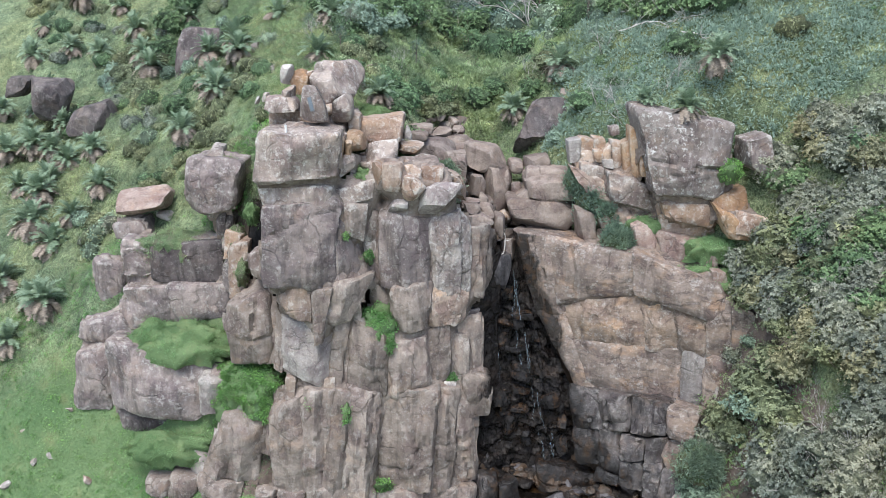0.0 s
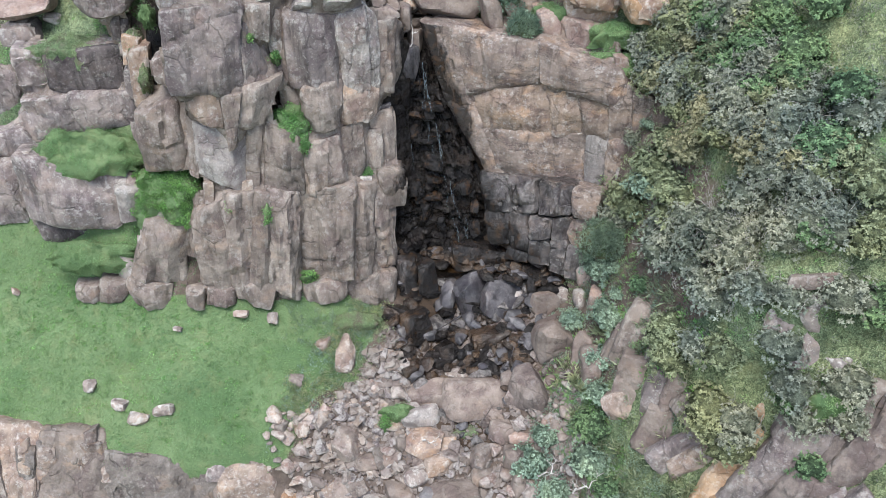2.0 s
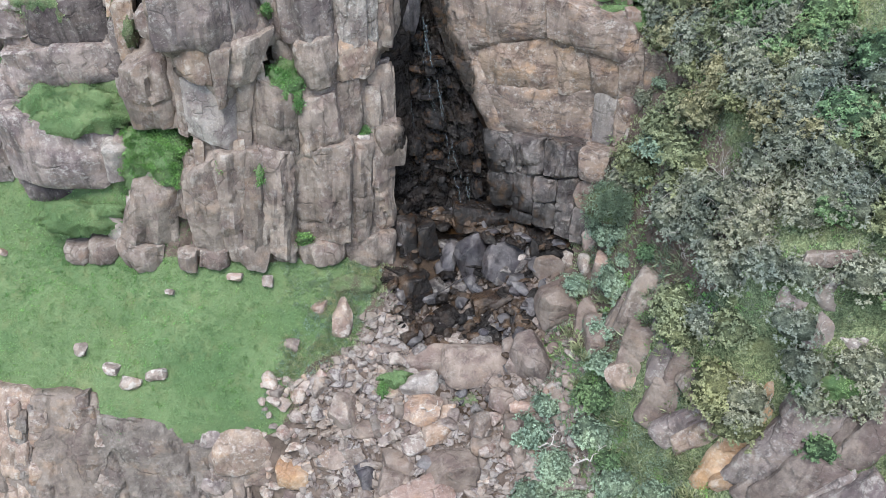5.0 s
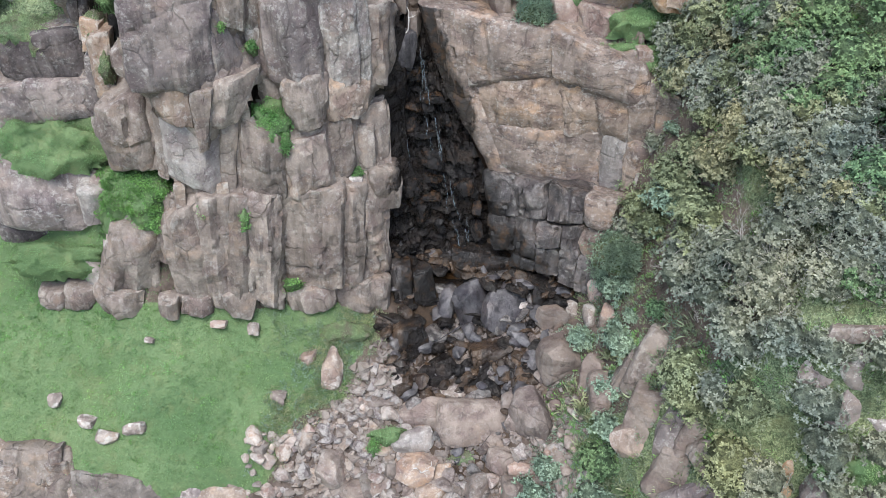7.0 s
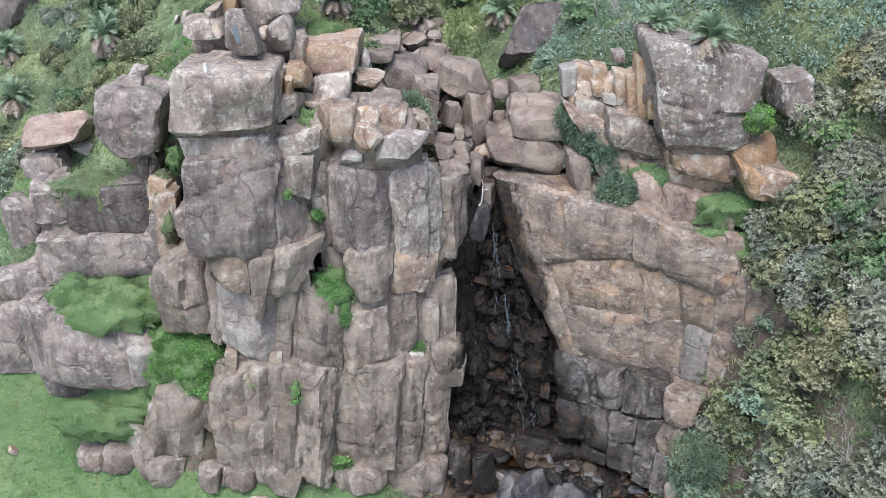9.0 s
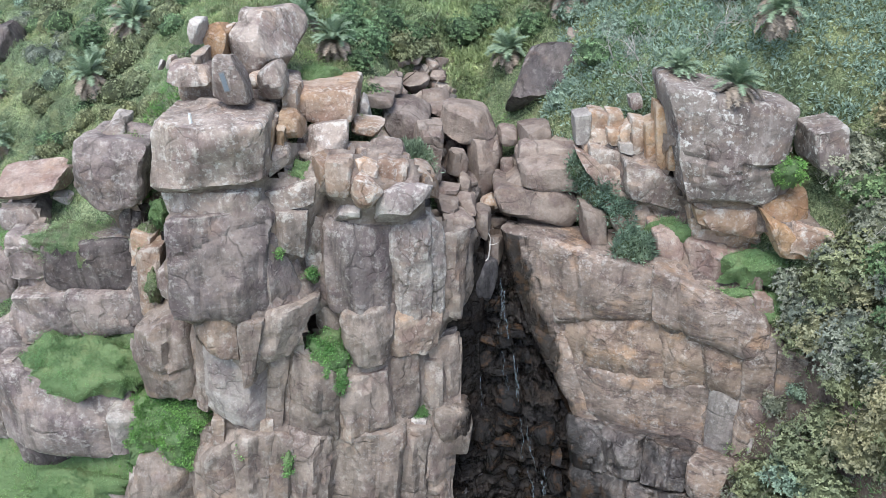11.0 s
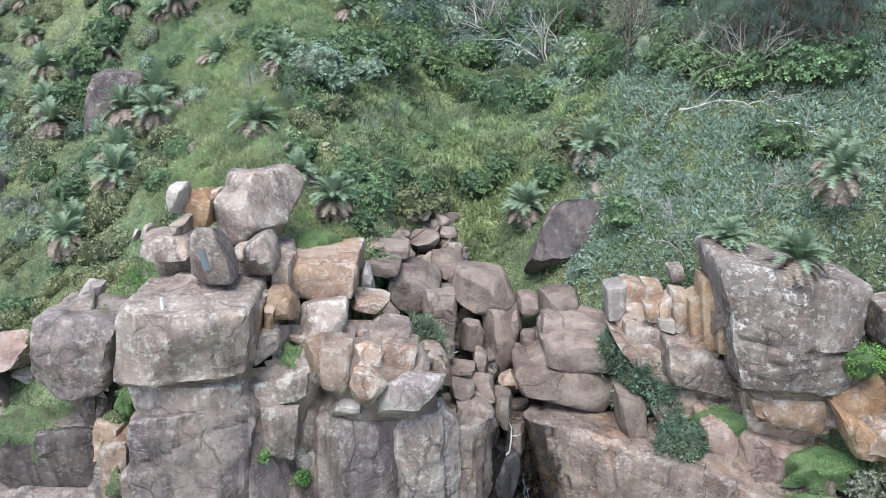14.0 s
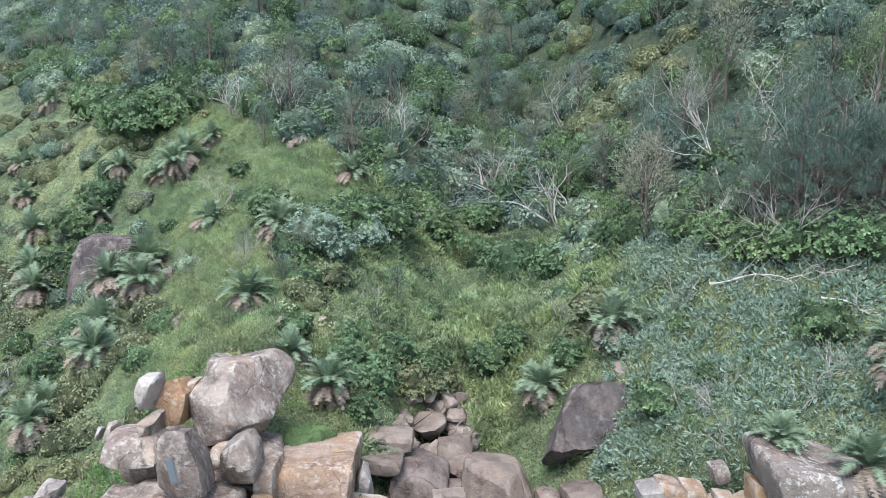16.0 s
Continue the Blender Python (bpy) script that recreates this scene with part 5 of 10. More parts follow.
stone(buttress, "rock_block", "lower", (-1.44, 36.50, -5.11), (1.59, 2.40, 2.19), 0, 6, 5, 0, (-1.16, 0.93, 1.19, 1.03, 0.80, -0.84, -0.85, -1.19))
stone(buttress, "rock_block", "tanlow", (0.38, 37.30, -5.14), (2.00, 2.40, 2.00), 18, 6, 11.9, 0, (-0.97, 0.76, 1.20, 1.22, 0.81, -1.08, -1.02, -0.95))
stone(buttress, "rock_block", "lower", (-2.96, 37.30, -4.99), (0.95, 2.00, 1.32), 0, 6, 10.2, 0, (-0.80, 1.46, 1.12, 0.51, 0.89, -1.75, -1.19, -0.27))
stone(buttress, "rock_block", "main", (-1.76, 37.20, -2.53), (2.19, 2.80, 3.40), 0, 6, 18.7, 0, (-0.99, 1.08, 1.05, 0.87, 0.95, -1.18, -1.01, -0.87))
stone(buttress, "rock_block", "strat", (0.11, 37.50, -2.76), (1.41, 2.60, 3.61), 0, 6, 13.6, 0, (-1.12, 0.85, 1.00, 1.10, 1.00, -0.97, -0.89, -1.08))
stone(buttress, "rock_block", "strat", (1.05, 38.00, -2.86), (0.71, 2.40, 3.56), 20, 6, 10.2, 0, (-0.83, 1.19, 1.12, 0.76, 0.88, -0.92, -1.17, -1.13))
stone(buttress, "rock_block", "lower", (1.69, 38.40, -3.37), (1.00, 2.60, 3.09), 25, 6, 11.9, 0, (-0.79, 0.99, 1.62, 0.97, 0.37, -1.12, -1.21, -0.92))
stone(buttress, "rock_block", "lower", (2.33, 39.20, -3.79), (0.69, 2.00, 2.87), 45, 6, 11.9, 0, (0.36, 1.15, 3.16, 0.84, -1.17, -1.00, -2.37, -1.02))
stone(buttress, "rock_block", "lower", (0.80, 37.50, -7.95), (0.93, 2.00, 2.04), 0, 6, 10.2, 0, (-1.03, 1.00, 1.07, 0.97, 0.93, -1.21, -0.97, -0.82))
stone(buttress, "rock_block", "lower", (1.54, 38.20, -7.90), (1.42, 2.00, 3.08), 30, 6, 11.9, 0, (-1.40, 0.96, 1.16, 1.00, 0.86, -0.85, -0.58, -1.19))
stone(buttress, "rock_block", "dark", (1.00, 38.20, -6.61), (1.35, 2.00, 1.11), 15, 6, 10.2, 0, (-1.03, 0.83, 1.43, 1.16, 0.57, -0.96, -0.96, -1.05))
stone(buttress, "rock_block", "lower", (-0.20, 36.90, -7.80), (1.07, 2.00, 2.86), 0, 6, 10.2, 0, (-1.17, 0.91, 1.01, 1.05, 0.98, -0.57, -0.84, -1.48))
stone(buttress, "rock_block", "rubble", (0.13, 37.00, -10.67), (4.07, 2.00, 0.89), 0, 6, 11.9, 0, (-1.05, 0.27, 1.04, 1.72, 0.95, -0.82, -0.96, -1.19))
stone(buttress, "rock_block", "pale", (-10.95, 36.20, -9.59), (1.37, 2.00, 1.70), 0, 6, 5, 0, (-0.88, 1.18, 1.38, 0.80, 0.62, -0.95, -1.12, -1.07))
stone(buttress, "rock_block", "pale", (-9.69, 36.00, -10.04), (1.55, 2.00, 1.17), 0, 6, 10.2, 0, (-0.86, 1.17, 1.02, 0.82, 0.99, -1.10, -1.14, -0.92))
stone(buttress, "rock_block", "lower", (-9.90, 35.30, -11.76), (2.15, 2.40, 3.23), 0, 6, 11.9, 0, (-0.48, 1.05, 1.27, 0.90, 0.72, -1.20, -1.53, -0.85))
stone(buttress, "rock_block", "pale", (-12.80, 36.20, -13.12), (0.78, 1.50, 1.25), 0, 6, 4, 0, (-0.77, 0.53, 1.26, 1.46, 0.73, -1.00, -1.24, -1.02))
stone(buttress, "rock_block", "pale", (-11.89, 35.70, -13.08), (0.88, 1.50, 1.31), 0, 6, 4, 0, (-0.74, 1.47, 1.20, 0.51, 0.80, -1.06, -1.25, -0.96))
stone(buttress, "rock_block", "lower", (-13.92, 35.30, -14.10), (1.19, 1.50, 0.92), 0, 6, 5, 0, (-0.97, 0.88, 1.19, 1.10, 0.81, -1.32, -1.03, -0.69))
stone(buttress, "rock_block", "lower", (-12.65, 35.10, -13.97), (1.33, 1.50, 1.17), 0, 6, 10.2, 0, (-0.81, 1.19, 1.23, 0.79, 0.77, -1.10, -1.19, -0.92))
stone(buttress, "rock_block", "lower", (-10.77, 34.80, -14.08), (1.79, 1.60, 1.29), 0, 6, 10.2, 0, (-1.18, 1.27, 1.21, 0.71, 0.79, -0.99, -0.82, -1.03))
stone(buttress, "rock_block", "lower", (-7.28, 34.90, -11.49), (1.91, 2.20, 4.35), -10, 6, 11.9, 0, (-1.00, 0.68, 1.24, 1.25, 0.75, -1.22, -1.01, -0.85))
stone(buttress, "rock_block", "lower", (-7.49, 35.80, -9.85), (1.23, 2.00, 1.43), 0, 6, 10.2, 0, (-0.86, 0.96, 1.27, 1.01, 0.73, -0.94, -1.14, -1.08))
stone(buttress, "rock_block", "lower", (-5.97, 34.90, -11.42), (1.45, 2.00, 5.47), 0, 6, 11.9, 3, (-0.69, 0.96, 1.21, 0.95, 0.78, -1.13, -1.32, -0.95))
stone(buttress, "rock_block", "lower", (-5.06, 34.90, -11.72), (0.92, 2.00, 5.74), 8, 6, 11.9, 0, (-0.12, 0.99, 1.68, 0.93, 0.26, -1.12, -1.94, -0.96))
stone(buttress, "rock_block", "lower", (-3.89, 35.00, -11.50), (1.30, 2.20, 5.13), 12, 6, 11.9, 3, (-0.61, 1.05, 1.70, 0.88, 0.28, -1.18, -1.41, -0.89))
stone(buttress, "rock_block", "lower", (-1.78, 35.50, -11.54), (2.55, 2.40, 4.98), 0, 6, 15.3, 5, (-0.89, 0.96, 1.16, 0.97, 0.84, -1.02, -1.12, -1.05))
stone(buttress, "rock_block", "lower", (-0.01, 35.90, -11.84), (1.24, 2.20, 5.10), 0, 6, 10.2, 2, (-0.66, 0.99, 1.34, 0.94, 0.64, -1.03, -1.36, -1.04))
stone(buttress, "rock_block", "lower", (1.32, 36.50, -11.99), (1.56, 2.40, 4.53), 30, 6, 10.2, 3, (-0.69, 1.08, 1.49, 0.86, 0.51, -1.00, -1.31, -1.06))
stone(buttress, "rock_block", "lower", (-5.50, 34.40, -14.20), (1.54, 1.60, 1.23), 0, 6, 10.2, 0, (-1.33, 1.12, 1.36, 0.86, 0.65, -1.46, -0.67, -0.56))
stone(buttress, "rock_block", "lower", (-3.94, 34.90, -14.43), (1.23, 1.60, 1.07), 0, 6, 10.2, 0, (-1.02, 0.96, 1.10, 1.03, 0.90, -1.09, -0.97, -0.92))
stone(buttress, "rock_block", "lower", (-2.13, 35.00, -14.70), (2.19, 1.80, 1.26), 0, 6, 10.2, 0, (-1.15, 1.03, 1.05, 0.95, 0.96, -1.08, -0.84, -0.94))
stone(buttress, "rock_block", "lower", (0.30, 35.50, -15.22), (2.56, 2.00, 1.57), 12, 6, 10.2, 0, (-1.07, 1.14, 1.17, 0.83, 0.85, -1.44, -0.91, -0.59))
stone(buttress, "rock_block", "lower", (-8.58, 34.20, -14.23), (0.87, 1.20, 0.93), 0, 6, 4, 0, (-1.00, 0.93, 1.10, 1.06, 0.90, -1.22, -1.00, -0.79))
stone(buttress, "rock_block", "lower", (-7.33, 34.40, -14.19), (1.39, 1.40, 1.02), 0, 6, 5, 0, (-0.91, 1.03, 1.05, 0.96, 0.96, -1.12, -1.09, -0.90))
stone(buttress, "rock_block", "tanlow", (-7.17, 35.60, -8.69), (0.43, 0.80, 0.99), 0, 6, 4, 0, (-0.91, 1.02, 1.27, 0.96, 0.73, -0.97, -1.09, -1.04))
stone(buttress, "rock_block", "tanlow", (-5.33, 35.60, -8.51), (0.53, 0.80, 0.65), 0, 6, 4, 0, (-0.93, 0.87, 1.11, 1.12, 0.89, -1.14, -1.07, -0.87))
stone(buttress, "rock_block", "pale", (0.31, 36.60, -9.29), (0.60, 0.80, 0.58), 0, 6, 4, 0, (-0.85, 1.16, 1.14, 0.84, 0.86, -1.17, -1.15, -0.84))
stone(buttress, "rock_block", "rubble", (1.58, 37.00, -9.66), (1.33, 1.50, 1.31), 0, 6, 5, 0, (-1.06, 1.09, 1.00, 0.89, 1.01, -1.12, -0.94, -0.90))

# summit
stone(summit, "rock_block", "pale", (-7.27, 40.20, 5.16), (0.48, 1.20, 0.75), 0, 6, 5, 0, (-0.89, 1.04, 1.34, 0.95, 0.65, -1.15, -1.11, -0.86))
stone(summit, "rock_block", "orange", (-6.74, 40.40, 4.84), (0.92, 1.40, 1.06), 0, 6, 5, 0, (-0.94, 1.09, 1.23, 0.90, 0.76, -1.04, -1.06, -0.98))
stone(summit, "rock_block", "tan", (-6.28, 41.00, 4.84), (0.42, 0.90, 0.61), 0, 6, 4, 0, (-1.10, 0.93, 1.22, 1.06, 0.78, -0.76, -0.90, -1.25))
stone(summit, "boulder", "grey", (-5.10, 40.60, 4.54), (2.04, 3.00, 1.96), 0, 6, 3.2, 0, (-1.14, 1.09, 1.05, 0.88, 0.94, -0.74, -0.86, -1.29))
stone(summit, "rock_block", "grey", (-5.89, 42.00, 5.13), (0.65, 1.20, 0.55), 0, 6, 3, 0, (-1.03, 1.13, 1.07, 0.87, 0.93, -0.93, -0.97, -1.08))
stone(summit, "boulder", "grey", (-4.59, 38.90, 3.87), (0.83, 1.30, 1.16), 0, 6, 4, 0, (-0.89, 0.71, 1.11, 1.27, 0.88, -0.91, -1.11, -1.11))
stone(summit, "boulder", "grey", (-5.86, 37.90, 4.32), (1.16, 1.50, 1.42), 0, 6, 5, 0, (-0.99, 0.89, 0.84, 1.09, 1.17, -1.05, -1.01, -0.97))
stone(summit, "rock_block", "grey", (-7.48, 39.20, 3.95), (1.32, 1.60, 0.64), 0, 6, 5, 0, (-0.91, 1.09, 1.03, 0.90, 0.97, -1.05, -1.09, -0.96))
stone(summit, "rock_block", "grey", (-7.18, 39.60, 4.39), (0.61, 1.20, 0.63), 0, 6, 3, 0, (-0.98, 1.05, 1.11, 0.95, 0.89, -0.88, -1.02, -1.13))
stone(summit, "rock_block", "tan", (-5.29, 39.40, 3.67), (0.45, 1.20, 0.39), 0, 6, 4, 0, (-1.08, 0.89, 1.00, 1.10, 1.00, -1.00, -0.92, -1.01))
stone(summit, "rock_block", "tan", (-3.14, 40.00, 2.55), (2.16, 3.20, 1.05), 0, 6, 9, 0, (-0.88, 0.91, 1.05, 1.08, 0.94, -0.99, -1.12, -1.02))
stone(summit, "rock_block", "tan", (-4.13, 39.50, 2.88), (0.53, 1.40, 1.00), 0, 6, 6, 0, (-0.93, 1.06, 0.99, 0.92, 1.01, -1.12, -1.07, -0.90))
stone(summit, "boulder", "grey", (-2.90, 38.30, 1.65), (1.60, 1.60, 1.80), 0, 10, 5, 0, (-0.55, 1.05, 0.95, 0.85, 0.70, -1.00, -0.95, -0.75))
stone(summit, "rock_block", "orange", (-3.98, 38.40, 2.37), (0.87, 1.20, 0.90), 0, 6, 4, 0, (-1.00, 1.11, 1.11, 0.88, 0.89, -1.13, -1.00, -0.89))
stone(summit, "rock_block", "orange", (-4.70, 38.00, 1.90), (0.31, 1.00, 1.40), 0, 6, 4, 0, (-0.61, 0.96, 1.46, 1.02, 0.52, -0.93, -1.40, -1.10))
stone(summit, "rock_block", "orange", (-4.29, 38.10, 2.12), (0.50, 1.00, 0.77), 0, 6, 3.5, 0, (-0.79, 1.18, 1.32, 0.81, 0.68, -0.95, -1.21, -1.06))
stone(summit, "rock_block", "grey", (-4.58, 38.60, 2.61), (0.31, 0.80, 0.41), 0, 6, 3, 0, (-1.01, 0.90, 1.10, 1.09, 0.89, -0.91, -1.00, -1.10))
stone(summit, "rock_block", "grey", (-4.39, 37.70, 1.51), (0.93, 1.40, 0.82), 0, 6, 5, 0, (-0.84, 0.52, 1.20, 1.46, 0.79, -0.20, -1.17, -1.82))
stone(summit, "rock_block", "grey", (-3.13, 38.80, 1.24), (1.33, 1.60, 0.55), 0, 6, 5, 0, (-1.11, 1.40, 1.19, 0.59, 0.81, -1.56, -0.89, -0.45))
stone(summit, "rock_block", "tan", (-2.91, 37.50, 1.12), (0.61, 1.40, 0.92), 0, 6, 5, 0, (-0.96, 1.11, 1.24, 0.88, 0.75, -0.88, -1.05, -1.14))
stone(summit, "rock_block", "tan", (-2.24, 37.20, 1.08), (0.84, 1.30, 1.18), 0, 6, 6, 0, (-1.01, 0.98, 1.06, 1.00, 0.94, -1.13, -0.99, -0.88))
stone(summit, "rock_block", "tan", (-1.45, 37.80, 1.07), (0.84, 1.20, 0.66), 0, 6, 5, 0, (-0.97, 1.16, 1.16, 0.83, 0.85, -1.65, -1.02, -0.36))
stone(summit, "rock_block", "tan", (-1.47, 36.90, 0.61), (0.72, 1.10, 0.88), 0, 6, 5, 0, (-0.94, 1.67, 2.01, 0.32, -0.01, -1.36, -1.06, -0.66))
stone(summit, "rock_block", "tan", (-0.55, 38.00, 0.84), (1.03, 1.40, 0.92), 0, 6, 6, 0, (-1.11, 1.02, 1.12, 0.96, 0.88, -0.91, -0.89, -1.10))
stone(summit, "rock_block", "tan", (0.54, 38.50, 0.23), (0.93, 1.40, 1.15), 0, 6, 5, 0, (-1.34, 1.43, 1.04, 0.55, 0.97, -1.43, -0.65, -0.59))
stone(summit, "rock_block", "pale", (-0.28, 37.30, 0.02), (1.78, 1.60, 1.27), 0, 6, 5, 0, (-0.84, 0.95, 1.36, 1.03, 0.63, -1.03, -1.16, -0.99))
stone(summit, "rock_block", "pale", (-1.99, 37.30, -0.31), (1.03, 1.40, 0.88), 0, 6, 5, 0, (-0.95, 1.25, 1.13, 0.74, 0.87, -1.00, -1.05, -1.02))
stone(summit, "rock_block", "tan", (-1.90, 39.00, 1.30), (1.06, 1.00, 0.59), 0, 6, 4, 0, (-0.90, 1.11, 0.98, 0.88, 1.02, -1.12, -1.10, -0.89))
stone(summit, "rock_block", "tan", (-1.56, 40.00, 1.73), (0.98, 1.20, 0.58), 0, 6, 4, 0, (-1.01, 1.19, 1.28, 0.81, 0.71, -1.13, -0.99, -0.88))
stone(summit, "rock_block", "grey", (-0.77, 39.20, 1.13), (1.10, 1.20, 0.75), 0, 6, 4, 0, (-1.28, 1.30, 0.87, 0.69, 1.13, -0.99, -0.72, -1.02))
stone(summit, "rock_block", "pale", (-1.74, 41.50, 1.82), (0.43, 1.00, 0.82), 0, 6, 4, 0, (-0.46, 1.73, 1.27, 0.25, 0.73, -1.26, -1.54, -0.76))
stone(summit, "rock_block", "grey", (-8.30, 40.20, 4.13), (0.30, 0.60, 0.40), 0, 6, 3, 0, (-0.96, 0.76, 1.06, 1.23, 0.94, -0.90, -1.05, -1.10))
stone(summit, "rock_block", "pale", (-8.72, 40.40, 3.92), (0.32, 0.50, 0.31), 0, 6, 3, 0, (-0.98, 0.87, 1.13, 1.13, 0.87, -0.81, -1.02, -1.19))
stone(summit, "rock_block", "tanlow", (-6.78, 40.30, 3.06), (2.66, 2.00, 1.04), 0, 6, 6, 0, (-0.98, 1.08, 1.04, 0.90, 0.97, -1.10, -1.02, -0.91))
stone(summit, "rock_block", "grey", (-4.86, 40.20, 2.66), (1.79, 2.00, 1.45), 0, 6, 6, 0, (-1.03, 1.05, 1.05, 0.93, 0.95, -1.00, -0.97, -1.02))

# stream
stone(stream, "rock_block", "streamdark", (-0.44, 43.60, 0.40), (1.77, 2.80, 1.43), 0, 6, 5, 0, (-1.29, 1.26, 1.10, 0.72, 0.90, -1.10, -0.71, -0.92))
stone(stream, "rock_block", "stream", (-1.46, 43.40, 1.48), (1.11, 1.50, 0.45), 0, 6, 3.5, 0, (-1.06, 1.45, 1.12, 0.54, 0.88, -1.37, -0.94, -0.64))
stone(stream, "rock_block", "stream", (-1.29, 45.00, 1.42), (1.31, 1.40, 0.54), 0, 6, 3, 0, (-1.05, 1.15, 1.01, 0.85, 0.99, -0.99, -0.95, -1.02))
stone(stream, "rock_block", "stream", (-0.96, 47.50, 0.88), (0.61, 1.00, 0.55), 0, 6, 3, 0, (-1.06, 1.08, 1.09, 0.92, 0.91, -1.00, -0.94, -1.01))
stone(stream, "rock_block", "stream", (-0.10, 48.50, 0.26), (1.04, 1.60, 0.69), 0, 6, 3, 0, (-1.04, 0.99, 1.09, 1.01, 0.91, -0.99, -0.96, -1.01))
stone(stream, "rock_block", "stream", (0.93, 49.50, 0.29), (0.72, 1.00, 0.53), 0, 6, 3, 0, (-1.07, 0.99, 0.99, 1.01, 1.01, -0.90, -0.93, -1.11))
stone(stream, "rock_block", "stream", (0.80, 46.50, 0.39), (1.13, 1.40, 0.50), 0, 6, 3, 0, (-1.08, 0.79, 1.04, 1.20, 0.96, -0.89, -0.92, -1.11))
stone(stream, "rock_block", "stream", (0.95, 45.60, 0.17), (0.93, 1.40, 0.61), 0, 6, 3, 0, (-1.10, 0.83, 1.04, 1.16, 0.96, -0.99, -0.90, -1.01))
stone(stream, "rock_block", "stream", (0.69, 44.60, -0.09), (0.71, 1.00, 0.44), 0, 6, 3, 0, (-1.00, 0.98, 1.12, 1.01, 0.88, -1.10, -1.00, -0.91))
stone(stream, "rock_block", "stream", (0.70, 42.40, -0.18), (0.94, 1.60, 1.71), 0, 6, 5, 0, (-1.43, 0.93, 1.21, 1.05, 0.79, -1.03, -0.56, -0.99))
stone(stream, "rock_block", "stream", (2.12, 44.20, 0.17), (1.84, 2.40, 1.53), 0, 6, 3.6, 0, (-0.84, 1.07, 0.67, 0.91, 1.33, -1.06, -1.16, -0.96))
stone(stream, "rock_block", "stream", (2.94, 43.60, -1.60), (1.28, 1.80, 2.20), 0, 6, 4.5, 0, (-1.03, 1.04, 0.94, 0.93, 1.06, -1.05, -0.96, -0.97))
stone(stream, "rock_block", "stream", (1.79, 43.20, -1.16), (0.76, 1.00, 1.00), 0, 6, 3.5, 0, (-1.01, 1.08, 1.15, 0.91, 0.85, -1.14, -0.99, -0.87))
stone(stream, "rock_block", "stream", (1.39, 41.50, -1.55), (0.88, 1.00, 0.52), 0, 6, 4, 0, (-1.10, 1.07, 1.09, 0.93, 0.91, -0.99, -0.90, -1.02))
stone(stream, "rock_block", "stream", (2.10, 42.60, -1.84), (0.50, 1.00, 0.72), 0, 6, 3, 0, (-0.85, 1.18, 1.06, 0.81, 0.94, -1.26, -1.15, -0.75))
stone(stream, "rock_block", "stream", (3.88, 44.30, -0.40), (0.82, 1.20, 0.65), 0, 6, 3, 0, (-1.03, 1.20, 1.13, 0.79, 0.87, -0.92, -0.97, -1.09))
stone(stream, "rock_block", "stream", (4.95, 43.40, 0.02), (1.19, 2.00, 1.12), 0, 6, 4, 0, (-1.11, 0.91, 0.73, 1.08, 1.27, -0.92, -0.88, -1.10))
stone(stream, "rock_block", "stream", (5.35, 42.30, -0.26), (2.00, 2.00, 0.73), 0, 6, 4, 0, (-1.00, 0.91, 0.95, 1.08, 1.05, -0.86, -1.00, -1.15))
stone(stream, "rock_block", "stream", (5.68, 41.20, -0.68), (2.46, 2.60, 1.23), 0, 6, 4, 0, (-1.11, 0.90, 0.93, 1.08, 1.07, -0.92, -0.89, -1.10))
stone(stream, "rock_block", "stream", (5.11, 40.90, -2.01), (2.92, 3.00, 1.38), 0, 6, 4.5, 0, (-1.16, 1.07, 1.04, 0.91, 0.97, -1.06, -0.84, -0.96))
stone(stream, "rock_block", "stream", (4.68, 41.60, -1.39), (1.65, 2.00, 0.77), 0, 6, 4, 0, (-0.80, 1.33, 0.98, 0.66, 1.02, -0.98, -1.20, -1.03))
stone(stream, "rock_block", "tan", (3.14, 42.40, -2.63), (0.82, 1.00, 0.66), 0, 6, 2.6, 0, (-1.13, 0.91, 0.97, 1.08, 1.03, -0.92, -0.87, -1.09))
stone(stream, "rock_block", "stream", (3.89, 43.20, -1.52), (0.63, 1.00, 0.89), 0, 6, 3, 0, (-1.12, 0.99, 0.94, 1.00, 1.06, -1.00, -0.88, -1.01))
stone(stream, "rock_block", "stream", (3.78, 42.80, -2.01), (0.59, 0.80, 0.49), 0, 6, 3, 0, (-1.10, 1.08, 0.97, 0.91, 1.03, -0.99, -0.90, -1.01))
stone(stream, "rock_block", "stream", (7.14, 39.60, -2.26), (1.33, 2.00, 1.80), 0, 6, 5, 0, (-1.43, 1.20, 1.18, 0.78, 0.83, -1.21, -0.56, -0.81))
stone(stream, "rock_block", "slate", (2.84, 39.20, -4.37), (0.95, 1.30, 1.52), 0, 6, 4.5, 0, (-1.07, 0.95, 1.07, 1.03, 0.93, -1.19, -0.93, -0.83))
stone(stream, "rock_block", "stream", (3.32, 40.50, -3.76), (0.86, 1.30, 1.20), 0, 6, 4, 0, (-1.09, 1.10, 1.05, 0.88, 0.95, -1.00, -0.91, -1.01))
stone(stream, "rock_block", "stream", (1.39, 39.80, -1.36), (0.76, 1.20, 0.76), 0, 6, 4, 0, (-1.00, 1.21, 0.99, 0.78, 1.01, -1.05, -1.00, -0.96))
stone(stream, "rock_block", "stream", (2.22, 40.20, -1.71), (0.75, 1.20, 0.80), 0, 6, 4, 0, (-0.96, 1.15, 0.98, 0.84, 1.03, -1.05, -1.04, -0.96))
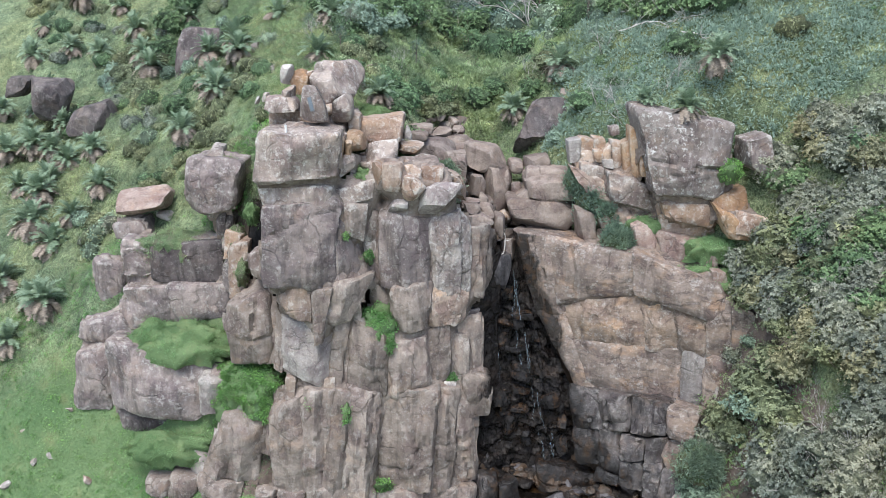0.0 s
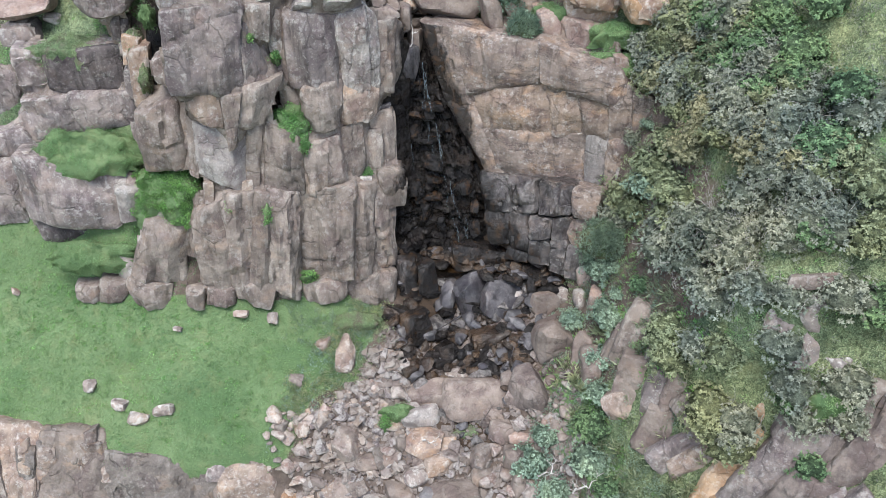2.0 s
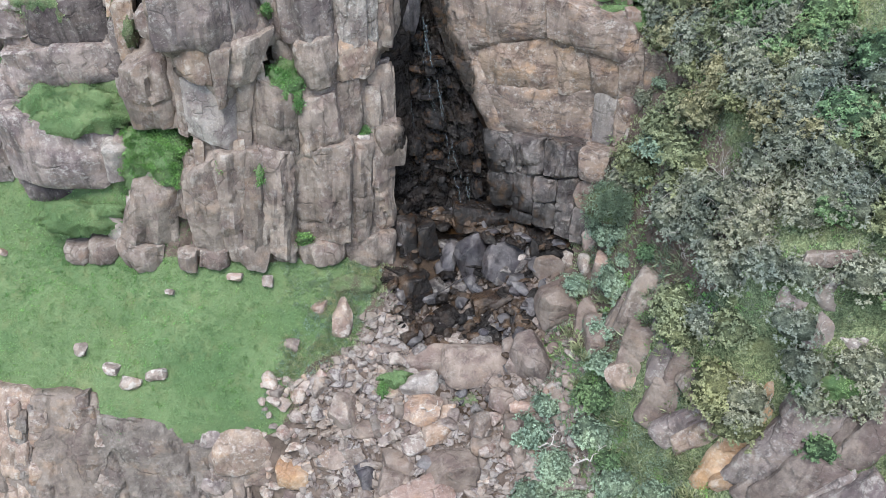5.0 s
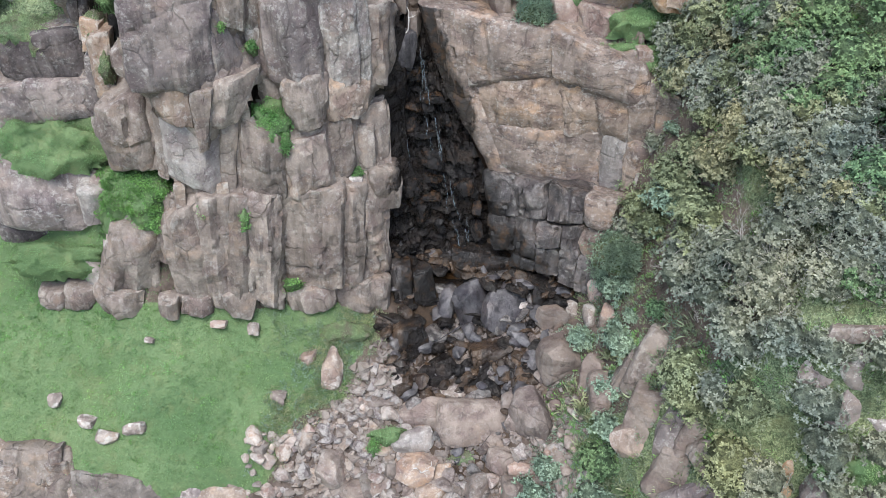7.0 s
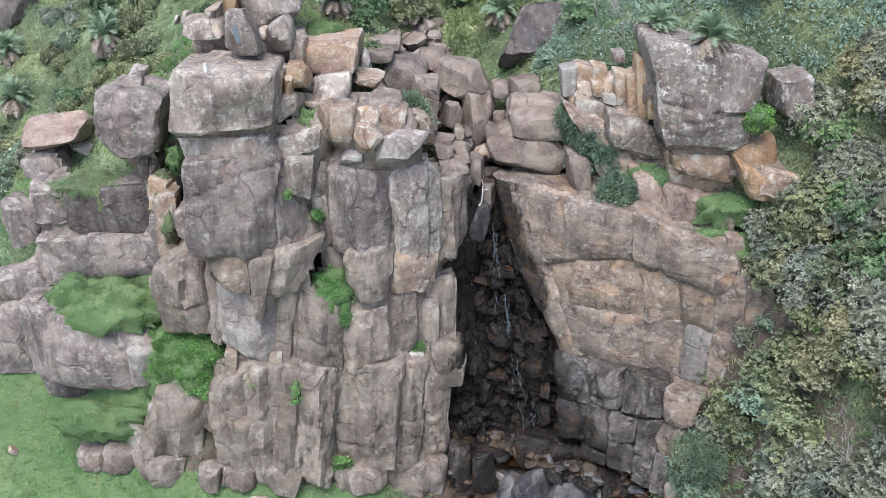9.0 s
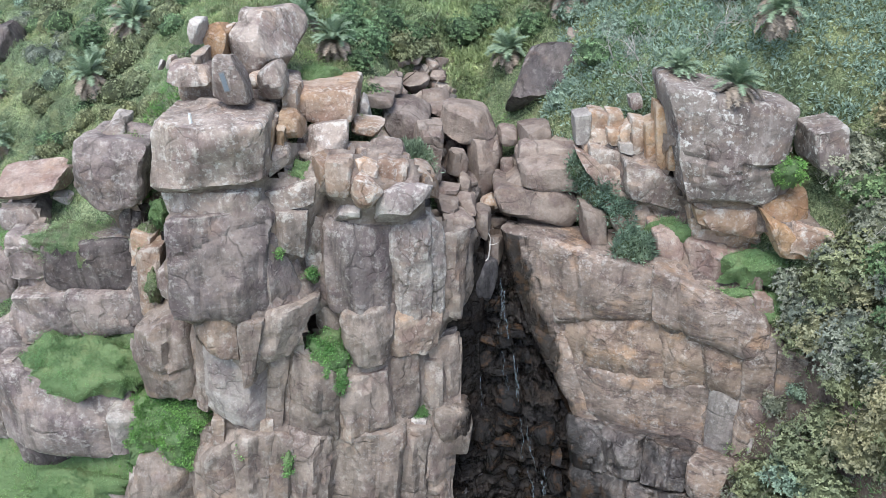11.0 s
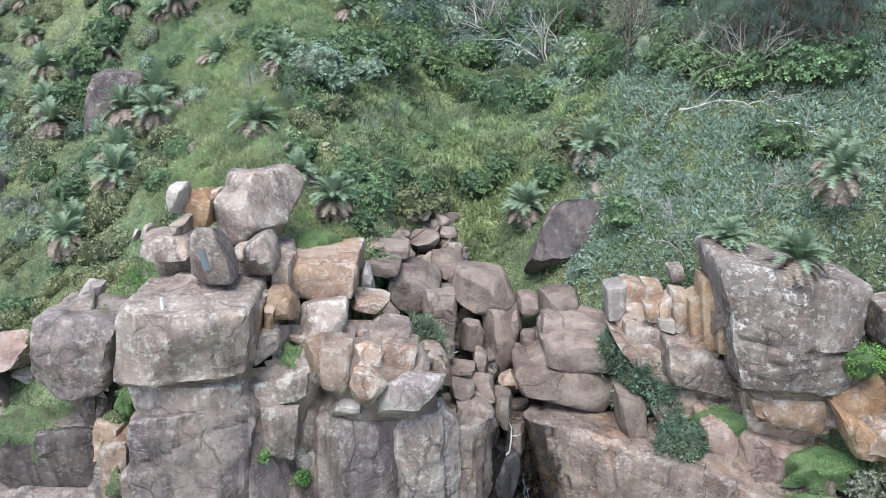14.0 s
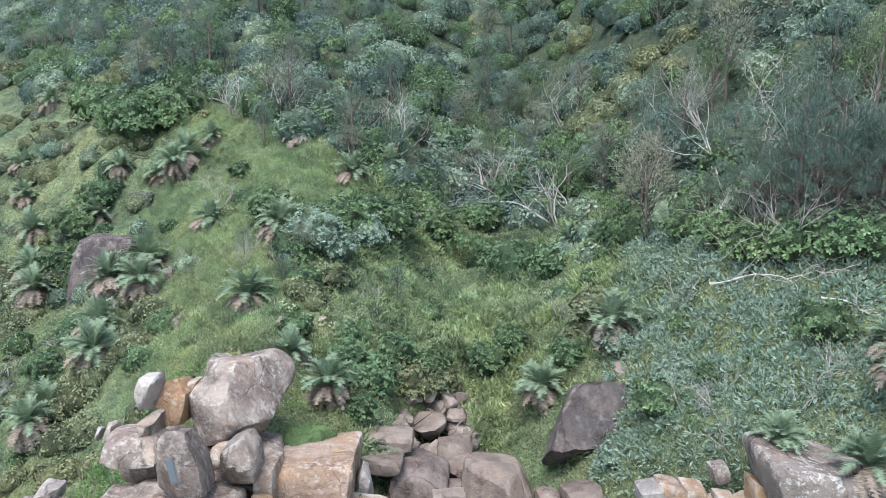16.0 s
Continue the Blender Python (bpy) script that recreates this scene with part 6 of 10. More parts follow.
stone(stream, "rock_block", "stream", (1.83, 39.40, -1.85), (1.07, 1.20, 0.70), 0, 6, 5, 0, (-1.01, 1.04, 0.99, 0.95, 1.01, -0.80, -0.99, -1.21))
stone(stream, "rock_block", "stream", (2.70, 40.00, -2.19), (0.70, 1.40, 0.92), 0, 6, 4, 0, (-1.03, 1.28, 1.08, 0.71, 0.93, -1.35, -0.97, -0.67))
stone(stream, "rock_block", "stream", (1.21, 38.80, -2.08), (0.26, 0.60, 0.46), 0, 6, 4, 0, (-1.23, 0.99, 0.99, 1.00, 1.01, -0.90, -0.77, -1.10))
stone(stream, "rock_block", "stream", (3.37, 44.00, -0.97), (0.47, 1.00, 0.75), 0, 6, 3, 0, (-1.23, 0.87, 0.80, 1.12, 1.20, -1.00, -0.77, -1.01))
stone(stream, "rock_block", "stream", (0.81, 41.60, -0.96), (0.58, 1.20, 0.62), 0, 6, 4, 0, (-1.07, 1.06, 1.07, 0.93, 0.93, -1.07, -0.93, -0.94))
stone(stream, "rock_block", "stream", (3.17, 45.20, -0.81), (0.69, 1.00, 0.64), 0, 6, 3, 0, (-1.12, 1.06, 1.04, 0.93, 0.97, -1.00, -0.88, -1.01))
stone(stream, "boulder", "darkrock", (5.84, 46.60, 1.92), (2.55, 2.20, 2.25), 0, 35, 9, 0, (-0.54, 1.10, 0.71, 0.92, 1.29, -0.76, -1.46, -1.22))
stone(stream, "boulder", "stream", (7.11, 48.20, 2.71), (0.95, 1.60, 0.79), 0, 6, 4, 0, (-1.11, 1.10, 0.94, 0.89, 1.06, -0.88, -0.89, -1.13))

# wall
stone(wall, "rock_block", "wallrock", (4.78, 39.60, -4.53), (1.62, 2.20, 3.69), -23.7, 5, 18, 2, (-1.90, 1.00, 0.27, 0.95, 1.76, -0.90, -0.07, -1.15))
stone(wall, "rock_block", "wallrock", (7.26, 38.50, -4.04), (4.14, 2.40, 2.47), -23.7, 5, 20, 2, (-1.27, 1.05, 0.91, 0.91, 1.06, -0.58, -0.75, -1.47))
stone(wall, "rock_block", "walltan", (7.86, 38.06, -6.37), (3.62, 2.40, 2.25), -23.7, 5, 20, 3, (-1.29, 0.49, 0.81, 1.47, 1.17, -0.89, -0.73, -1.15))
stone(wall, "rock_block", "wallrock", (5.71, 38.95, -7.17), (1.20, 2.20, 1.97), -23.7, 5, 18, 2, (-1.87, 0.59, 0.12, 1.38, 1.88, -1.01, -0.12, -1.02))
stone(wall, "rock_block", "wallrock", (10.91, 36.66, -4.16), (4.00, 2.20, 1.83), -23.7, 5, 18, 1, (-1.08, 1.52, 0.78, 0.46, 1.21, -1.50, -0.93, -0.52))
stone(wall, "rock_block", "walltan", (10.29, 36.98, -6.13), (1.75, 2.00, 2.38), -23.7, 5, 16, 0, (-1.37, 1.16, 0.60, 0.80, 1.40, -1.01, -0.63, -1.02))
stone(wall, "rock_block", "walltan", (11.60, 36.30, -6.26), (1.39, 2.00, 1.91), -23.7, 5, 18, 0, (-1.49, 1.23, 1.11, 0.75, 0.89, -1.12, -0.51, -0.91))
stone(wall, "rock_block", "wallrock", (9.22, 37.20, -8.60), (4.84, 2.40, 2.45), -23.7, 5, 20, 3, (-1.23, 0.84, 0.92, 1.13, 1.05, -1.01, -0.80, -1.03))
stone(wall, "rock_block", "wallrock", (6.59, 38.36, -8.88), (1.05, 2.40, 2.07), -23.7, 5, 18, 1, (-2.20, 0.76, 0.02, 1.21, 1.99, -1.00, 0.21, -1.02))
stone(wall, "rock_block", "paler", (11.89, 35.97, -8.53), (1.23, 2.00, 2.82), -23.7, 5, 18, 0, (-1.22, 0.95, 1.10, 1.00, 0.89, -1.13, -0.79, -0.91))
stone(wall, "rock_block", "wallrock", (12.71, 35.81, -5.69), (1.16, 2.00, 2.69), -23.7, 5, 10, 0, (-1.19, 1.09, 0.75, 0.86, 1.25, -0.95, -0.80, -1.09))
stone(wall, "rock_block", "wallrock", (13.49, 35.14, -5.90), (1.06, 2.00, 2.75), -23.7, 5, 9, 0, (-1.27, 1.09, 0.83, 0.87, 1.18, -1.13, -0.73, -0.92))
stone(wall, "rock_block", "wallrock", (12.95, 35.26, -8.37), (1.64, 2.00, 2.41), -23.7, 5, 9, 0, (-1.04, 1.15, 1.42, 0.81, 0.57, -0.75, -0.98, -1.29))
stone(wall, "rock_block", "wetgrey", (6.95, 37.21, -10.78), (1.49, 1.60, 1.89), -37, 15, 9, 3, (-1.47, 0.89, 0.62, 1.09, 1.37, -0.73, -0.54, -1.29))
stone(wall, "rock_block", "wetgrey", (8.18, 36.29, -10.42), (1.43, 1.40, 1.69), -37, 15, 9, 3, (-1.42, 0.87, 0.79, 1.12, 1.20, -0.80, -0.59, -1.22))
stone(wall, "rock_block", "wetgrey", (9.63, 35.38, -10.17), (1.84, 1.60, 1.54), -37, 15, 9, 3, (-1.26, 0.82, 0.92, 1.16, 1.06, -0.75, -0.76, -1.27))
stone(wall, "rock_block", "wallrock", (10.86, 34.43, -9.92), (1.23, 1.60, 1.45), -37, 15, 9, 0, (-1.21, 0.99, 1.07, 1.00, 0.92, -0.89, -0.80, -1.13))
stone(wall, "rock_block", "wetgrey", (7.05, 36.56, -12.50), (1.17, 1.40, 1.64), -37, 15, 9, 2, (-1.52, 0.74, 0.65, 1.24, 1.34, -0.86, -0.49, -1.15))
stone(wall, "rock_block", "wetgrey", (8.04, 36.00, -12.40), (1.12, 1.40, 1.84), -37, 15, 8, 2, (-1.31, 0.86, 0.73, 1.13, 1.27, -1.04, -0.70, -0.98))
stone(wall, "rock_block", "wetgrey", (8.99, 35.27, -11.79), (1.22, 1.40, 1.22), -37, 15, 8, 2, (-1.19, 0.88, 0.93, 1.11, 1.05, -0.68, -0.82, -1.33))
stone(wall, "rock_block", "wetgrey", (8.96, 34.99, -13.14), (1.24, 1.40, 1.32), -37, 15, 8, 2, (-1.11, 0.76, 0.87, 1.22, 1.12, -0.99, -0.90, -1.03))
stone(wall, "rock_block", "wetgrey", (9.93, 34.78, -11.58), (0.91, 1.40, 1.17), -37, 15, 8, 2, (-1.16, 0.73, 0.93, 1.25, 1.06, -0.81, -0.85, -1.20))
stone(wall, "rock_block", "wetgrey", (9.80, 34.30, -13.00), (0.87, 1.30, 1.66), -37, 15, 8, 2, (-1.20, 0.87, 0.66, 1.11, 1.33, -0.99, -0.80, -1.02))
stone(wall, "rock_block", "wallrock", (10.64, 34.20, -11.55), (1.14, 1.40, 1.39), -37, 15, 8, 2, (-1.13, 0.71, 0.93, 1.28, 1.06, -1.11, -0.88, -0.90))
stone(wall, "rock_block", "wetgrey", (10.53, 33.74, -13.04), (0.90, 1.30, 1.60), -37, 15, 8, 2, (-1.30, 1.01, 0.83, 0.98, 1.16, -0.97, -0.71, -1.04))
stone(wall, "rock_block", "wetgrey", (7.94, 35.60, -13.66), (1.22, 1.20, 0.63), -37, 15, 8, 0, (-0.99, 1.09, 1.02, 0.90, 0.97, -0.91, -1.02, -1.10))
stone(wall, "rock_block", "red", (11.41, 33.00, -13.63), (1.32, 1.40, 1.12), 0, 6, 6, 0, (-1.06, 0.85, 0.97, 1.13, 1.03, -1.22, -0.93, -0.80))
stone(wall, "rock_block", "tanlow", (9.36, 40.00, -2.08), (3.89, 1.60, 3.43), 0, 6, 8, 3, (-1.53, 1.52, 0.90, 0.43, 1.13, -1.43, -0.43, -0.63))
stone(wall, "rock_block", "tan", (13.24, 38.90, -2.12), (5.06, 1.60, 4.13), 0, 6, 8, 5, (-1.16, 0.86, 0.75, 1.08, 1.26, -1.24, -0.82, -0.82))
stone(wall, "rock_block", "tanlow", (8.59, 41.00, 0.00), (3.75, 1.40, 2.24), 0, 6, 8, 3, (-1.15, 1.25, 0.88, 0.72, 1.13, -1.20, -0.84, -0.83))
stone(wall, "rock_block", "lichen", (11.13, 38.20, 1.85), (3.43, 3.00, 3.42), 0, 6, 14, 3, (-1.29, 1.18, 1.10, 0.77, 0.91, -1.05, -0.70, -1.00))
stone(wall, "rock_block", "lichen", (14.24, 37.60, 1.98), (1.13, 2.00, 1.59), 0, 6, 5, 0, (-1.17, 0.82, 0.62, 1.15, 1.39, -1.41, -0.82, -0.61))
stone(wall, "rock_block", "pale", (9.04, 38.80, 3.47), (0.32, 1.00, 0.72), 0, 6, 5, 0, (-1.36, 0.89, 0.79, 1.10, 1.21, -1.13, -0.64, -0.88))
stone(wall, "rock_block", "pale", (6.45, 41.20, 1.27), (0.58, 1.20, 1.05), 0, 6, 4, 0, (-1.20, 0.87, 1.05, 1.11, 0.95, -0.92, -0.80, -1.09))
stone(wall, "rock_block", "tan", (7.04, 41.30, 1.47), (0.66, 1.20, 0.80), 0, 6, 6, 0, (-1.10, 1.09, 0.95, 0.90, 1.05, -1.05, -0.90, -0.96))
stone(wall, "rock_block", "tan", (7.63, 41.20, 1.62), (0.63, 1.00, 0.65), 0, 6, 6, 0, (-1.10, 1.17, 1.03, 0.82, 0.97, -1.06, -0.90, -0.95))
stone(wall, "rock_block", "tan", (7.53, 40.90, 1.13), (0.40, 1.00, 0.54), 0, 6, 6, 0, (-1.22, 1.07, 0.97, 0.93, 1.03, -1.08, -0.78, -0.93))
stone(wall, "rock_block", "tan", (8.01, 40.80, 1.24), (0.49, 1.00, 0.70), 0, 6, 5, 0, (-1.12, 0.52, 0.82, 1.47, 1.17, -0.88, -0.89, -1.13))
stone(wall, "rock_block", "tan", (8.43, 40.60, 1.26), (0.45, 1.00, 1.16), 0, 6, 5, 0, (-1.37, 1.06, 0.90, 0.93, 1.10, -0.97, -0.63, -1.05))
stone(wall, "rock_block", "pale", (8.03, 40.60, 0.80), (0.55, 1.00, 0.41), 0, 6, 5, 0, (-1.14, 0.99, 0.99, 1.01, 1.02, -1.19, -0.86, -0.81))
stone(wall, "rock_block", "orange", (8.83, 40.20, 1.14), (0.44, 1.00, 1.56), 0, 6, 9, 0, (-1.46, 0.86, 0.66, 1.12, 1.34, -0.96, -0.54, -1.07))
stone(wall, "rock_block", "orange", (9.11, 39.90, 1.54), (0.47, 1.00, 2.23), 0, 6, 9, 0, (-1.54, 1.07, 0.28, 0.90, 1.74, -1.07, -0.43, -0.96))
stone(wall, "rock_block", "orange", (9.50, 39.30, 1.16), (0.55, 1.00, 1.21), 0, 6, 9, 0, (-1.34, 1.08, 0.72, 0.90, 1.28, -1.07, -0.66, -0.95))
stone(wall, "rock_block", "grey", (8.40, 41.60, 2.20), (0.42, 0.70, 0.43), 0, 6, 4, 0, (-1.29, 0.89, 0.90, 1.10, 1.10, -0.80, -0.71, -1.20))
stone(wall, "rock_block", "grey", (7.50, 40.60, 0.22), (1.39, 1.60, 0.95), 0, 6, 7, 0, (-1.11, 1.24, 0.96, 0.74, 1.04, -1.31, -0.89, -0.70))
stone(wall, "rock_block", "grey", (9.33, 39.60, -0.45), (2.57, 1.80, 1.34), 0, 6, 8, 0, (-1.08, 1.61, 1.06, 0.36, 0.95, -1.60, -0.91, -0.42))
stone(wall, "rock_block", "orange", (10.55, 38.40, -0.88), (0.55, 0.80, 0.57), 0, 6, 5, 0, (-1.27, 1.24, 0.99, 0.75, 1.02, -1.29, -0.72, -0.72))
stone(wall, "rock_block", "tan", (11.58, 38.20, -0.96), (1.94, 1.40, 1.05), 0, 6, 7, 0, (-1.25, 0.90, 0.99, 1.09, 1.01, -1.27, -0.74, -0.74))
stone(wall, "rock_block", "orange", (13.32, 37.80, -0.59), (1.36, 1.60, 1.52), 0, 6, 7, 0, (-1.26, 0.59, 0.82, 1.39, 1.18, -1.00, -0.74, -1.02))
stone(wall, "rock_block", "orange", (13.51, 37.20, -1.21), (1.53, 1.40, 1.31), 0, 6, 6, 0, (-1.51, 1.59, 0.04, 0.39, 1.98, -1.16, -0.47, -0.87))
stone(wall, "rock_block", "tan", (14.08, 37.00, -1.16), (1.56, 1.40, 1.07), 0, 6, 7, 0, (-0.90, 1.35, 0.92, 0.63, 1.08, -1.28, -1.10, -0.73))
stone(wall, "rock_block", "red", (10.03, 38.80, -2.46), (1.84, 1.80, 1.49), 0, 6, 8, 0, (-1.15, 1.29, 1.23, 0.69, 0.78, -1.39, -0.84, -0.63))
stone(wall, "rock_block", "red", (11.31, 38.00, -2.84), (1.66, 1.80, 1.59), 0, 6, 5, 0, (-1.30, 1.08, 0.98, 0.89, 1.03, -1.31, -0.69, -0.71))
stone(wall, "rock_block", "red", (12.36, 37.40, -2.92), (0.79, 1.00, 0.76), 0, 6, 4, 0, (-1.10, 0.98, 0.89, 1.01, 1.11, -0.99, -0.90, -1.02))
stone(wall, "rock_block", "red", (12.75, 36.60, -3.67), (0.59, 0.90, 0.78), 0, 6, 4, 0, (-1.28, 1.10, 0.90, 0.89, 1.11, -1.11, -0.72, -0.90))
stone(wall, "rock_block", "wallrock", (13.47, 35.40, -5.68), (1.42, 1.80, 2.19), -30, 6, 6, 0, (-1.39, 0.77, 0.74, 1.20, 1.24, -0.85, -0.63, -1.18))
stone(wall, "rock_block", "wallrock", (12.36, 35.80, -8.36), (1.78, 1.60, 2.33), -25, 6, 6, 0, (-1.27, 0.63, 0.71, 1.33, 1.26, -0.70, -0.75, -1.34))
stone(wall, "rock_block", "wallrock", (13.39, 35.00, -7.26), (0.82, 1.50, 1.23), -30, 6, 5, 0, (-1.30, 0.48, 0.83, 1.50, 1.16, -0.71, -0.71, -1.31))
stone(wall, "rock_block", "wallrock", (13.95, 34.40, -6.72), (0.75, 1.40, 1.45), -30, 6, 5, 0, (-1.15, 0.96, 0.75, 1.02, 1.24, -1.24, -0.85, -0.78))
stone(wall, "rock_block", "paler", (12.85, 34.70, -9.40), (0.85, 1.40, 2.10), -30, 8, 6, 0, (-1.20, 1.05, 0.80, 0.80, 1.15, -0.85, -0.80, -1.15))
stone(wall, "rock_block", "wallrock", (12.35, 34.60, -10.40), (0.90, 1.40, 1.90), -30, 8, 6, 0, (-1.10, 0.85, 0.95, 1.20, 1.00, -0.95, -0.90, -1.05))
stone(wall, "rock_block", "wallrock", (11.90, 34.15, -11.60), (0.95, 1.40, 1.70), -30, 8, 6, 0, (-1.05, 1.10, 0.90, 0.85, 1.10, -1.00, -1.00, -0.95))
stone(wall, "rock_block", "paler", (13.30, 34.30, -8.40), (0.70, 1.30, 1.70), -30, 8, 6, 0, (-1.25, 0.90, 0.75, 1.10, 1.10, -0.80, -0.75, -1.20))
stone(wall, "boulder", "paler", (14.27, 33.57, -3.67), (0.88, 1.00, 0.60), 0, 6, 4, 0, (-1.22, 0.99, 1.04, 1.00, 0.96, -0.91, -0.78, -1.10))

# foot
stone(foot, "rock_block", "slate", (2.53, 37.70, -14.04), (1.09, 1.00, 1.93), 0, 6, 6, 0, (-0.68, 1.09, 1.04, 0.89, 0.96, -1.17, -1.32, -0.86))
stone(foot, "rock_block", "wetbrown", (8.25, 35.40, -15.34), (1.86, 1.60, 0.94), 0, 6, 6, 0, (-0.96, 1.36, 1.04, 0.63, 0.97, -1.16, -1.04, -0.86))
stone(foot, "rock_block", "wetgrey", (9.04, 34.30, -15.62), (1.16, 1.50, 2.37), 0, 6, 6, 0, (-1.15, 1.14, 1.32, 0.82, 0.68, -1.35, -0.85, -0.68))
stone(foot, "rock_block", "wetgrey", (2.19, 36.00, -15.43), (1.16, 1.30, 2.09), 0, 6, 5, 0, (-0.93, 0.99, 1.05, 0.98, 0.95, -1.09, -1.07, -0.94))
stone(foot, "rock_block", "wetgrey", (3.30, 35.80, -15.49), (1.08, 1.30, 2.03), 0, 6, 5, 0, (-1.06, 0.96, 0.97, 1.01, 1.03, -1.13, -0.94, -0.90))
stone(foot, "rock_block", "wetbrown", (6.60, 36.40, -14.58), (3.49, 2.00, 1.40), 0, 6, 7, 0, (-0.99, 1.41, 0.51, 0.57, 1.51, -1.09, -0.99, -0.94))
stone(foot, "rock_block", "grey", (10.16, 33.00, -15.01), (0.71, 1.00, 1.06), 0, 6, 4, 0, (-1.19, 1.17, 0.95, 0.81, 1.05, -1.12, -0.80, -0.89))
stone(foot, "rock_block", "grey", (10.80, 32.00, -14.40), (0.80, 1.00, 0.94), 0, 6, 4, 0, (-1.24, 1.14, 1.01, 0.85, 0.99, -1.14, -0.76, -0.87))
stone(foot, "rock_block", "red", (11.24, 31.00, -13.72), (0.86, 1.20, 1.34), 0, 6, 4, 0, (-1.16, 1.18, 0.89, 0.79, 1.12, -1.16, -0.84, -0.86))
stone(foot, "rock_block", "wetbrown", (2.40, 33.60, -17.04), (1.64, 1.40, 1.78), 0, 6, 5, 0, (-0.79, 0.87, 1.18, 1.11, 0.81, -0.89, -1.21, -1.14))
stone(foot, "rock_block", "wetbrown", (7.04, 32.30, -17.45), (2.97, 1.60, 2.19), 0, 6, 6, 0, (-1.10, 0.63, 1.04, 1.34, 0.96, -0.96, -0.90, -1.07))
stone(foot, "rock_block", "lowgrey", (-10.59, 27.90, -22.79), (6.19, 1.60, 6.19), 0, 24, 7, 6, (-0.86, 1.14, 1.04, 0.82, 0.97, -1.14, -1.13, -0.90))
stone(foot, "rock_block", "tanlow", (-18.03, 28.60, -21.59), (3.55, 1.60, 6.98), 0, 30, 3.2, 4, (-0.70, 1.05, 1.30, 0.92, 0.70, -1.07, -1.30, -0.96))
stone(foot, "rock_block", "rubble", (-14.92, 28.30, -21.89), (3.23, 1.60, 6.84), 0, 28, 3.2, 4, (-0.72, 1.06, 1.29, 0.90, 0.71, -1.07, -1.28, -0.97))
stone(foot, "rock_block", "tanlow", (-6.55, 28.00, -21.16), (2.39, 1.40, 2.10), 0, 26, 4, 0, (-0.94, 1.11, 1.20, 0.88, 0.81, -0.96, -1.06, -1.05))
stone(foot, "boulder", "grey", (-13.97, 31.88, -16.95), (0.65, 0.70, 0.65), 0, 38, 5, 0, (-1.01, 0.91, 1.00, 1.09, 1.00, -0.99, -0.99, -1.01))
stone(foot, "boulder", "grey", (-12.47, 30.92, -17.59), (0.71, 0.60, 0.51), 0, 38, 5, 0, (-1.09, 1.31, 1.12, 0.69, 0.88, -1.29, -0.91, -0.71))
stone(foot, "boulder", "grey", (-11.63, 30.35, -17.98), (0.96, 0.70, 0.62), 0, 38, 5, 0, (-1.05, 1.20, 1.09, 0.80, 0.91, -1.02, -0.95, -0.98))
stone(foot, "boulder", "grey", (-10.43, 30.51, -17.71), (1.03, 0.70, 0.57), 0, 38, 5, 0, (-1.06, 0.86, 0.99, 1.14, 1.01, -0.86, -0.94, -1.15))
stone(foot, "boulder", "grey", (-4.83, 33.82, -15.18), (0.55, 0.50, 0.63), 0, 38, 4, 0, (-1.02, 0.97, 1.07, 1.03, 0.93, -0.97, -0.98, -1.03))
stone(foot, "boulder", "grey", (-9.58, 33.40, -15.17), (0.45, 0.50, 0.31), 0, 38, 5, 0, (-1.06, 1.10, 1.16, 0.90, 0.84, -1.08, -0.94, -0.92))
stone(foot, "boulder", "red", (-6.42, 33.87, -14.81), (0.67, 0.60, 0.44), 0, 38, 5, 0, (-1.04, 0.98, 1.12, 1.02, 0.88, -1.09, -0.96, -0.91))
stone(foot, "boulder", "grey", (-3.99, 31.39, -17.10), (1.09, 0.90, 0.91), 0, 38, 4, 0, (-1.04, 1.14, 1.10, 0.86, 0.90, -1.19, -0.96, -0.81))
stone(foot, "boulder", "red", (-2.45, 32.86, -16.29), (0.74, 1.00, 0.84), 0, 38, 4, 0, (-1.08, 0.75, 1.37, 1.25, 0.64, -1.11, -0.91, -0.89))
stone(foot, "rock_block", "tanlow", (-1.31, 32.45, -16.78), (0.93, 1.40, 1.71), 0, 38, 4, 0, (-0.50, 1.09, 1.17, 0.91, 0.84, -1.14, -1.50, -0.86))


def fallen(kind, x, y, z, wide, tall):
    """A boulder come to rest on the slope at the given place."""
    turn = 37 * (STONES[0] % 9) - 150
    rnd = random.Random(STONES[0])
    c = [v + rnd.uniform(-0.2, 0.2) for v in (-1, 1, 1, 1, 1, -1, -1, -1)]
    deep, high = 0.9 * tall, 0.82 * tall
    if kind in ("slate", "wet"):
        stone(foot, "boulder", kind, (x, y - 0.15, z + 0.3 * tall), (0.92 * wide, 1.3, 0.84 * tall), rnd.uniform(-25, 25), rnd.uniform(14, 32), 3.4, 0, tuple(1.1 * v for v in c), rnd.uniform(-14, 14))
    else:
        stone(foot, "boulder", kind, (x, y + 0.25 * deep - deep / 2, z + 0.3 * high), (wide, deep, high), 20 * (turn % 3 - 1), 12, 6 if kind == "orange" else rnd.choice((3.8, 4.4, 5)), 0, tuple(c))


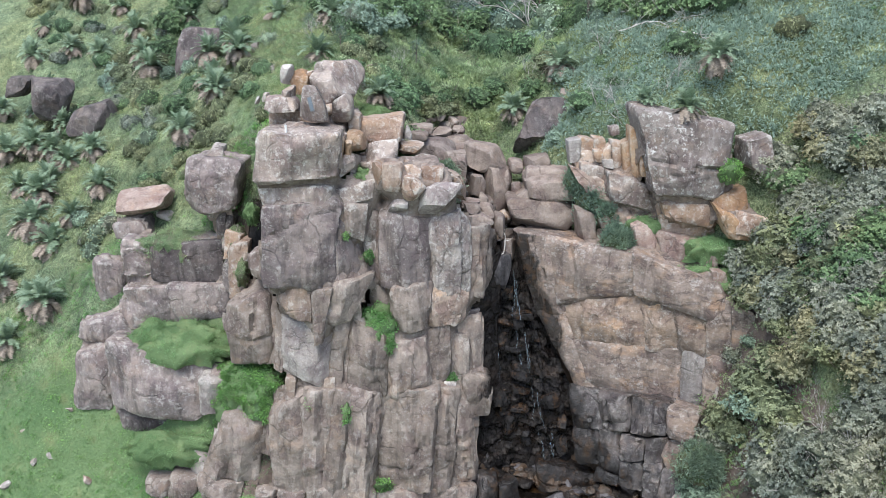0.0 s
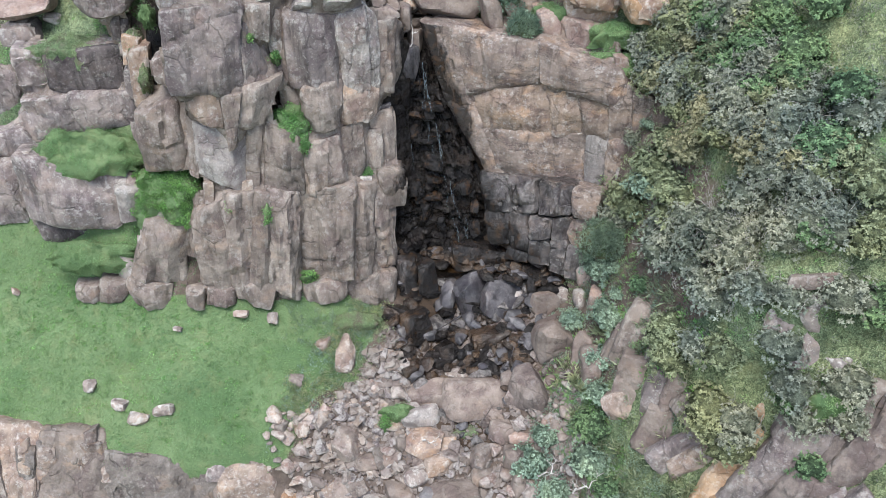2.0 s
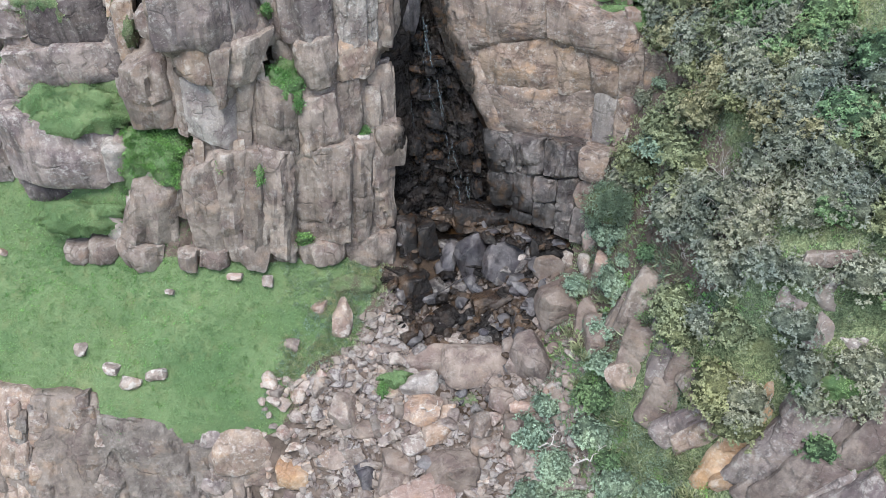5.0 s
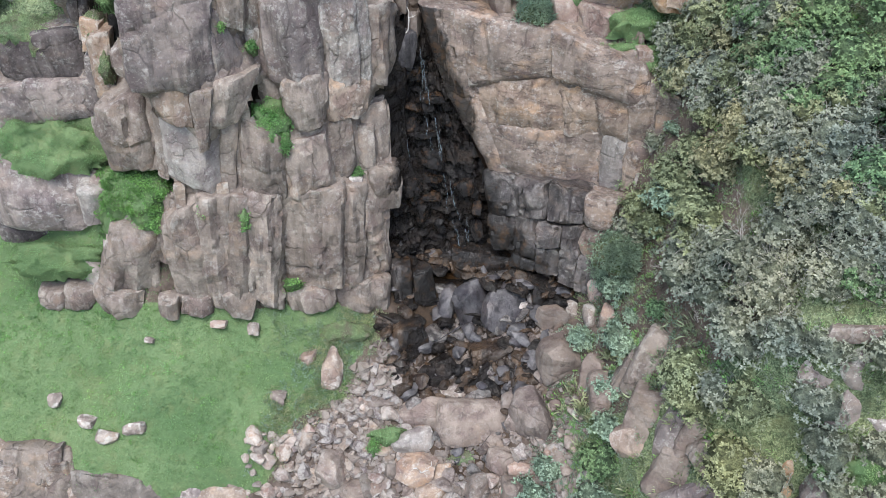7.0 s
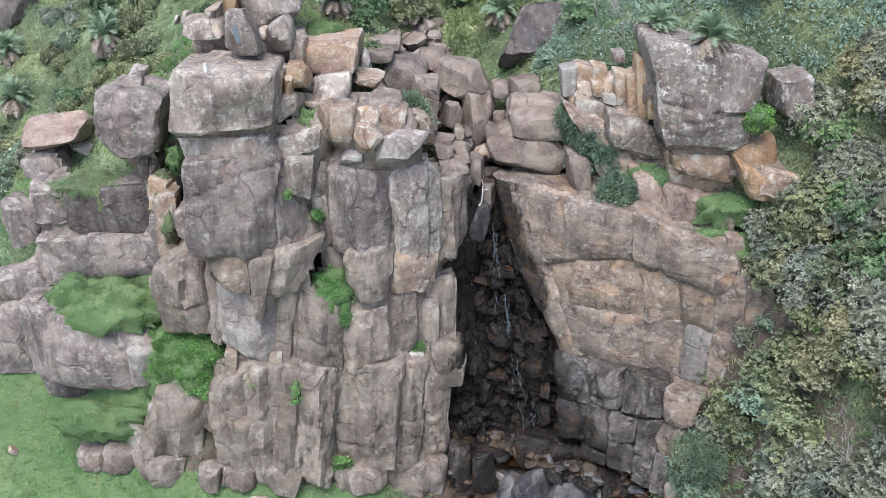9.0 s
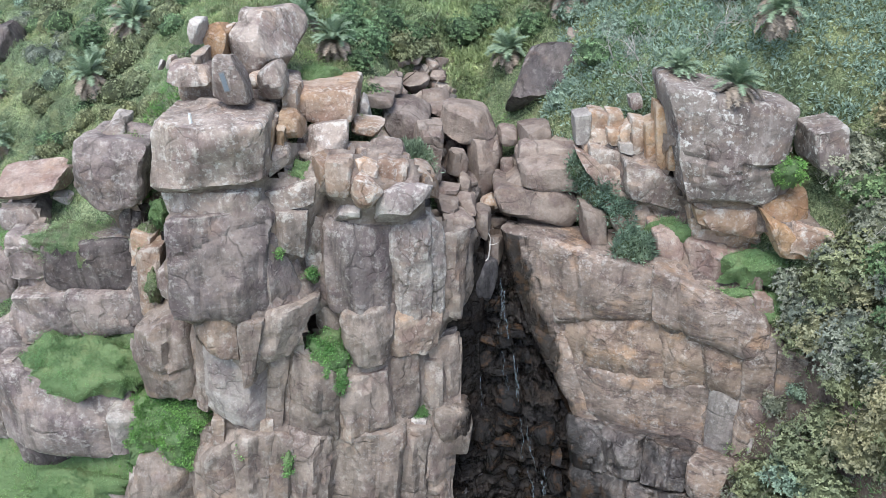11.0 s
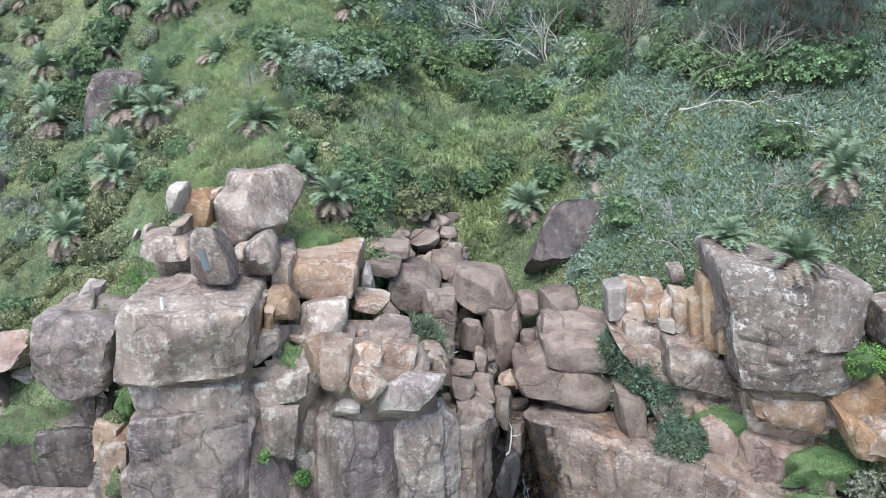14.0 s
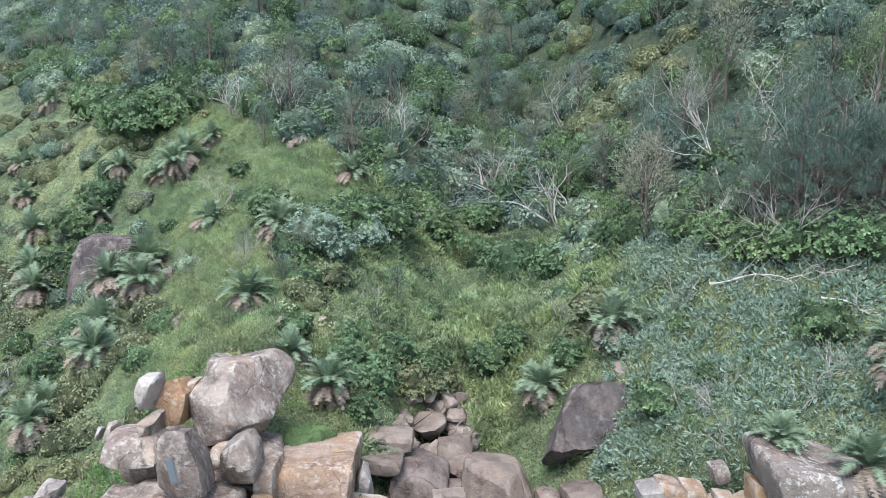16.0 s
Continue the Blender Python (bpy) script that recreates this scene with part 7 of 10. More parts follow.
fallen("stream", 2.57, 30.67, -18.62, 2.44, 1.59)
fallen("stream", 4.97, 29.64, -18.77, 2.83, 2.13)
fallen("pale", 2.44, 29.39, -19.08, 1.63, 1.34)
fallen("tanlow", 1.92, 28.22, -19.61, 1.76, 1.61)
fallen("tan", 3.21, 28.02, -19.63, 1.27, 0.92)
fallen("tan", 3.05, 27.08, -19.94, 1.40, 1.06)
fallen("lower", -1.68, 28.56, -19.94, 1.28, 1.83)
fallen("stream", 0.09, 27.80, -20.09, 1.96, 1.04)
fallen("grey", 2.10, 26.67, -20.16, 1.25, 1.02)
fallen("tanlow", -2.70, 27.42, -21.42, 1.15, 1.35)
fallen("stream", -1.82, 27.07, -21.23, 1.19, 1.14)
fallen("lower", -0.91, 26.82, -20.96, 0.98, 0.98)
fallen("stream", 0.67, 26.03, -20.70, 1.39, 1.17)
fallen("stream", 0.80, 24.87, -21.01, 1.77, 1.63)
fallen("slate", -0.44, 25.91, -21.31, 1.03, 1.52)
fallen("slatepale", 2.15, 25.78, -20.56, 1.16, 0.91)
fallen("stream", 3.51, 24.86, -20.83, 2.05, 2.19)
fallen("red", 1.84, 23.53, -21.39, 3.26, 2.31)
fallen("orange", -4.22, 27.21, -22.46, 1.68, 1.53)
fallen("slatepale", -2.65, 25.66, -22.94, 1.21, 1.21)
fallen("lower", -1.23, 24.58, -22.42, 0.78, 1.41)
fallen("stream", 0.16, 23.94, -21.74, 1.10, 0.96)
fallen("streamdark", -3.85, 26.33, -23.44, 1.62, 1.17)
fallen("stream", 6.37, 27.88, -18.91, 1.26, 1.26)
fallen("red", 7.03, 27.28, -18.84, 1.30, 0.82)
fallen("stream", 6.47, 26.33, -19.46, 1.24, 1.64)
fallen("lower", 5.33, 26.88, -19.58, 1.11, 1.25)
fallen("stream", 6.33, 25.38, -19.91, 0.95, 1.38)
fallen("lower", 5.03, 26.10, -20.03, 1.16, 1.02)
fallen("grey", 7.49, 24.36, -19.97, 1.09, 0.81)
fallen("stream", 5.91, 28.95, -18.81, 1.19, 0.84)
fallen("grey", 4.50, 31.46, -18.32, 1.22, 0.83)
fallen("grey", 1.89, 32.12, -17.83, 1.01, 0.89)
fallen("streamdark", 6.62, 30.30, -18.00, 0.79, 1.20)
fallen("stream", 9.26, 30.80, -16.23, 2.00, 2.40)
fallen("stream", 9.36, 32.79, -15.55, 1.21, 1.63)
fallen("stream", 10.05, 29.71, -15.93, 1.17, 1.96)
fallen("stream", 10.50, 28.51, -15.71, 0.89, 1.78)
fallen("streamdark", 8.04, 29.06, -17.84, 1.18, 2.24)
fallen("lower", 6.93, 29.30, -18.22, 1.19, 0.92)
fallen("slate", 7.53, 30.23, -17.69, 0.93, 1.46)
fallen("streamdark", 3.12, 34.22, -17.56, 0.98, 0.86)
fallen("slate", 4.33, 35.65, -16.71, 0.99, 1.98)
fallen("slate", 6.02, 34.97, -16.11, 2.04, 2.10)
fallen("slate", 7.49, 34.08, -15.96, 1.87, 1.93)
fallen("wet", 4.08, 32.73, -18.10, 1.51, 1.66)
fallen("wet", 3.34, 32.36, -18.06, 1.38, 1.20)


def meadow_stones():
    """Small weathered stones lying in the turf beside the terrace."""
    for i, (kind, x, y, size) in enumerate((("grey", -21.3, 37.9, 0.5), ("pale", -19.6, 37.2, 0.45), ("grey", -20.4, 37.0, 0.35), ("red", -17.6, 36.4, 0.4), ("grey", -18.9, 38.3, 0.3), ("pale", -22.0, 36.6, 0.4))):
        p = on_land(x, y)[0]
        stone(foot, "boulder", kind, (p.x, p.y - 0.4 * size, p.z + 0.25 * size), (1.3 * size, size, size), 40 * i, 38, 4, 0, (-1.0, 0.9, 1.1, 1.0, 0.9, -1.1, -1.0, -0.9))


meadow_stones()


def crumbled_face():
    """Flaking brown shards and split blocks over the low cliff under the meadow."""
    rnd = random.Random(63)
    for i in range(135):
        left = i < 95
        x = rnd.uniform(-20.5, -13.0) if left else rnd.uniform(-8.3, -4.9)
        z = rnd.uniform(-25.0, -19.2) if left else rnd.uniform(-25.0, -19.8)
        y = 28.5 + 0.5 * (z + 21.9) + rnd.uniform(-0.22, 0.05) - (0.1 if left else 0.25)
        w, h = (rnd.uniform(0.5, 1.2), rnd.uniform(0.8, 2.0)) if left else (rnd.uniform(0.7, 1.4), rnd.uniform(0.7, 1.5))
        c = [v + rnd.uniform(-0.35, 0.35) for v in (-1, 1, 1, 1, 1, -1, -1, -1)]
        kind = rnd.choice(("tanlow", "rubble", "lowgrey", "lower", "wallrock") if left else ("lower", "stream", "rubble", "main"))
        stone(foot, "rock_block", kind, (x, y, z), (w, 0.9, h), rnd.uniform(-14, 14), rnd.uniform(20, 34), rnd.uniform(5.5, 8), 1 if left else 0, tuple(c), rnd.uniform(-16, 16))


crumbled_face()

# spur
stone(spur, "rock_block", "lower", (11.85, 27.73, -12.98), (1.26, 1.13, 2.88), -28, 16, 7, 1, (-0.95, 1.11, 1.13, 1.19, 1.11, -0.81, -1.21, -1.02), 9)
stone(spur, "rock_block", "main", (12.22, 26.45, -12.45), (0.53, 0.70, 2.96), -28, 16, 7, 1, (-0.80, 1.07, 1.18, 0.83, 0.99, -1.11, -0.98, -0.97), 4)
stone(spur, "rock_block", "stream", (11.57, 26.05, -14.30), (1.64, 1.40, 2.70), -28, 16, 7, 1, (-1.21, 0.88, 0.90, 1.18, 1.12, -1.15, -0.87, -1.16), 7)
stone(spur, "rock_block", "main", (12.16, 24.83, -13.96), (1.45, 1.31, 2.65), -28, 16, 7, 1, (-0.95, 0.84, 0.78, 1.16, 0.87, -1.13, -0.79, -0.84), 11)
stone(spur, "rock_block", "stream", (12.68, 24.19, -13.34), (1.20, 1.08, 1.84), -28, 16, 7, 0, (-1.09, 1.20, 1.02, 1.08, 0.87, -0.81, -0.92, -0.79), 14)
stone(spur, "rock_block", "tanlow", (11.20, 25.85, -15.37), (1.58, 1.40, 1.61), -28, 16, 7, 0, (-0.83, 0.91, 0.94, 0.85, 0.84, -1.19, -1.09, -0.95), 43)
stone(spur, "rock_block", "stream", (12.16, 23.95, -15.17), (1.54, 1.39, 2.51), -28, 16, 7, 0, (-1.22, 1.08, 0.93, 0.92, 1.14, -1.01, -1.08, -1.01), 18)
stone(spur, "rock_block", "lower", (13.21, 23.42, -13.21), (1.26, 1.14, 1.67), -28, 16, 7, 0, (-0.91, 0.81, 1.21, 0.79, 1.11, -0.85, -1.21, -0.87), 43)
stone(spur, "rock_block", "stream", (13.57, 22.87, -13.37), (1.04, 0.93, 1.81), -28, 16, 7, 0, (-1.06, 1.03, 0.78, 0.80, 0.86, -0.80, -1.13, -0.89), 47)
stone(spur, "rock_block", "main", (12.81, 23.01, -14.94), (1.06, 0.96, 3.41), -28, 16, 7, 1, (-0.81, 1.19, 0.93, 0.94, 1.01, -0.88, -1.17, -0.89), 37)
stone(spur, "rock_block", "tanlow", (13.36, 22.39, -14.89), (0.94, 0.84, 3.08), -28, 16, 7, 1, (-0.87, 1.16, 0.80, 1.20, 0.82, -1.07, -0.95, -0.82), 40)
stone(spur, "rock_block", "orange", (14.61, 21.40, -14.46), (1.42, 1.28, 5.03), -28, 16, 7, 1, (-1.07, 1.19, 1.02, 0.92, 0.92, -1.14, -1.19, -1.15), 16)
stone(spur, "rock_block", "orange", (14.06, 20.59, -15.93), (0.91, 0.82, 1.39), -28, 16, 7, 0, (-0.92, 1.22, 0.85, 0.80, 1.21, -0.99, -1.04, -1.12), 43)
stone(spur, "rock_block", "main", (15.62, 20.27, -13.85), (1.91, 1.40, 5.39), -28, 16, 7, 1, (-0.96, 1.14, 0.98, 0.97, 0.80, -0.82, -1.21, -1.00), 20)
stone(spur, "rock_block", "streamdark", (15.95, 19.03, -14.45), (2.05, 1.40, 3.14), -28, 16, 7, 1, (-0.85, 0.84, 1.10, 1.20, 1.06, -0.87, -1.17, -1.03), 22)
stone(spur, "rock_block", "main", (15.84, 18.63, -14.77), (0.66, 0.70, 3.89), -28, 16, 7, 1, (-1.15, 1.15, 0.91, 0.98, 1.22, -0.85, -0.79, -1.02), 40)
stone(spur, "rock_block", "main", (16.45, 17.80, -14.47), (1.45, 1.31, 4.00), -28, 16, 7, 1, (-1.01, 1.10, 0.99, 0.91, 0.96, -1.16, -1.05, -0.79), 40)
stone(spur, "rock_block", "main", (17.67, 17.02, -13.76), (1.73, 1.40, 2.20), -28, 16, 7, 0, (-0.80, 1.06, 1.00, 0.93, 0.82, -1.10, -0.88, -0.84), 43)
stone(spur, "rock_block", "streamdark", (16.38, 21.00, -11.35), (1.36, 1.22, 2.77), -28, 16, 7, 1, (-1.06, 1.13, 1.12, 1.09, 1.07, -0.89, -1.06, -0.91), 11)
stone(spur, "rock_block", "lichen", (17.16, 20.50, -11.28), (1.21, 1.09, 1.90), -28, 16, 5, 0, (-1.10, 0.99, 1.12, 1.08, 0.91, -0.80, -0.93, -0.96), -7)
stone(spur, "rock_block", "lower", (18.18, 20.05, -11.10), (0.72, 0.70, 3.36), -28, 16, 7, 1, (-1.21, 1.02, 0.89, 1.08, 0.98, -0.86, -0.94, -0.87), 11)
stone(spur, "rock_block", "streamdark", (18.63, 19.42, -11.01), (1.43, 1.28, 2.77), -28, 16, 7, 1, (-1.07, 1.06, 1.10, 1.14, 0.93, -0.85, -0.84, -0.92), 14)
stone(spur, "rock_block", "streamdark", (17.61, 19.03, -12.59), (1.87, 1.40, 2.65), -28, 16, 7, 1, (-0.79, 1.20, 1.01, 1.01, 0.85, -0.85, -0.81, -1.01), 25)
stone(spur, "rock_block", "streamdark", (17.13, 19.75, -12.59), (0.72, 0.70, 1.92), -28, 16, 7, 0, (-0.92, 1.10, 1.10, 0.86, 1.12, -0.96, -0.93, -1.03), 14)
stone(spur, "rock_block", "lichen", (16.54, 21.93, -8.80), (1.32, 1.19, 2.48), -28, 16, 5, 0, (-0.95, 1.12, 1.06, 1.10, 0.79, -1.15, -1.03, -0.93), 18)
stone(spur, "rock_block", "lichen", (16.02, 22.41, -8.32), (1.10, 0.99, 1.34), -28, 16, 5, 0, (-1.12, 1.08, 1.06, 0.80, 0.99, -1.12, -1.20, -1.16), 7)
stone(spur, "rock_block", "lichen", (15.34, 23.03, -8.29), (0.90, 0.81, 1.34), -28, 16, 5, 0, (-1.08, 0.86, 0.87, 0.80, 0.98, -1.05, -0.95, -0.96), 0)
stone(spur, "rock_block", "lichen", (16.71, 22.17, -7.40), (1.16, 1.04, 1.60), -28, 16, 5, 0, (-1.12, 1.18, 0.78, 0.96, 0.90, -1.04, -1.17, -0.85), -29)
stone(spur, "rock_block", "lower", (16.41, 22.91, -6.12), (0.51, 0.70, 1.99), -28, 16, 7, 0, (-1.06, 0.80, 1.05, 0.82, 1.02, -1.07, -0.96, -0.80), 72)
stone(spur, "rock_block", "lichen", (17.33, 21.36, -9.04), (1.12, 1.00, 1.21), -28, 16, 5, 0, (-0.86, 0.96, 1.14, 1.06, 0.94, -1.16, -0.96, -0.97), 14)
stone(spur, "rock_block", "lower", (11.31, 28.35, -14.14), (0.97, 0.87, 1.97), -28, 16, 7, 0, (-0.80, 1.21, 1.05, 0.93, 1.17, -1.22, -1.17, -0.97), 11)
stone(spur, "rock_block", "streamdark", (14.85, 20.02, -15.17), (0.89, 0.80, 2.28), -28, 16, 7, 0, (-0.95, 0.84, 1.06, 1.17, 0.95, -1.03, -1.12, -1.09), 29)

# hill
stone(hill, "rock_block", "dark", (-17.13, 60.50, 2.34), (2.68, 3.00, 4.54), 0, 6, 9, 0, (-0.71, 1.02, 1.16, 0.97, 0.83, -1.01, -1.30, -1.01))
stone(hill, "rock_block", "darkrock", (-12.23, 57.00, 3.68), (0.69, 1.60, 1.11), 0, 6, 5, 0, (-1.15, 0.76, 1.01, 1.24, 0.99, -0.95, -0.85, -1.05))
stone(hill, "boulder", "darkrock", (-23.39, 56.00, -0.53), (2.56, 3.00, 2.03), 0, 6, 4, 0, (-0.82, 0.96, 1.08, 1.03, 0.92, -0.93, -1.18, -1.08))
stone(hill, "rock_block", "darkrock", (-27.05, 58.50, 0.35), (1.94, 2.50, 2.46), 0, 6, 5, 0, (-1.30, 1.15, 1.41, 0.84, 0.59, -0.94, -0.70, -1.07))
stone(hill, "rock_block", "darkrock", (-29.46, 59.50, 1.05), (1.60, 2.00, 1.18), 0, 6, 4, 0, (-0.95, 0.93, 1.09, 1.06, 0.91, -0.87, -1.05, -1.13))
stone(hill, "rock_block", "lowgrey", (-9.99, 50.80, 3.21), (0.58, 1.60, 1.17), 0, 6, 5, 0, (-1.10, 0.76, 0.88, 1.23, 1.12, -1.00, -0.90, -1.00))
stone(hill, "boulder", "grey", (-5.67, 50.00, 4.01), (0.36, 0.70, 0.31), 0, 6, 3, 0, (-1.03, 0.85, 1.03, 1.14, 0.97, -0.86, -0.97, -1.15))
stone(hill, "boulder", "tan", (-4.21, 50.60, 3.75), (0.43, 0.80, 0.38), 0, 6, 3, 0, (-1.03, 0.88, 1.02, 1.12, 0.98, -1.00, -0.97, -1.00))

# ---- the solid rock behind the joints ----
bpy.context.view_layer.update()
BLOCKS = [ob for ob in scene.objects if ob.parent in (terrace, buttress, wall, summit)]


def solid_core(parent, kind, x0, x1, z0, z1, step=0.2):
    """The body of the cliff: a rough sheet close behind the faces of its blocks, which closes the joints between them."""
    vs, fs, base = [], [], 0
    for ob in BLOCKS:
        vs += [ob.matrix_world @ v.co for v in ob.data.vertices]
        fs += [tuple(base + i for i in f.vertices) for f in ob.data.polygons]
        base = len(vs)
    skin = BVHTree.FromPolygons(vs, fs)
    way = Vector((0, 0.94, -0.342))
    xs, zs = np.arange(x0, x1, step), np.arange(z0, z1, step)
    deep = np.full((len(xs), len(zs)), np.nan)
    for i, x in enumerate(xs):
        for j, z in enumerate(zs):
            hit = skin.ray_cast(Vector((x, 24.0, z + 4.73)), way, 24)
            if hit[0]:
                deep[i, j] = hit[3]
    core = np.full(deep.shape, np.nan)
    for i in range(len(xs)):
        for j in range(len(zs)):
            near = deep[max(0, i - 2):i + 3, max(0, j - 2):j + 3]
            near = near[~np.isnan(near)]
            if len(near) > 11:
                core[i, j] = np.percentile(near, 40) + 0.26
    index, v, f = {}, [], []
    for i, j in zip(*np.nonzero(~np.isnan(core))):
        a = Vector((xs[i], 24.0, zs[j] + 4.73)) + way * core[i, j]
        index[i, j] = len(v)
        v.append(tuple(a + Vector((0.06 * noise.noise(a * 2), 0.16 * noise.noise(a * 1.6) + 0.08 * noise.noise(a * 4), 0.06 * noise.noise(a * 2.3)))))
    for i, j in list(index):
        corners = [(i, j), (i + 1, j), (i + 1, j + 1), (i, j + 1)]
        if all(c in index for c in corners) and np.ptp([core[c] for c in corners]) < 0.9:
            f.append([index[c] for c in corners])
    ob = new("solid_rock", mesh_of("solid_rock", v, f, ROCK[kind], True, 40))
    ob.parent = parent


solid_core(terrace, "grey", -18.2, -9.6, -12, 1.5)
solid_core(buttress, "lower", -9.6, 2.2, -15, 2.5)
solid_core(wall, "wallrock", 6.8, 14.6, -9.8, 3)

# ---- the wet gully of the waterfall ----
gully = massif("waterfall_gully", "black wet broken rock of the waterfall gully")
# added black slab: wet gully side, and shade painted behind the buttress joints
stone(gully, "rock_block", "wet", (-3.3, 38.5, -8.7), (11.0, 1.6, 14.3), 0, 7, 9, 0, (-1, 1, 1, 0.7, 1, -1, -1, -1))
# backing slab that closes the gaps between the wall's blocks
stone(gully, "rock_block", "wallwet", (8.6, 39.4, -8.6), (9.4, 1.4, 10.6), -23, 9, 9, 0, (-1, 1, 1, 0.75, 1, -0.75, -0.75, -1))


def gully_front(z):
    return np.interp(z, [-15.5, -14, -12.5, -10.4, -9.9, -7.7, -5, -3.6], [36.9, 37.7, 38.0, 38.4, 38.9, 39.6, 40.5, 41.4])


def gully_face():
    """The wet back of the gully: one jagged sheet of slanting broken courses."""
    nu, nv = 46, 96
    v = []
    for j in range(nv + 1):
        z = -15.4 + 11.9 * j / nv
        left = np.interp(z, [-15.4, -10, -4], [1.3, 1.8, 2.3])
        right = np.interp(z, [-15.4, -12, -10, -7, -4], [8.2, 7.4, 6.3, 5.0, 4.1])
        for i in range(nu + 1):
            x = left + (right - left) * i / nu
            a = Vector((x, 0, z))
            slant = z + 0.55 * (x - 4) * (1 if x > 4 else -0.5)
            step = noise.cell(Vector((x * 1.15 + 0.4 * noise.noise(a), slant * 1.5, 1.0)))
            fine = noise.cell(Vector((x * 2.6 + 5, slant * 3.1 + 0.5 * noise.noise(a * 1.3), 4.0)))
            y = gully_front(z) - 0.18 * step - 0.08 * fine + 0.34 * noise.noise(a * 1.7) - 0.22 * abs(noise.noise(a * 3.1)) + 0.10 * noise.noise(a * 5.5) + 0.04 * (x - left)
            v.append((x + 0.08 * noise.noise(a * 3 + Vector((7, 0, 0))), y, z + 0.06 * noise.noise(a * 3)))
    g = np.arange((nu + 1) * (nv + 1)).reshape(nv + 1, nu + 1)
    f = np.stack([g[:-1, :-1], g[:-1, 1:], g[1:, 1:], g[1:, :-1]], -1).reshape(-1, 4)
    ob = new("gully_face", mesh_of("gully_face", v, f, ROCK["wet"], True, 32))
    ob.parent = gully


gully_face()


def wet_steps():
    """Broken wet blocks wedged down the gully."""
    rnd = random.Random(41)
    for i in range(34):
        z = rnd.uniform(-14.8, -4.6)
        left = np.interp(z, [-14.5, -10, -4], [2.0, 2.2, 2.5])
        right = np.interp(z, [-14.5, -12, -10, -7, -4], [7.2, 6.6, 5.6, 4.5, 3.8])
        x = rnd.uniform(left, right)
        w, h = rnd.uniform(0.35, 1.1), rnd.uniform(0.3, 0.9)
        c = [v + rnd.uniform(-0.35, 0.35) for v in (-1, 1, 1, 1, 1, -1, -1, -1)]
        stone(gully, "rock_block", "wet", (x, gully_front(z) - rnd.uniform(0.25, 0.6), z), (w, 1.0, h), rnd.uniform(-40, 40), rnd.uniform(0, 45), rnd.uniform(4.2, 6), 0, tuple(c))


wet_steps()


def trickle(points, wide, seed, name="water_strand"):
    """A thin strand of falling water, frayed and wandering, close over the rock."""
    rnd = random.Random(seed)
    pts, rad = [], []
    drift = 0.0
    for (x0, z0), (x1, z1) in zip(points, points[1:]):
        for k in range(9):
            t = k / 9
            z = z0 + (z1 - z0) * t
            drift = 0.8 * drift + rnd.gauss(0, 0.03)
            pts.append((x0 + (x1 - x0) * t + drift, gully_front(z) - 0.66 + rnd.gauss(0, 0.07), z))
            rad.append(wide * (rnd.uniform(0.9, 1.5) if rnd.random() < 0.55 else rnd.uniform(0.15, 0.5)))
    return new(name, mesh_of(name, *limb(pts, rad, 6), FALLING))


falls = tagged(new("waterfall"), "thin white strands of water down black rock", "waterfall", kind="structure")


def strands():
    """Threads of water fanning out from ledge to ledge."""
    rnd = random.Random(19)
    for top, bottom, left, right, number in ((-4.4, -7.2, 3.5, 3.8, 4), (-6.8, -9.9, 3.6, 4.2, 3), (-8.0, -10.0, 2.8, 4.8, 3), (-9.9, -12.4, 4.4, 5.4, 3), (-12.0, -14.3, 4.6, 5.9, 3)):
        for k in range(number):
            x = rnd.uniform(left, right)
            z0, z1 = top - rnd.uniform(0, 0.8), bottom + rnd.uniform(0, 1.0)
            trickle(((x, z0), (x + rnd.gauss(0.06, 0.08), (z0 + z1) / 2), (x + rnd.gauss(0.15, 0.15), z1)), rnd.uniform(0.010, 0.022), 60 + STRANDS[0]).parent = falls
            STRANDS[0] += 1


STRANDS = [0]
strands()


def pool(place, w, d, seed, label):
    """A shallow sheet of brown water with an uneven edge."""
    rim = [(0, 0, 0)]
    for k in range(28):
        t = 2 * math.pi * k / 28
        r = 1 + 0.3 * noise.noise(Vector((math.cos(t) * 1.5, math.sin(t) * 1.5, seed)))
        rim.append((w / 2 * r * math.cos(t), d / 2 * r * math.sin(t), 0))
    ob = new("pool", mesh_of("pool", rim, [(0, 1 + k, 1 + (k + 1) % 28) for k in range(28)], POOL))
    ob.location = place
    return tagged(ob, label, "water", kind="structure")


pool((3.4, 29.9, -19.05), 1.5, 1.1, 1, "shallow brown pool between scree boulders")
pool((0.0, 48.9, -0.16), 2.2, 2.6, 2, "small still pool in the stream above the falls")
pool((5.2, 36.9, -15.05), 3.2, 1.2, 3, "thin brown film of water on the ledge below the falls")


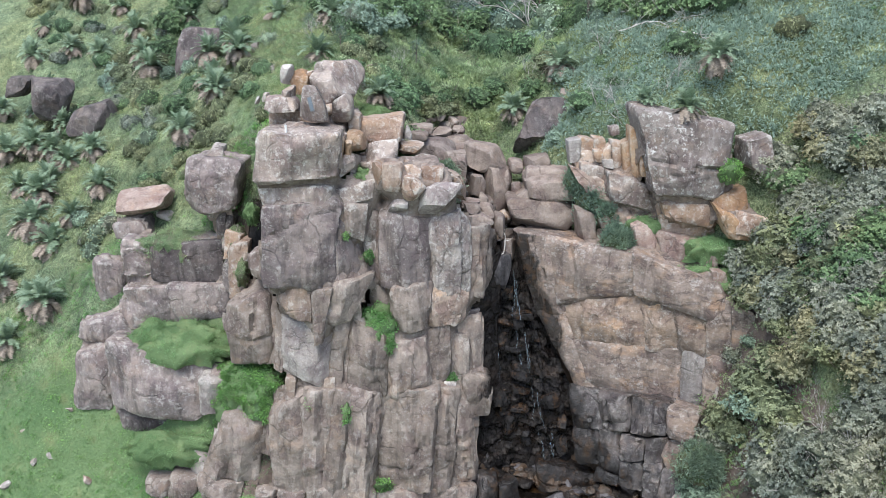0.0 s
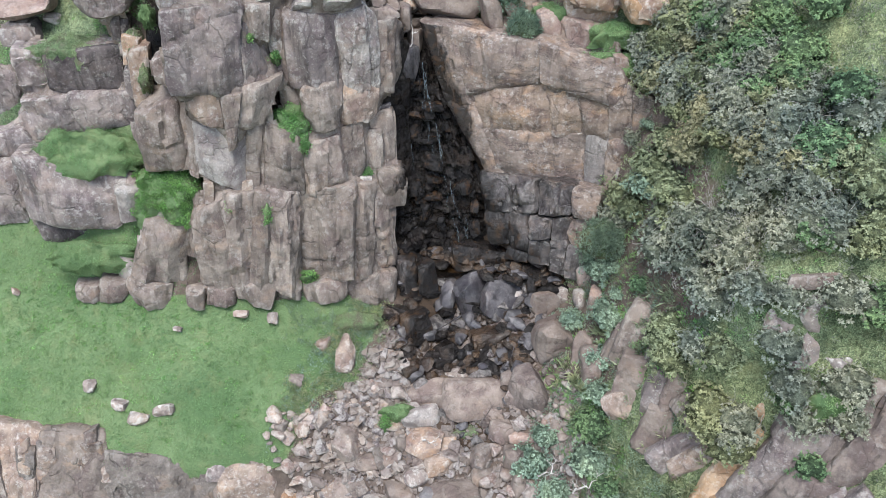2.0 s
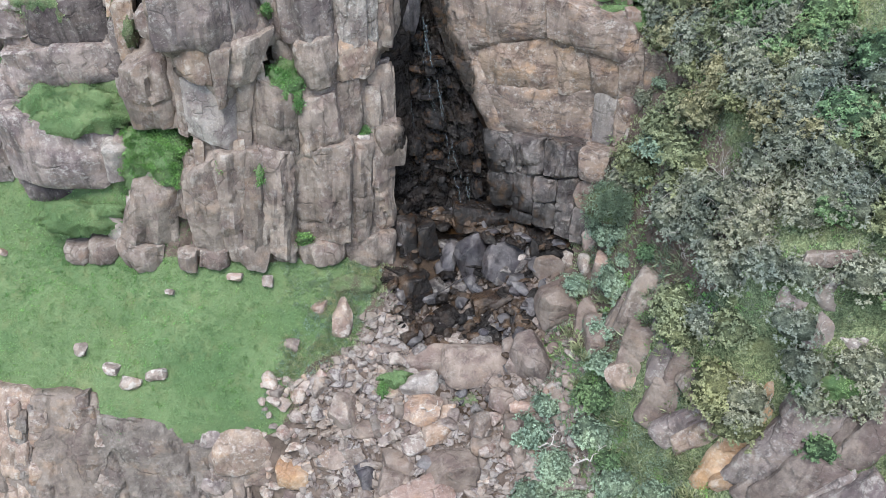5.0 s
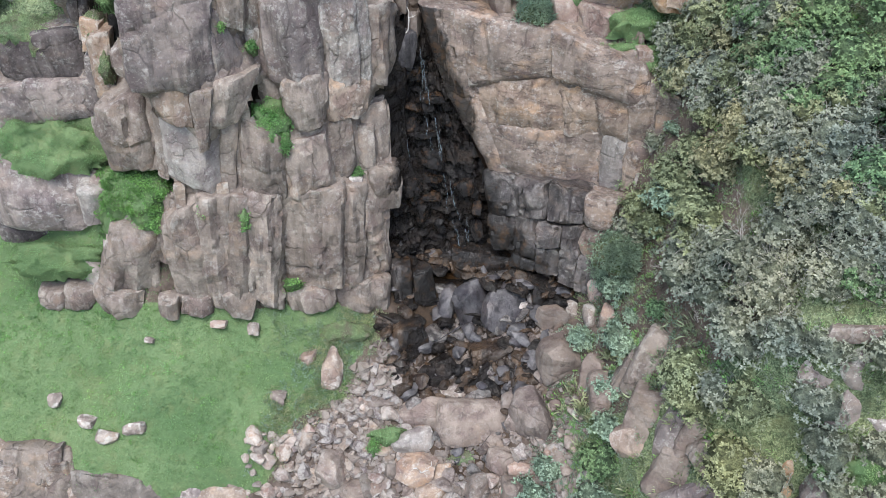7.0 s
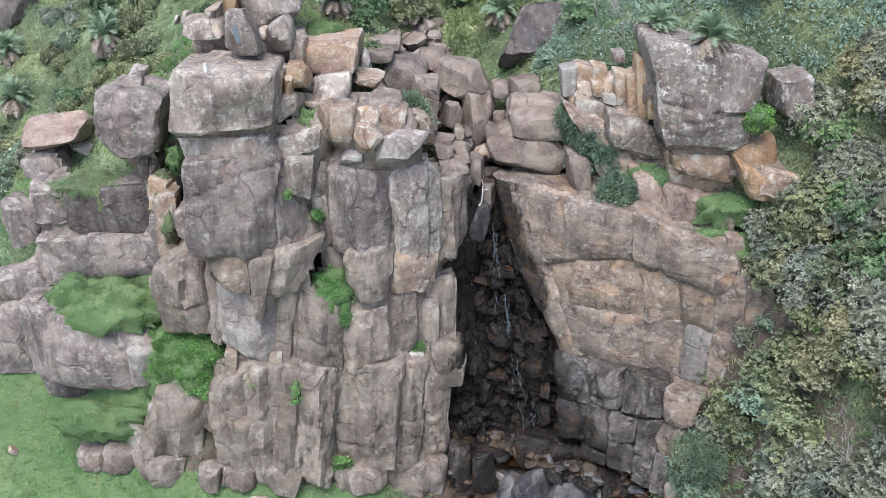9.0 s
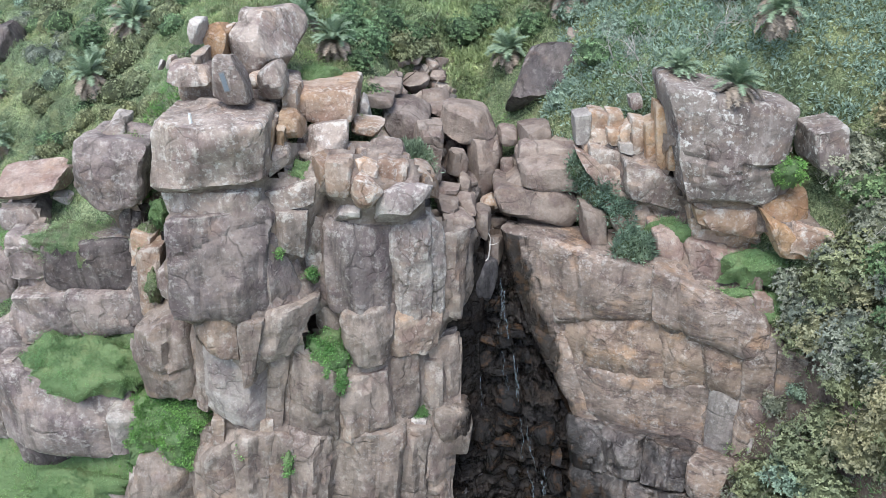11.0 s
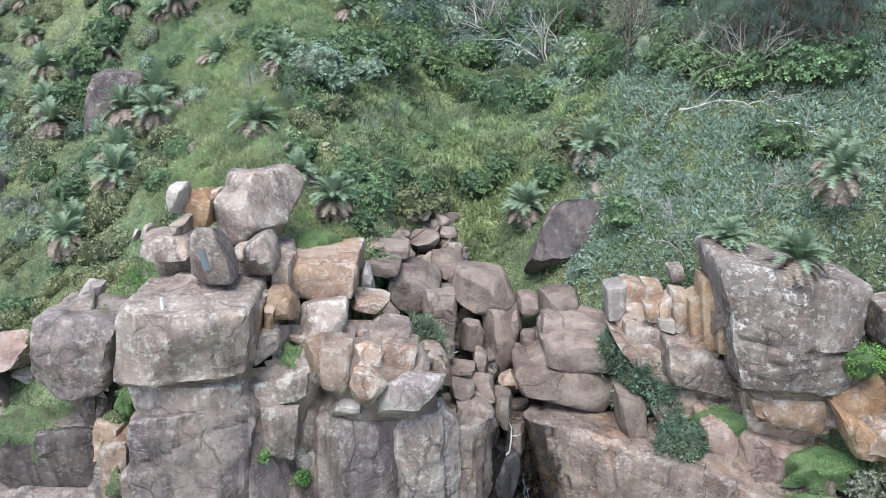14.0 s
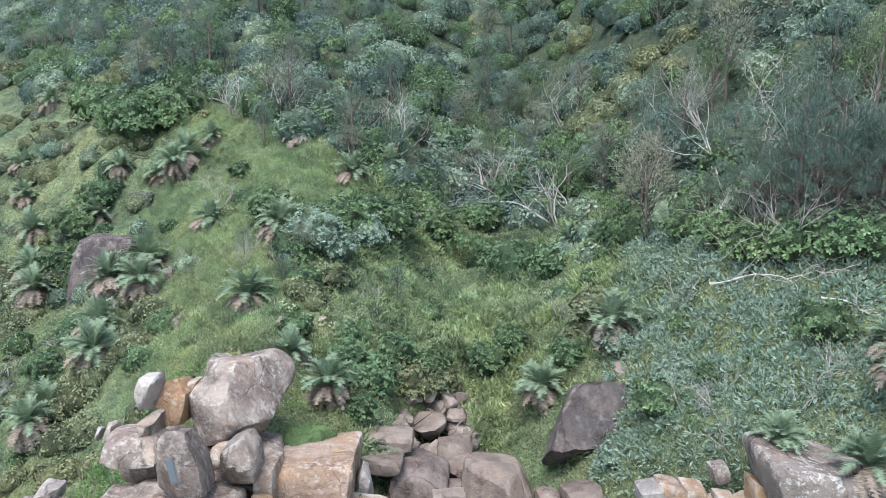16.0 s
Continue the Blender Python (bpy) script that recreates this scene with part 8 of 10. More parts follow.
# ---- scree: fallen stones below the falls ----
def hull_stone(seed, corners=15, worn=0.05):
    """A broken stone about a metre across: a many-sided solid with worn edges."""
    rnd = random.Random(seed)
    bm = bmesh.new()
    for _ in range(corners):
        d = np.array([rnd.gauss(0, 1) for _ in range(3)])
        d *= rnd.uniform(0.86, 1.0) / (np.abs(d) ** 3.2).sum() ** (1 / 3.2)
        bm.verts.new(d * (0.55, 0.46, 0.38))
    bmesh.ops.convex_hull(bm, input=bm.verts[:])
    bmesh.ops.delete(bm, geom=[v for v in bm.verts if not v.link_faces], context="VERTS")
    bmesh.ops.dissolve_limit(bm, angle_limit=radians(14), verts=bm.verts[:], edges=bm.edges[:])
    if worn:
        bmesh.ops.bevel(bm, geom=bm.edges[:], offset=worn, segments=1, affect="EDGES")
    bmesh.ops.triangulate(bm, faces=bm.faces[:])
    bm.verts.index_update()
    v, f = np.array([tuple(c.co) for c in bm.verts]), np.array([[c.index for c in face.verts] for face in bm.faces])
    bm.free()
    return v, f


def scree():
    rnd = random.Random(77)
    kinds = ["lower", "stream", "stream", "streamdark", "red", "tanlow", "wallrock", "rubble", "main"]
    meshes = {}
    for k in sorted(set(kinds) | {"slate", "wet", "wetgrey", "wetbrown", "stream", "streamdark"}):
        meshes[k] = []
        for i in range(4):
            meshes[k].append(mesh_of("scree_stone", *hull_stone(900 + len(meshes) * 10 + i, rnd.choice((13, 16, 20))), ROCK[k], True, 28))
    bed = massif("scree_fan", "fan of angular fallen stones below the waterfall")
    for i in range(560):
        y = rnd.uniform(20.5, 35.0)
        mid = np.interp(y, [15, 22, 28, 32, 36], [2.6, 2.9, 3.6, 5.0, 5.0])
        wide = np.interp(y, [15, 22, 28, 32, 36], [7.6, 7.2, 6.0, 4.4, 2.8])
        x = mid + wide * rnd.uniform(-1, 1)
        p, n = on_land(x, y)
        near_water = dampness(x, y) > 0.3
        kind = rnd.choice(["slate", "wetbrown", "wet", "wetbrown"] if y > 31.2 else ["wetgrey", "slate", "streamdark"]) if near_water and rnd.random() < 0.92 else rnd.choice(kinds)
        size = rnd.choice((0.26, 0.34, 0.42, 0.5, 0.66, 0.9)) * rnd.uniform(0.85, 1.2)
        ob = new("scree_stone", rnd.choice(meshes[kind]))
        ob.parent = bed
        ob.matrix_world = Matrix.Translation(p + Vector((0, 0, size * 0.18))) @ pose(0, 0, 0, rnd.uniform(-35, 35), rnd.uniform(-35, 35), rnd.uniform(0, 360)) @ Matrix.Diagonal((size * rnd.uniform(0.8, 1.3), size, size * rnd.uniform(0.7, 1.1), 1))
    wet_rubble = 0
    while wet_rubble < 240:
        x, y = rnd.uniform(1.0, 9.0), rnd.uniform(30.2, 36.6)
        if dampness(x, y) < 0.25:
            continue
        wet_rubble += 1
        p = on_land(x, y)[0]
        size = rnd.choice((0.35, 0.45, 0.6, 0.8, 1.0)) * rnd.uniform(0.85, 1.2)
        ob = new("scree_stone", rnd.choice(meshes[rnd.choice(("wet", "wetbrown", "wetbrown", "wetgrey", "slate", "wet"))]))
        ob.parent = bed
        ob.matrix_world = Matrix.Translation(p + Vector((0, 0, size * 0.2))) @ pose(0, 0, 0, rnd.uniform(-30, 30), rnd.uniform(-30, 30), rnd.uniform(0, 360)) @ Matrix.Diagonal((size * rnd.uniform(0.9, 1.5), size, size * rnd.uniform(0.5, 0.9), 1))
    # the broken brown ledge that the water runs along
    for i in range(70):
        t = rnd.random()
        x = 2.8 + 7.4 * t
        y, z = np.interp(x, [2.8, 4.4, 5.4, 7.0, 8.4, 10.2], [37.0, 36.4, 35.9, 35.1, 34.3, 33.3]), np.interp(x, [2.8, 4.4, 7.0, 8.4, 10.2], [-14.6, -14.5, -14.35, -14.4, -14.6])
        off = rnd.uniform(0.0, 1.1)
        size = rnd.choice((0.4, 0.5, 0.7, 0.9, 1.15)) * rnd.uniform(0.85, 1.2)
        ob = new("scree_stone", rnd.choice(meshes[rnd.choice(("wetbrown", "wetbrown", "wet", "wet", "slate"))]))
        ob.parent = bed
        ob.matrix_world = Matrix.Translation((x + 0.5 * off, y + off, z - 0.25 * size + 0.25 * off)) @ pose(0, 0, 0, rnd.uniform(-20, 20), rnd.uniform(-20, 20), rnd.uniform(0, 360)) @ Matrix.Diagonal((size * rnd.uniform(1.0, 1.6), size, size * rnd.uniform(0.4, 0.7), 1))
    # small stones spilt along the foot of the meadow
    for i in range(170):
        y = rnd.uniform(28.4, 33.2)
        x = np.interp(y, [28, 30, 31, 32, 33.2], [-4.8, -3.5, -2.2, -0.5, 0.0]) + rnd.uniform(0, 3.2) ** 1.1
        p = on_land(x, y)[0]
        size = rnd.choice((0.16, 0.2, 0.26, 0.34, 0.44)) * rnd.uniform(0.85, 1.2)
        ob = new("scree_stone", rnd.choice(meshes[rnd.choice(kinds)]))
        ob.parent = bed
        ob.matrix_world = Matrix.Translation(p + Vector((0, 0, size * 0.15))) @ pose(0, 0, 0, rnd.uniform(-30, 30), rnd.uniform(-30, 30), rnd.uniform(0, 360)) @ Matrix.Diagonal((size * rnd.uniform(0.8, 1.4), size, size * rnd.uniform(0.6, 1.0), 1))
    # broken stones down the bare bank beside the low cliff
    for i in range(150):
        y = rnd.uniform(24.0, 30.4)
        x = np.interp(y, [24, 26, 28, 30.4], [-4.6, -5.0, -4.6, -3.8]) + rnd.uniform(-1.4, 1.5)
        p = on_land(x, y)[0]
        size = rnd.choice((0.3, 0.4, 0.5, 0.65, 0.9)) * rnd.uniform(0.85, 1.2)
        ob = new("scree_stone", rnd.choice(meshes[rnd.choice(("lower", "rubble", "tanlow", "main", "red"))]))
        ob.parent = bed
        ob.matrix_world = Matrix.Translation(p + Vector((0, 0, size * 0.12))) @ pose(0, 0, 0, rnd.uniform(-35, 35), rnd.uniform(-35, 35), rnd.uniform(0, 360)) @ Matrix.Diagonal((size * rnd.uniform(0.8, 1.4), size, size * rnd.uniform(0.6, 1.0), 1))
    # the smaller rubble that fills the fan between the larger stones
    for kind in ("stream", "rubble", "wallrock", "main"):
        pieces = []
        for i in range(430):
            y = rnd.uniform(20.0, 33.0)
            mid = np.interp(y, [15, 22, 28, 32, 36], [2.2, 2.4, 2.4, 3.6, 5.0])
            wide = np.interp(y, [15, 22, 28, 32, 36], [7.4, 7.0, 6.2, 4.6, 2.8])
            p = on_land(mid + wide * rnd.uniform(-1, 1), y)[0]
            if dampness(p.x, p.y) > 0.5:
                continue
            size = rnd.choice((0.26, 0.34, 0.42, 0.55, 0.72)) * rnd.uniform(0.85, 1.25)
            q, f = hull_stone(2000 + i, 12, 0)
            m = Matrix.Translation(p + Vector((0, 0, size * 0.14))) @ pose(0, 0, 0, rnd.uniform(-30, 30), rnd.uniform(-30, 30), rnd.uniform(0, 360)) @ Matrix.Diagonal((size * rnd.uniform(0.8, 1.4), size, size * rnd.uniform(0.7, 1.0), 1))
            pieces.append((np.array([tuple(m @ Vector(v)) for v in q]), f))
        rubble = new("scree_rubble", mesh_of("scree_rubble", *joined(pieces), ROCK[kind], False))
        tagged(rubble, "smaller broken brown-grey stones filling the scree fan", "rubble", kind="stuff")
    # gravel between them
    vs, fs, base = [], [], 0
    cube, cf = box_grid(1, 1, 1)
    for i in range(3900):
        y = rnd.uniform(19, 35.2)
        mid = np.interp(y, [15, 22, 28, 32, 36], [3.2, 3.4, 2.6, 4.4, 5.0])
        wide = np.interp(y, [15, 22, 28, 32, 36], [7.0, 6.4, 7.2, 5.0, 3.0])
        p, n = on_land(mid + wide * rnd.uniform(-1, 1), y)
        s = rnd.uniform(0.07, 0.2)
        m = (Matrix.Translation(p) @ pose(0, 0, 0, rnd.uniform(0, 360), rnd.uniform(0, 360), rnd.uniform(0, 360)))
        vs += [tuple(m @ Vector((c[0] * s * rnd.uniform(0.45, 1.1), c[1] * s * rnd.uniform(0.4, 1.0), c[2] * s * rnd.uniform(0.25, 0.7)))) for c in cube]
        fs.append(cf + base)
        base += len(cube)
    gravel = new("gravel", mesh_of("gravel", vs, np.concatenate(fs), ROCK["streamdark"], False))
    tagged(gravel, "small broken stones between the scree blocks", "gravel", kind="stuff")

    return meshes


def stream_stones(meshes):
    """Smaller stones that choke the stream bed between its boulders."""
    rnd = random.Random(15)
    for i in range(330):
        y = rnd.uniform(40.9, 52.5)
        mid = np.interp(y, [41, 43, 46, 49, 53], [2.6, 2.2, 1.0, 0.2, -0.3])
        wide = np.interp(y, [41, 43, 46, 49, 53], [4.2, 3.4, 2.2, 1.4, 0.7])
        x = mid + wide * rnd.uniform(-1, 1)
        if math.hypot(x / 1.0, (y - 48.9) / 1.2) < 1:
            continue
        p = on_land(x, y)[0]
        size = rnd.choice((0.35, 0.45, 0.6, 0.8, 1.1)) * rnd.uniform(0.85, 1.2)
        ob = new("stream_stone", rnd.choice(meshes[rnd.choice(("stream", "stream", "streamdark", "tanlow", "wetgrey"))]))
        ob.parent = stream
        ob.matrix_world = Matrix.Translation(p + Vector((0, 0, size * 0.12))) @ pose(0, 0, 0, rnd.uniform(-35, 35), rnd.uniform(-35, 35), rnd.uniform(0, 360)) @ Matrix.Diagonal((size * rnd.uniform(0.8, 1.3), size, size * rnd.uniform(0.7, 1.0), 1))


stream_stones(scree())

# ---- planting ----
PALMS = [palm_pattern(s, h) for s, h in ((1, 0.35), (2, 0.6), (3, 0.9))]
BARES = [bare_pattern(s) for s in (5, 6, 7)]
SHRUBS = {
    "olive": [shrub_pattern(s, "olive", "rounded olive-green coastal shrub with small leathery leaves") for s in (11, 12)],
    "grey": [shrub_pattern(s, "grey", "dense grey-green shrub with pale twigs", wood=DRYWOOD, wood_depth=2, fork=2) for s in (13, 14)],
    "yellow": [shrub_pattern(s, "yellow", "shrub tipped with yellowish flower heads") for s in (15, 16)],
    "bluegreen": [shrub_pattern(s, "bluegreen", "low pale blue-green shrub on the rock", 240, 0.10, 0.6) for s in (17, 18)],
    "silver": [shrub_pattern(s, "silver", "silvery green leafy bush of the hillside", 280, 0.095) for s in (22, 23)],
    "deep": [shrub_pattern(s, "deep", "dark green leafy shrub") for s in (19, 20)],
}
TREES = {"needle": [needle_tree_pattern(s) for s in (31, 32, 33)], "far": [far_tree_pattern(s, k, t) for s, k, t in ((36, "needle", "dusky feathery tree of the far slope"), (37, "needle", "dusky feathery tree of the far slope"), (38, "grey", "grey-green feathery tree of the far slope"), (39, "deep", "dark green dense tree of the far slope"))], "broad": [broad_tree_pattern(34, "deep", "low broad-leaved dark green tree"), broad_tree_pattern(35, "silver", "low tree with silvery green leaves")]}
_pick = random.Random(9)


def palm(x, y, size):
    p, n = on_land(x, y)
    plant(_pick.choice(PALMS), p, 1.12 * size, _pick.uniform(0, 360), (_pick.uniform(-8, 12), _pick.uniform(-8, 8)))


def bare(x, y, size):
    plant(_pick.choice(BARES), on_land(x, y)[0], size, _pick.uniform(0, 360))


def shrub(kind, x, y, size):
    plant(_pick.choice(SHRUBS[kind]), on_land(x, y)[0], size, _pick.uniform(0, 360), (_pick.uniform(-10, 10), _pick.uniform(-10, 10)))


def tree(kind, x, y, tall):
    plant(_pick.choice(TREES[kind]), on_land(x, y)[0], tall / 4.2 if kind in ("needle", "far") else tall / 3.0, _pick.uniform(0, 360))


plant(PALMS[2], (9.46, 40.5, 3.15), 0.8, 40)
plant(PALMS[1], (11.04, 38.9, 3.35), 0.95, 150)
plant(PALMS[1], (12.7, 40.8, 5.3), 1.0, 250)
palm(-7.6, 52.6, 1.04)
palm(-13.1, 55.8, 1.07)
palm(-14.6, 54.5, 1.09)
palm(-20.6, 61.1, 1.13)
palm(-21.5, 63.2, 1.07)
palm(-15.6, 58.6, 1.13)
palm(-18.9, 69.3, 0.86)
palm(-18.9, 66.0, 0.99)
palm(-23.0, 67.0, 1.13)
palm(-29.5, 84.5, 1.04)
palm(-14.6, 68.7, 1.12)
palm(-16.2, 68.3, 0.88)
palm(-14.6, 66.8, 0.99)
palm(-11.5, 61.3, 0.92)
palm(-8.0, 67.9, 1.01)
palm(-7.0, 71.5, 1.02)
palm(-5.1, 48.8, 0.85)
palm(-3.4, 46.2, 0.92)
palm(4.2, 50.0, 0.93)
palm(6.6, 49.8, 1.12)
palm(-15.4, 50.8, 1.08)
palm(-14.7, 48.3, 0.90)
palm(-13.5, 51.6, 1.09)
palm(-27.0, 74.1, 0.89)
palm(-4.8, 65.3, 1.04)
palm(13.4, 42.6, 0.89)
palm(-13.6, 70.6, 0.85)
palm(-7.3, 58.4, 1.11)
palm(-25.7, 71.4, 0.91)
palm(6.8, 63.1, 0.91)
palm(-13.9, 59.1, 1.14)
palm(-2.9, 68.1, 1.11)
palm(-25.7, 65.9, 0.94)
palm(-31.5, 67.9, 1.14)
palm(-24.1, 54.0, 1.01)
palm(-28.7, 63.2, 1.05)
palm(-26.9, 53.0, 0.91)
palm(-23.8, 47.2, 1.13)
palm(-24.9, 52.5, 1.06)
palm(-27.4, 56.4, 1.14)
palm(-24.2, 50.1, 1.12)
palm(-22.1, 42.7, 0.94)
palm(-23.1, 41.2, 0.96)
palm(-29.0, 61.6, 0.90)
palm(-28.4, 67.5, 0.89)
palm(-31.9, 71.0, 0.87)
palm(-21.7, 52.6, 0.94)
palm(-29.2, 72.9, 1.03)
bare(-2.7, 54.5, 0.80)
bare(5.3, 54.4, 1.21)
bare(0.7, 73.5, 1.00)
bare(-8.4, 55.9, 0.99)
bare(-11.2, 62.8, 1.29)
bare(-11.4, 58.2, 1.09)
bare(7.1, 67.1, 0.99)
bare(-4.7, 73.4, 1.09)
bare(1.8, 78.7, 1.22)
bare(8.9, 42.8, 0.83)
bare(9.0, 49.4, 1.39)
bare(12.7, 48.3, 0.81)
bare(13.8, 47.8, 1.25)
bare(11.6, 49.3, 1.31)
bare(14.7, 46.9, 0.81)
bare(10.9, 52.4, 1.27)
bare(3.6, 73.8, 1.02)
bare(1.7, 72.6, 1.15)
bare(5.6, 77.1, 0.81)
bare(8.9, 66.1, 0.83)
bare(-7.1, 68.7, 0.91)
bare(-11.0, 71.4, 1.37)
bare(-12.5, 71.9, 0.92)
bare(8.9, 43.6, 1.25)
bare(8.2, 44.7, 1.36)
bare(9.0, 40.8, 1.37)
bare(9.0, 42.7, 1.01)
palm(-25.7, 55.5, 0.96)
palm(-24.9, 48.7, 1.01)
palm(-22.2, 45.9, 1.08)
palm(-31.9, 62.2, 0.88)
palm(-28.7, 59.2, 1.07)
palm(-29.1, 56.2, 1.09)
palm(-21.1, 41.4, 1.11)
palm(-21.6, 47.6, 0.86)
palm(-24.6, 44.7, 1.13)
palm(-25.9, 58.8, 0.88)
palm(-20.2, 48.9, 0.95)
bare(14.6, 35.8, 1.40)
bare(16.0, 35.4, 1.58)
bare(15.0, 26.0, 1.24)
bare(14.4, 27.5, 1.58)
bare(14.2, 29.2, 1.36)
bare(15.6, 26.2, 1.22)
bare(15.9, 31.4, 1.23)
bare(17.7, 32.9, 1.14)
bare(13.3, 27.6, 1.09)
bare(-13.0, 72.8, 2.60)
bare(-11.0, 73.2, 3.33)
bare(-8.7, 70.4, 3.75)
bare(-3.1, 71.5, 2.62)
bare(2.9, 74.8, 2.47)
bare(9.4, 83.2, 3.73)
bare(12.2, 68.0, 3.12)
bare(13.1, 67.5, 2.95)
bare(13.5, 63.8, 2.72)
bare(15.0, 59.0, 3.20)
bare(14.0, 51.2, 3.52)
bare(14.5, 49.4, 3.02)
bare(15.3, 48.3, 2.97)
bare(12.2, 48.0, 2.48)
bare(7.0, 65.9, 3.64)
bare(-4.8, 70.9, 2.44)
bare(-3.0, 75.2, 3.07)
bare(4.3, 72.8, 3.53)
bare(2.1, 72.7, 2.58)
bare(9.3, 61.9, 3.39)
bare(12.2, 54.2, 3.68)
bare(-11.7, 64.1, 1.19)
bare(-8.6, 57.0, 1.27)
bare(-6.1, 56.1, 0.93)
bare(5.3, 53.8, 1.10)
bare(10.5, 42.2, 0.95)
bare(11.2, 42.6, 1.30)
bare(-2.7, 54.1, 1.03)
bare(-6.7, 54.9, 1.10)
bare(1.3, 68.7, 1.37)
bare(5.1, 69.4, 1.30)
shrub("olive", 16.0, 33.1, 1.07)
shrub("olive", 15.3, 32.6, 1.00)
shrub("olive", 15.1, 33.4, 1.03)
shrub("olive", 15.1, 30.0, 1.12)
shrub("olive", 13.9, 30.0, 0.93)
shrub("olive", 14.9, 36.2, 1.20)
shrub("olive", 14.6, 36.0, 1.17)
shrub("olive", 14.4, 21.9, 1.17)
shrub("olive", 14.0, 23.8, 1.00)
shrub("olive", 13.6, 23.0, 1.14)
shrub("olive", 12.6, 26.3, 1.13)
shrub("olive", 12.7, 25.4, 1.09)
shrub("olive", 12.8, 26.2, 1.06)
shrub("olive", 13.7, 23.2, 1.17)
shrub("grey", 15.7, 30.5, 1.02)
shrub("grey", 15.7, 30.5, 1.19)
shrub("grey", 15.7, 31.9, 1.20)
shrub("grey", 16.9, 28.2, 1.23)
shrub("grey", 16.7, 28.9, 0.96)
shrub("grey", 16.0, 26.9, 1.07)
shrub("grey", 15.2, 26.9, 1.16)
shrub("grey", 15.9, 28.6, 1.10)
shrub("grey", 16.1, 24.9, 1.12)
shrub("grey", 16.5, 24.7, 1.15)
shrub("grey", 16.8, 25.5, 1.05)
shrub("grey", 14.6, 25.6, 1.14)
shrub("grey", 14.7, 25.8, 1.07)
shrub("grey", 14.9, 26.1, 0.95)
shrub("grey", 13.6, 27.5, 0.97)
shrub("grey", 14.3, 27.3, 1.03)
shrub("grey", 13.4, 24.7, 0.98)
shrub("grey", 13.9, 25.1, 1.04)
shrub("grey", 13.6, 29.8, 0.94)
shrub("grey", 13.9, 29.0, 0.91)
shrub("grey", 15.7, 23.2, 0.85)
shrub("grey", 15.9, 24.9, 1.02)
shrub("grey", 14.7, 24.2, 1.19)
shrub("yellow", 14.3, 31.2, 1.12)
shrub("yellow", 14.7, 31.0, 1.11)
shrub("yellow", 15.8, 28.0, 1.24)
shrub("yellow", 16.1, 28.0, 1.21)
shrub("yellow", 16.7, 26.8, 1.08)
shrub("bluegreen", 13.4, 32.6, 1.21)
shrub("bluegreen", 11.7, 33.3, 0.95)
shrub("bluegreen", 11.8, 33.1, 1.03)
shrub("bluegreen", 11.6, 32.6, 1.13)
shrub("bluegreen", 11.4, 30.1, 1.10)
shrub("bluegreen", 10.8, 28.9, 0.95)
shrub("bluegreen", 10.2, 31.6, 0.82)
shrub("bluegreen", 10.5, 27.3, 0.92)
shrub("deep", 17.6, 29.6, 1.24)
shrub("deep", 17.4, 29.8, 1.01)
shrub("deep", 17.6, 32.0, 1.00)
shrub("deep", 16.7, 32.1, 1.12)
shrub("deep", 16.5, 32.2, 1.17)
shrub("deep", 16.1, 34.2, 1.09)
shrub("deep", 16.0, 35.0, 1.17)
shrub("deep", 15.4, 31.8, 0.82)
shrub("deep", 17.5, 26.5, 1.25)
shrub("deep", 17.3, 26.7, 1.07)
shrub("deep", 18.0, 30.5, 1.16)
shrub("deep", 18.9, 31.4, 1.01)
shrub("olive", 14.1, 35.8, 1.00)
shrub("olive", 14.0, 35.8, 1.03)
shrub("olive", 14.2, 35.6, 1.17)
shrub("olive", 14.0, 32.8, 0.99)
shrub("olive", 13.5, 33.1, 1.21)
shrub("olive", 14.7, 36.2, 0.94)
shrub("grey", 14.0, 36.4, 0.86)
shrub("grey", 16.6, 33.6, 1.10)
shrub("grey", 16.3, 33.5, 1.07)
shrub("grey", 17.0, 33.9, 1.04)
shrub("grey", 17.0, 31.3, 1.00)
shrub("grey", 16.9, 31.4, 1.19)
shrub("grey", 16.6, 31.0, 1.00)
shrub("grey", 16.4, 35.8, 0.95)
shrub("grey", 15.7, 36.5, 1.07)
shrub("grey", 15.3, 30.1, 1.11)
shrub("grey", 15.6, 29.5, 0.98)
shrub("grey", 15.9, 29.0, 1.13)
shrub("grey", 16.4, 27.7, 1.24)
shrub("grey", 16.4, 27.6, 0.92)
shrub("grey", 15.8, 27.2, 1.13)
shrub("grey", 15.9, 31.2, 0.95)
shrub("grey", 15.1, 32.2, 0.95)
shrub("grey", 13.8, 28.2, 0.96)
shrub("grey", 14.1, 28.4, 0.94)
shrub("grey", 14.3, 26.3, 0.92)
shrub("grey", 13.8, 25.8, 1.21)
shrub("grey", 14.8, 26.6, 1.01)
shrub("grey", 13.2, 29.4, 1.23)
shrub("grey", 13.4, 29.8, 1.14)
shrub("grey", 12.5, 33.5, 1.12)
shrub("yellow", 16.7, 38.4, 0.99)
shrub("yellow", 16.8, 37.3, 0.95)
shrub("yellow", 18.1, 35.8, 1.16)
shrub("yellow", 18.3, 35.9, 1.13)
shrub("yellow", 15.1, 31.3, 0.93)
shrub("yellow", 15.0, 31.4, 0.98)
shrub("yellow", 15.9, 28.3, 1.11)
shrub("yellow", 14.4, 35.1, 1.18)
shrub("yellow", 15.3, 35.2, 0.92)
shrub("olive", 15.7, 36.2, 1.14)
shrub("olive", 15.3, 35.9, 1.24)
shrub("olive", 16.7, 33.1, 0.95)
shrub("olive", 16.7, 33.4, 0.98)
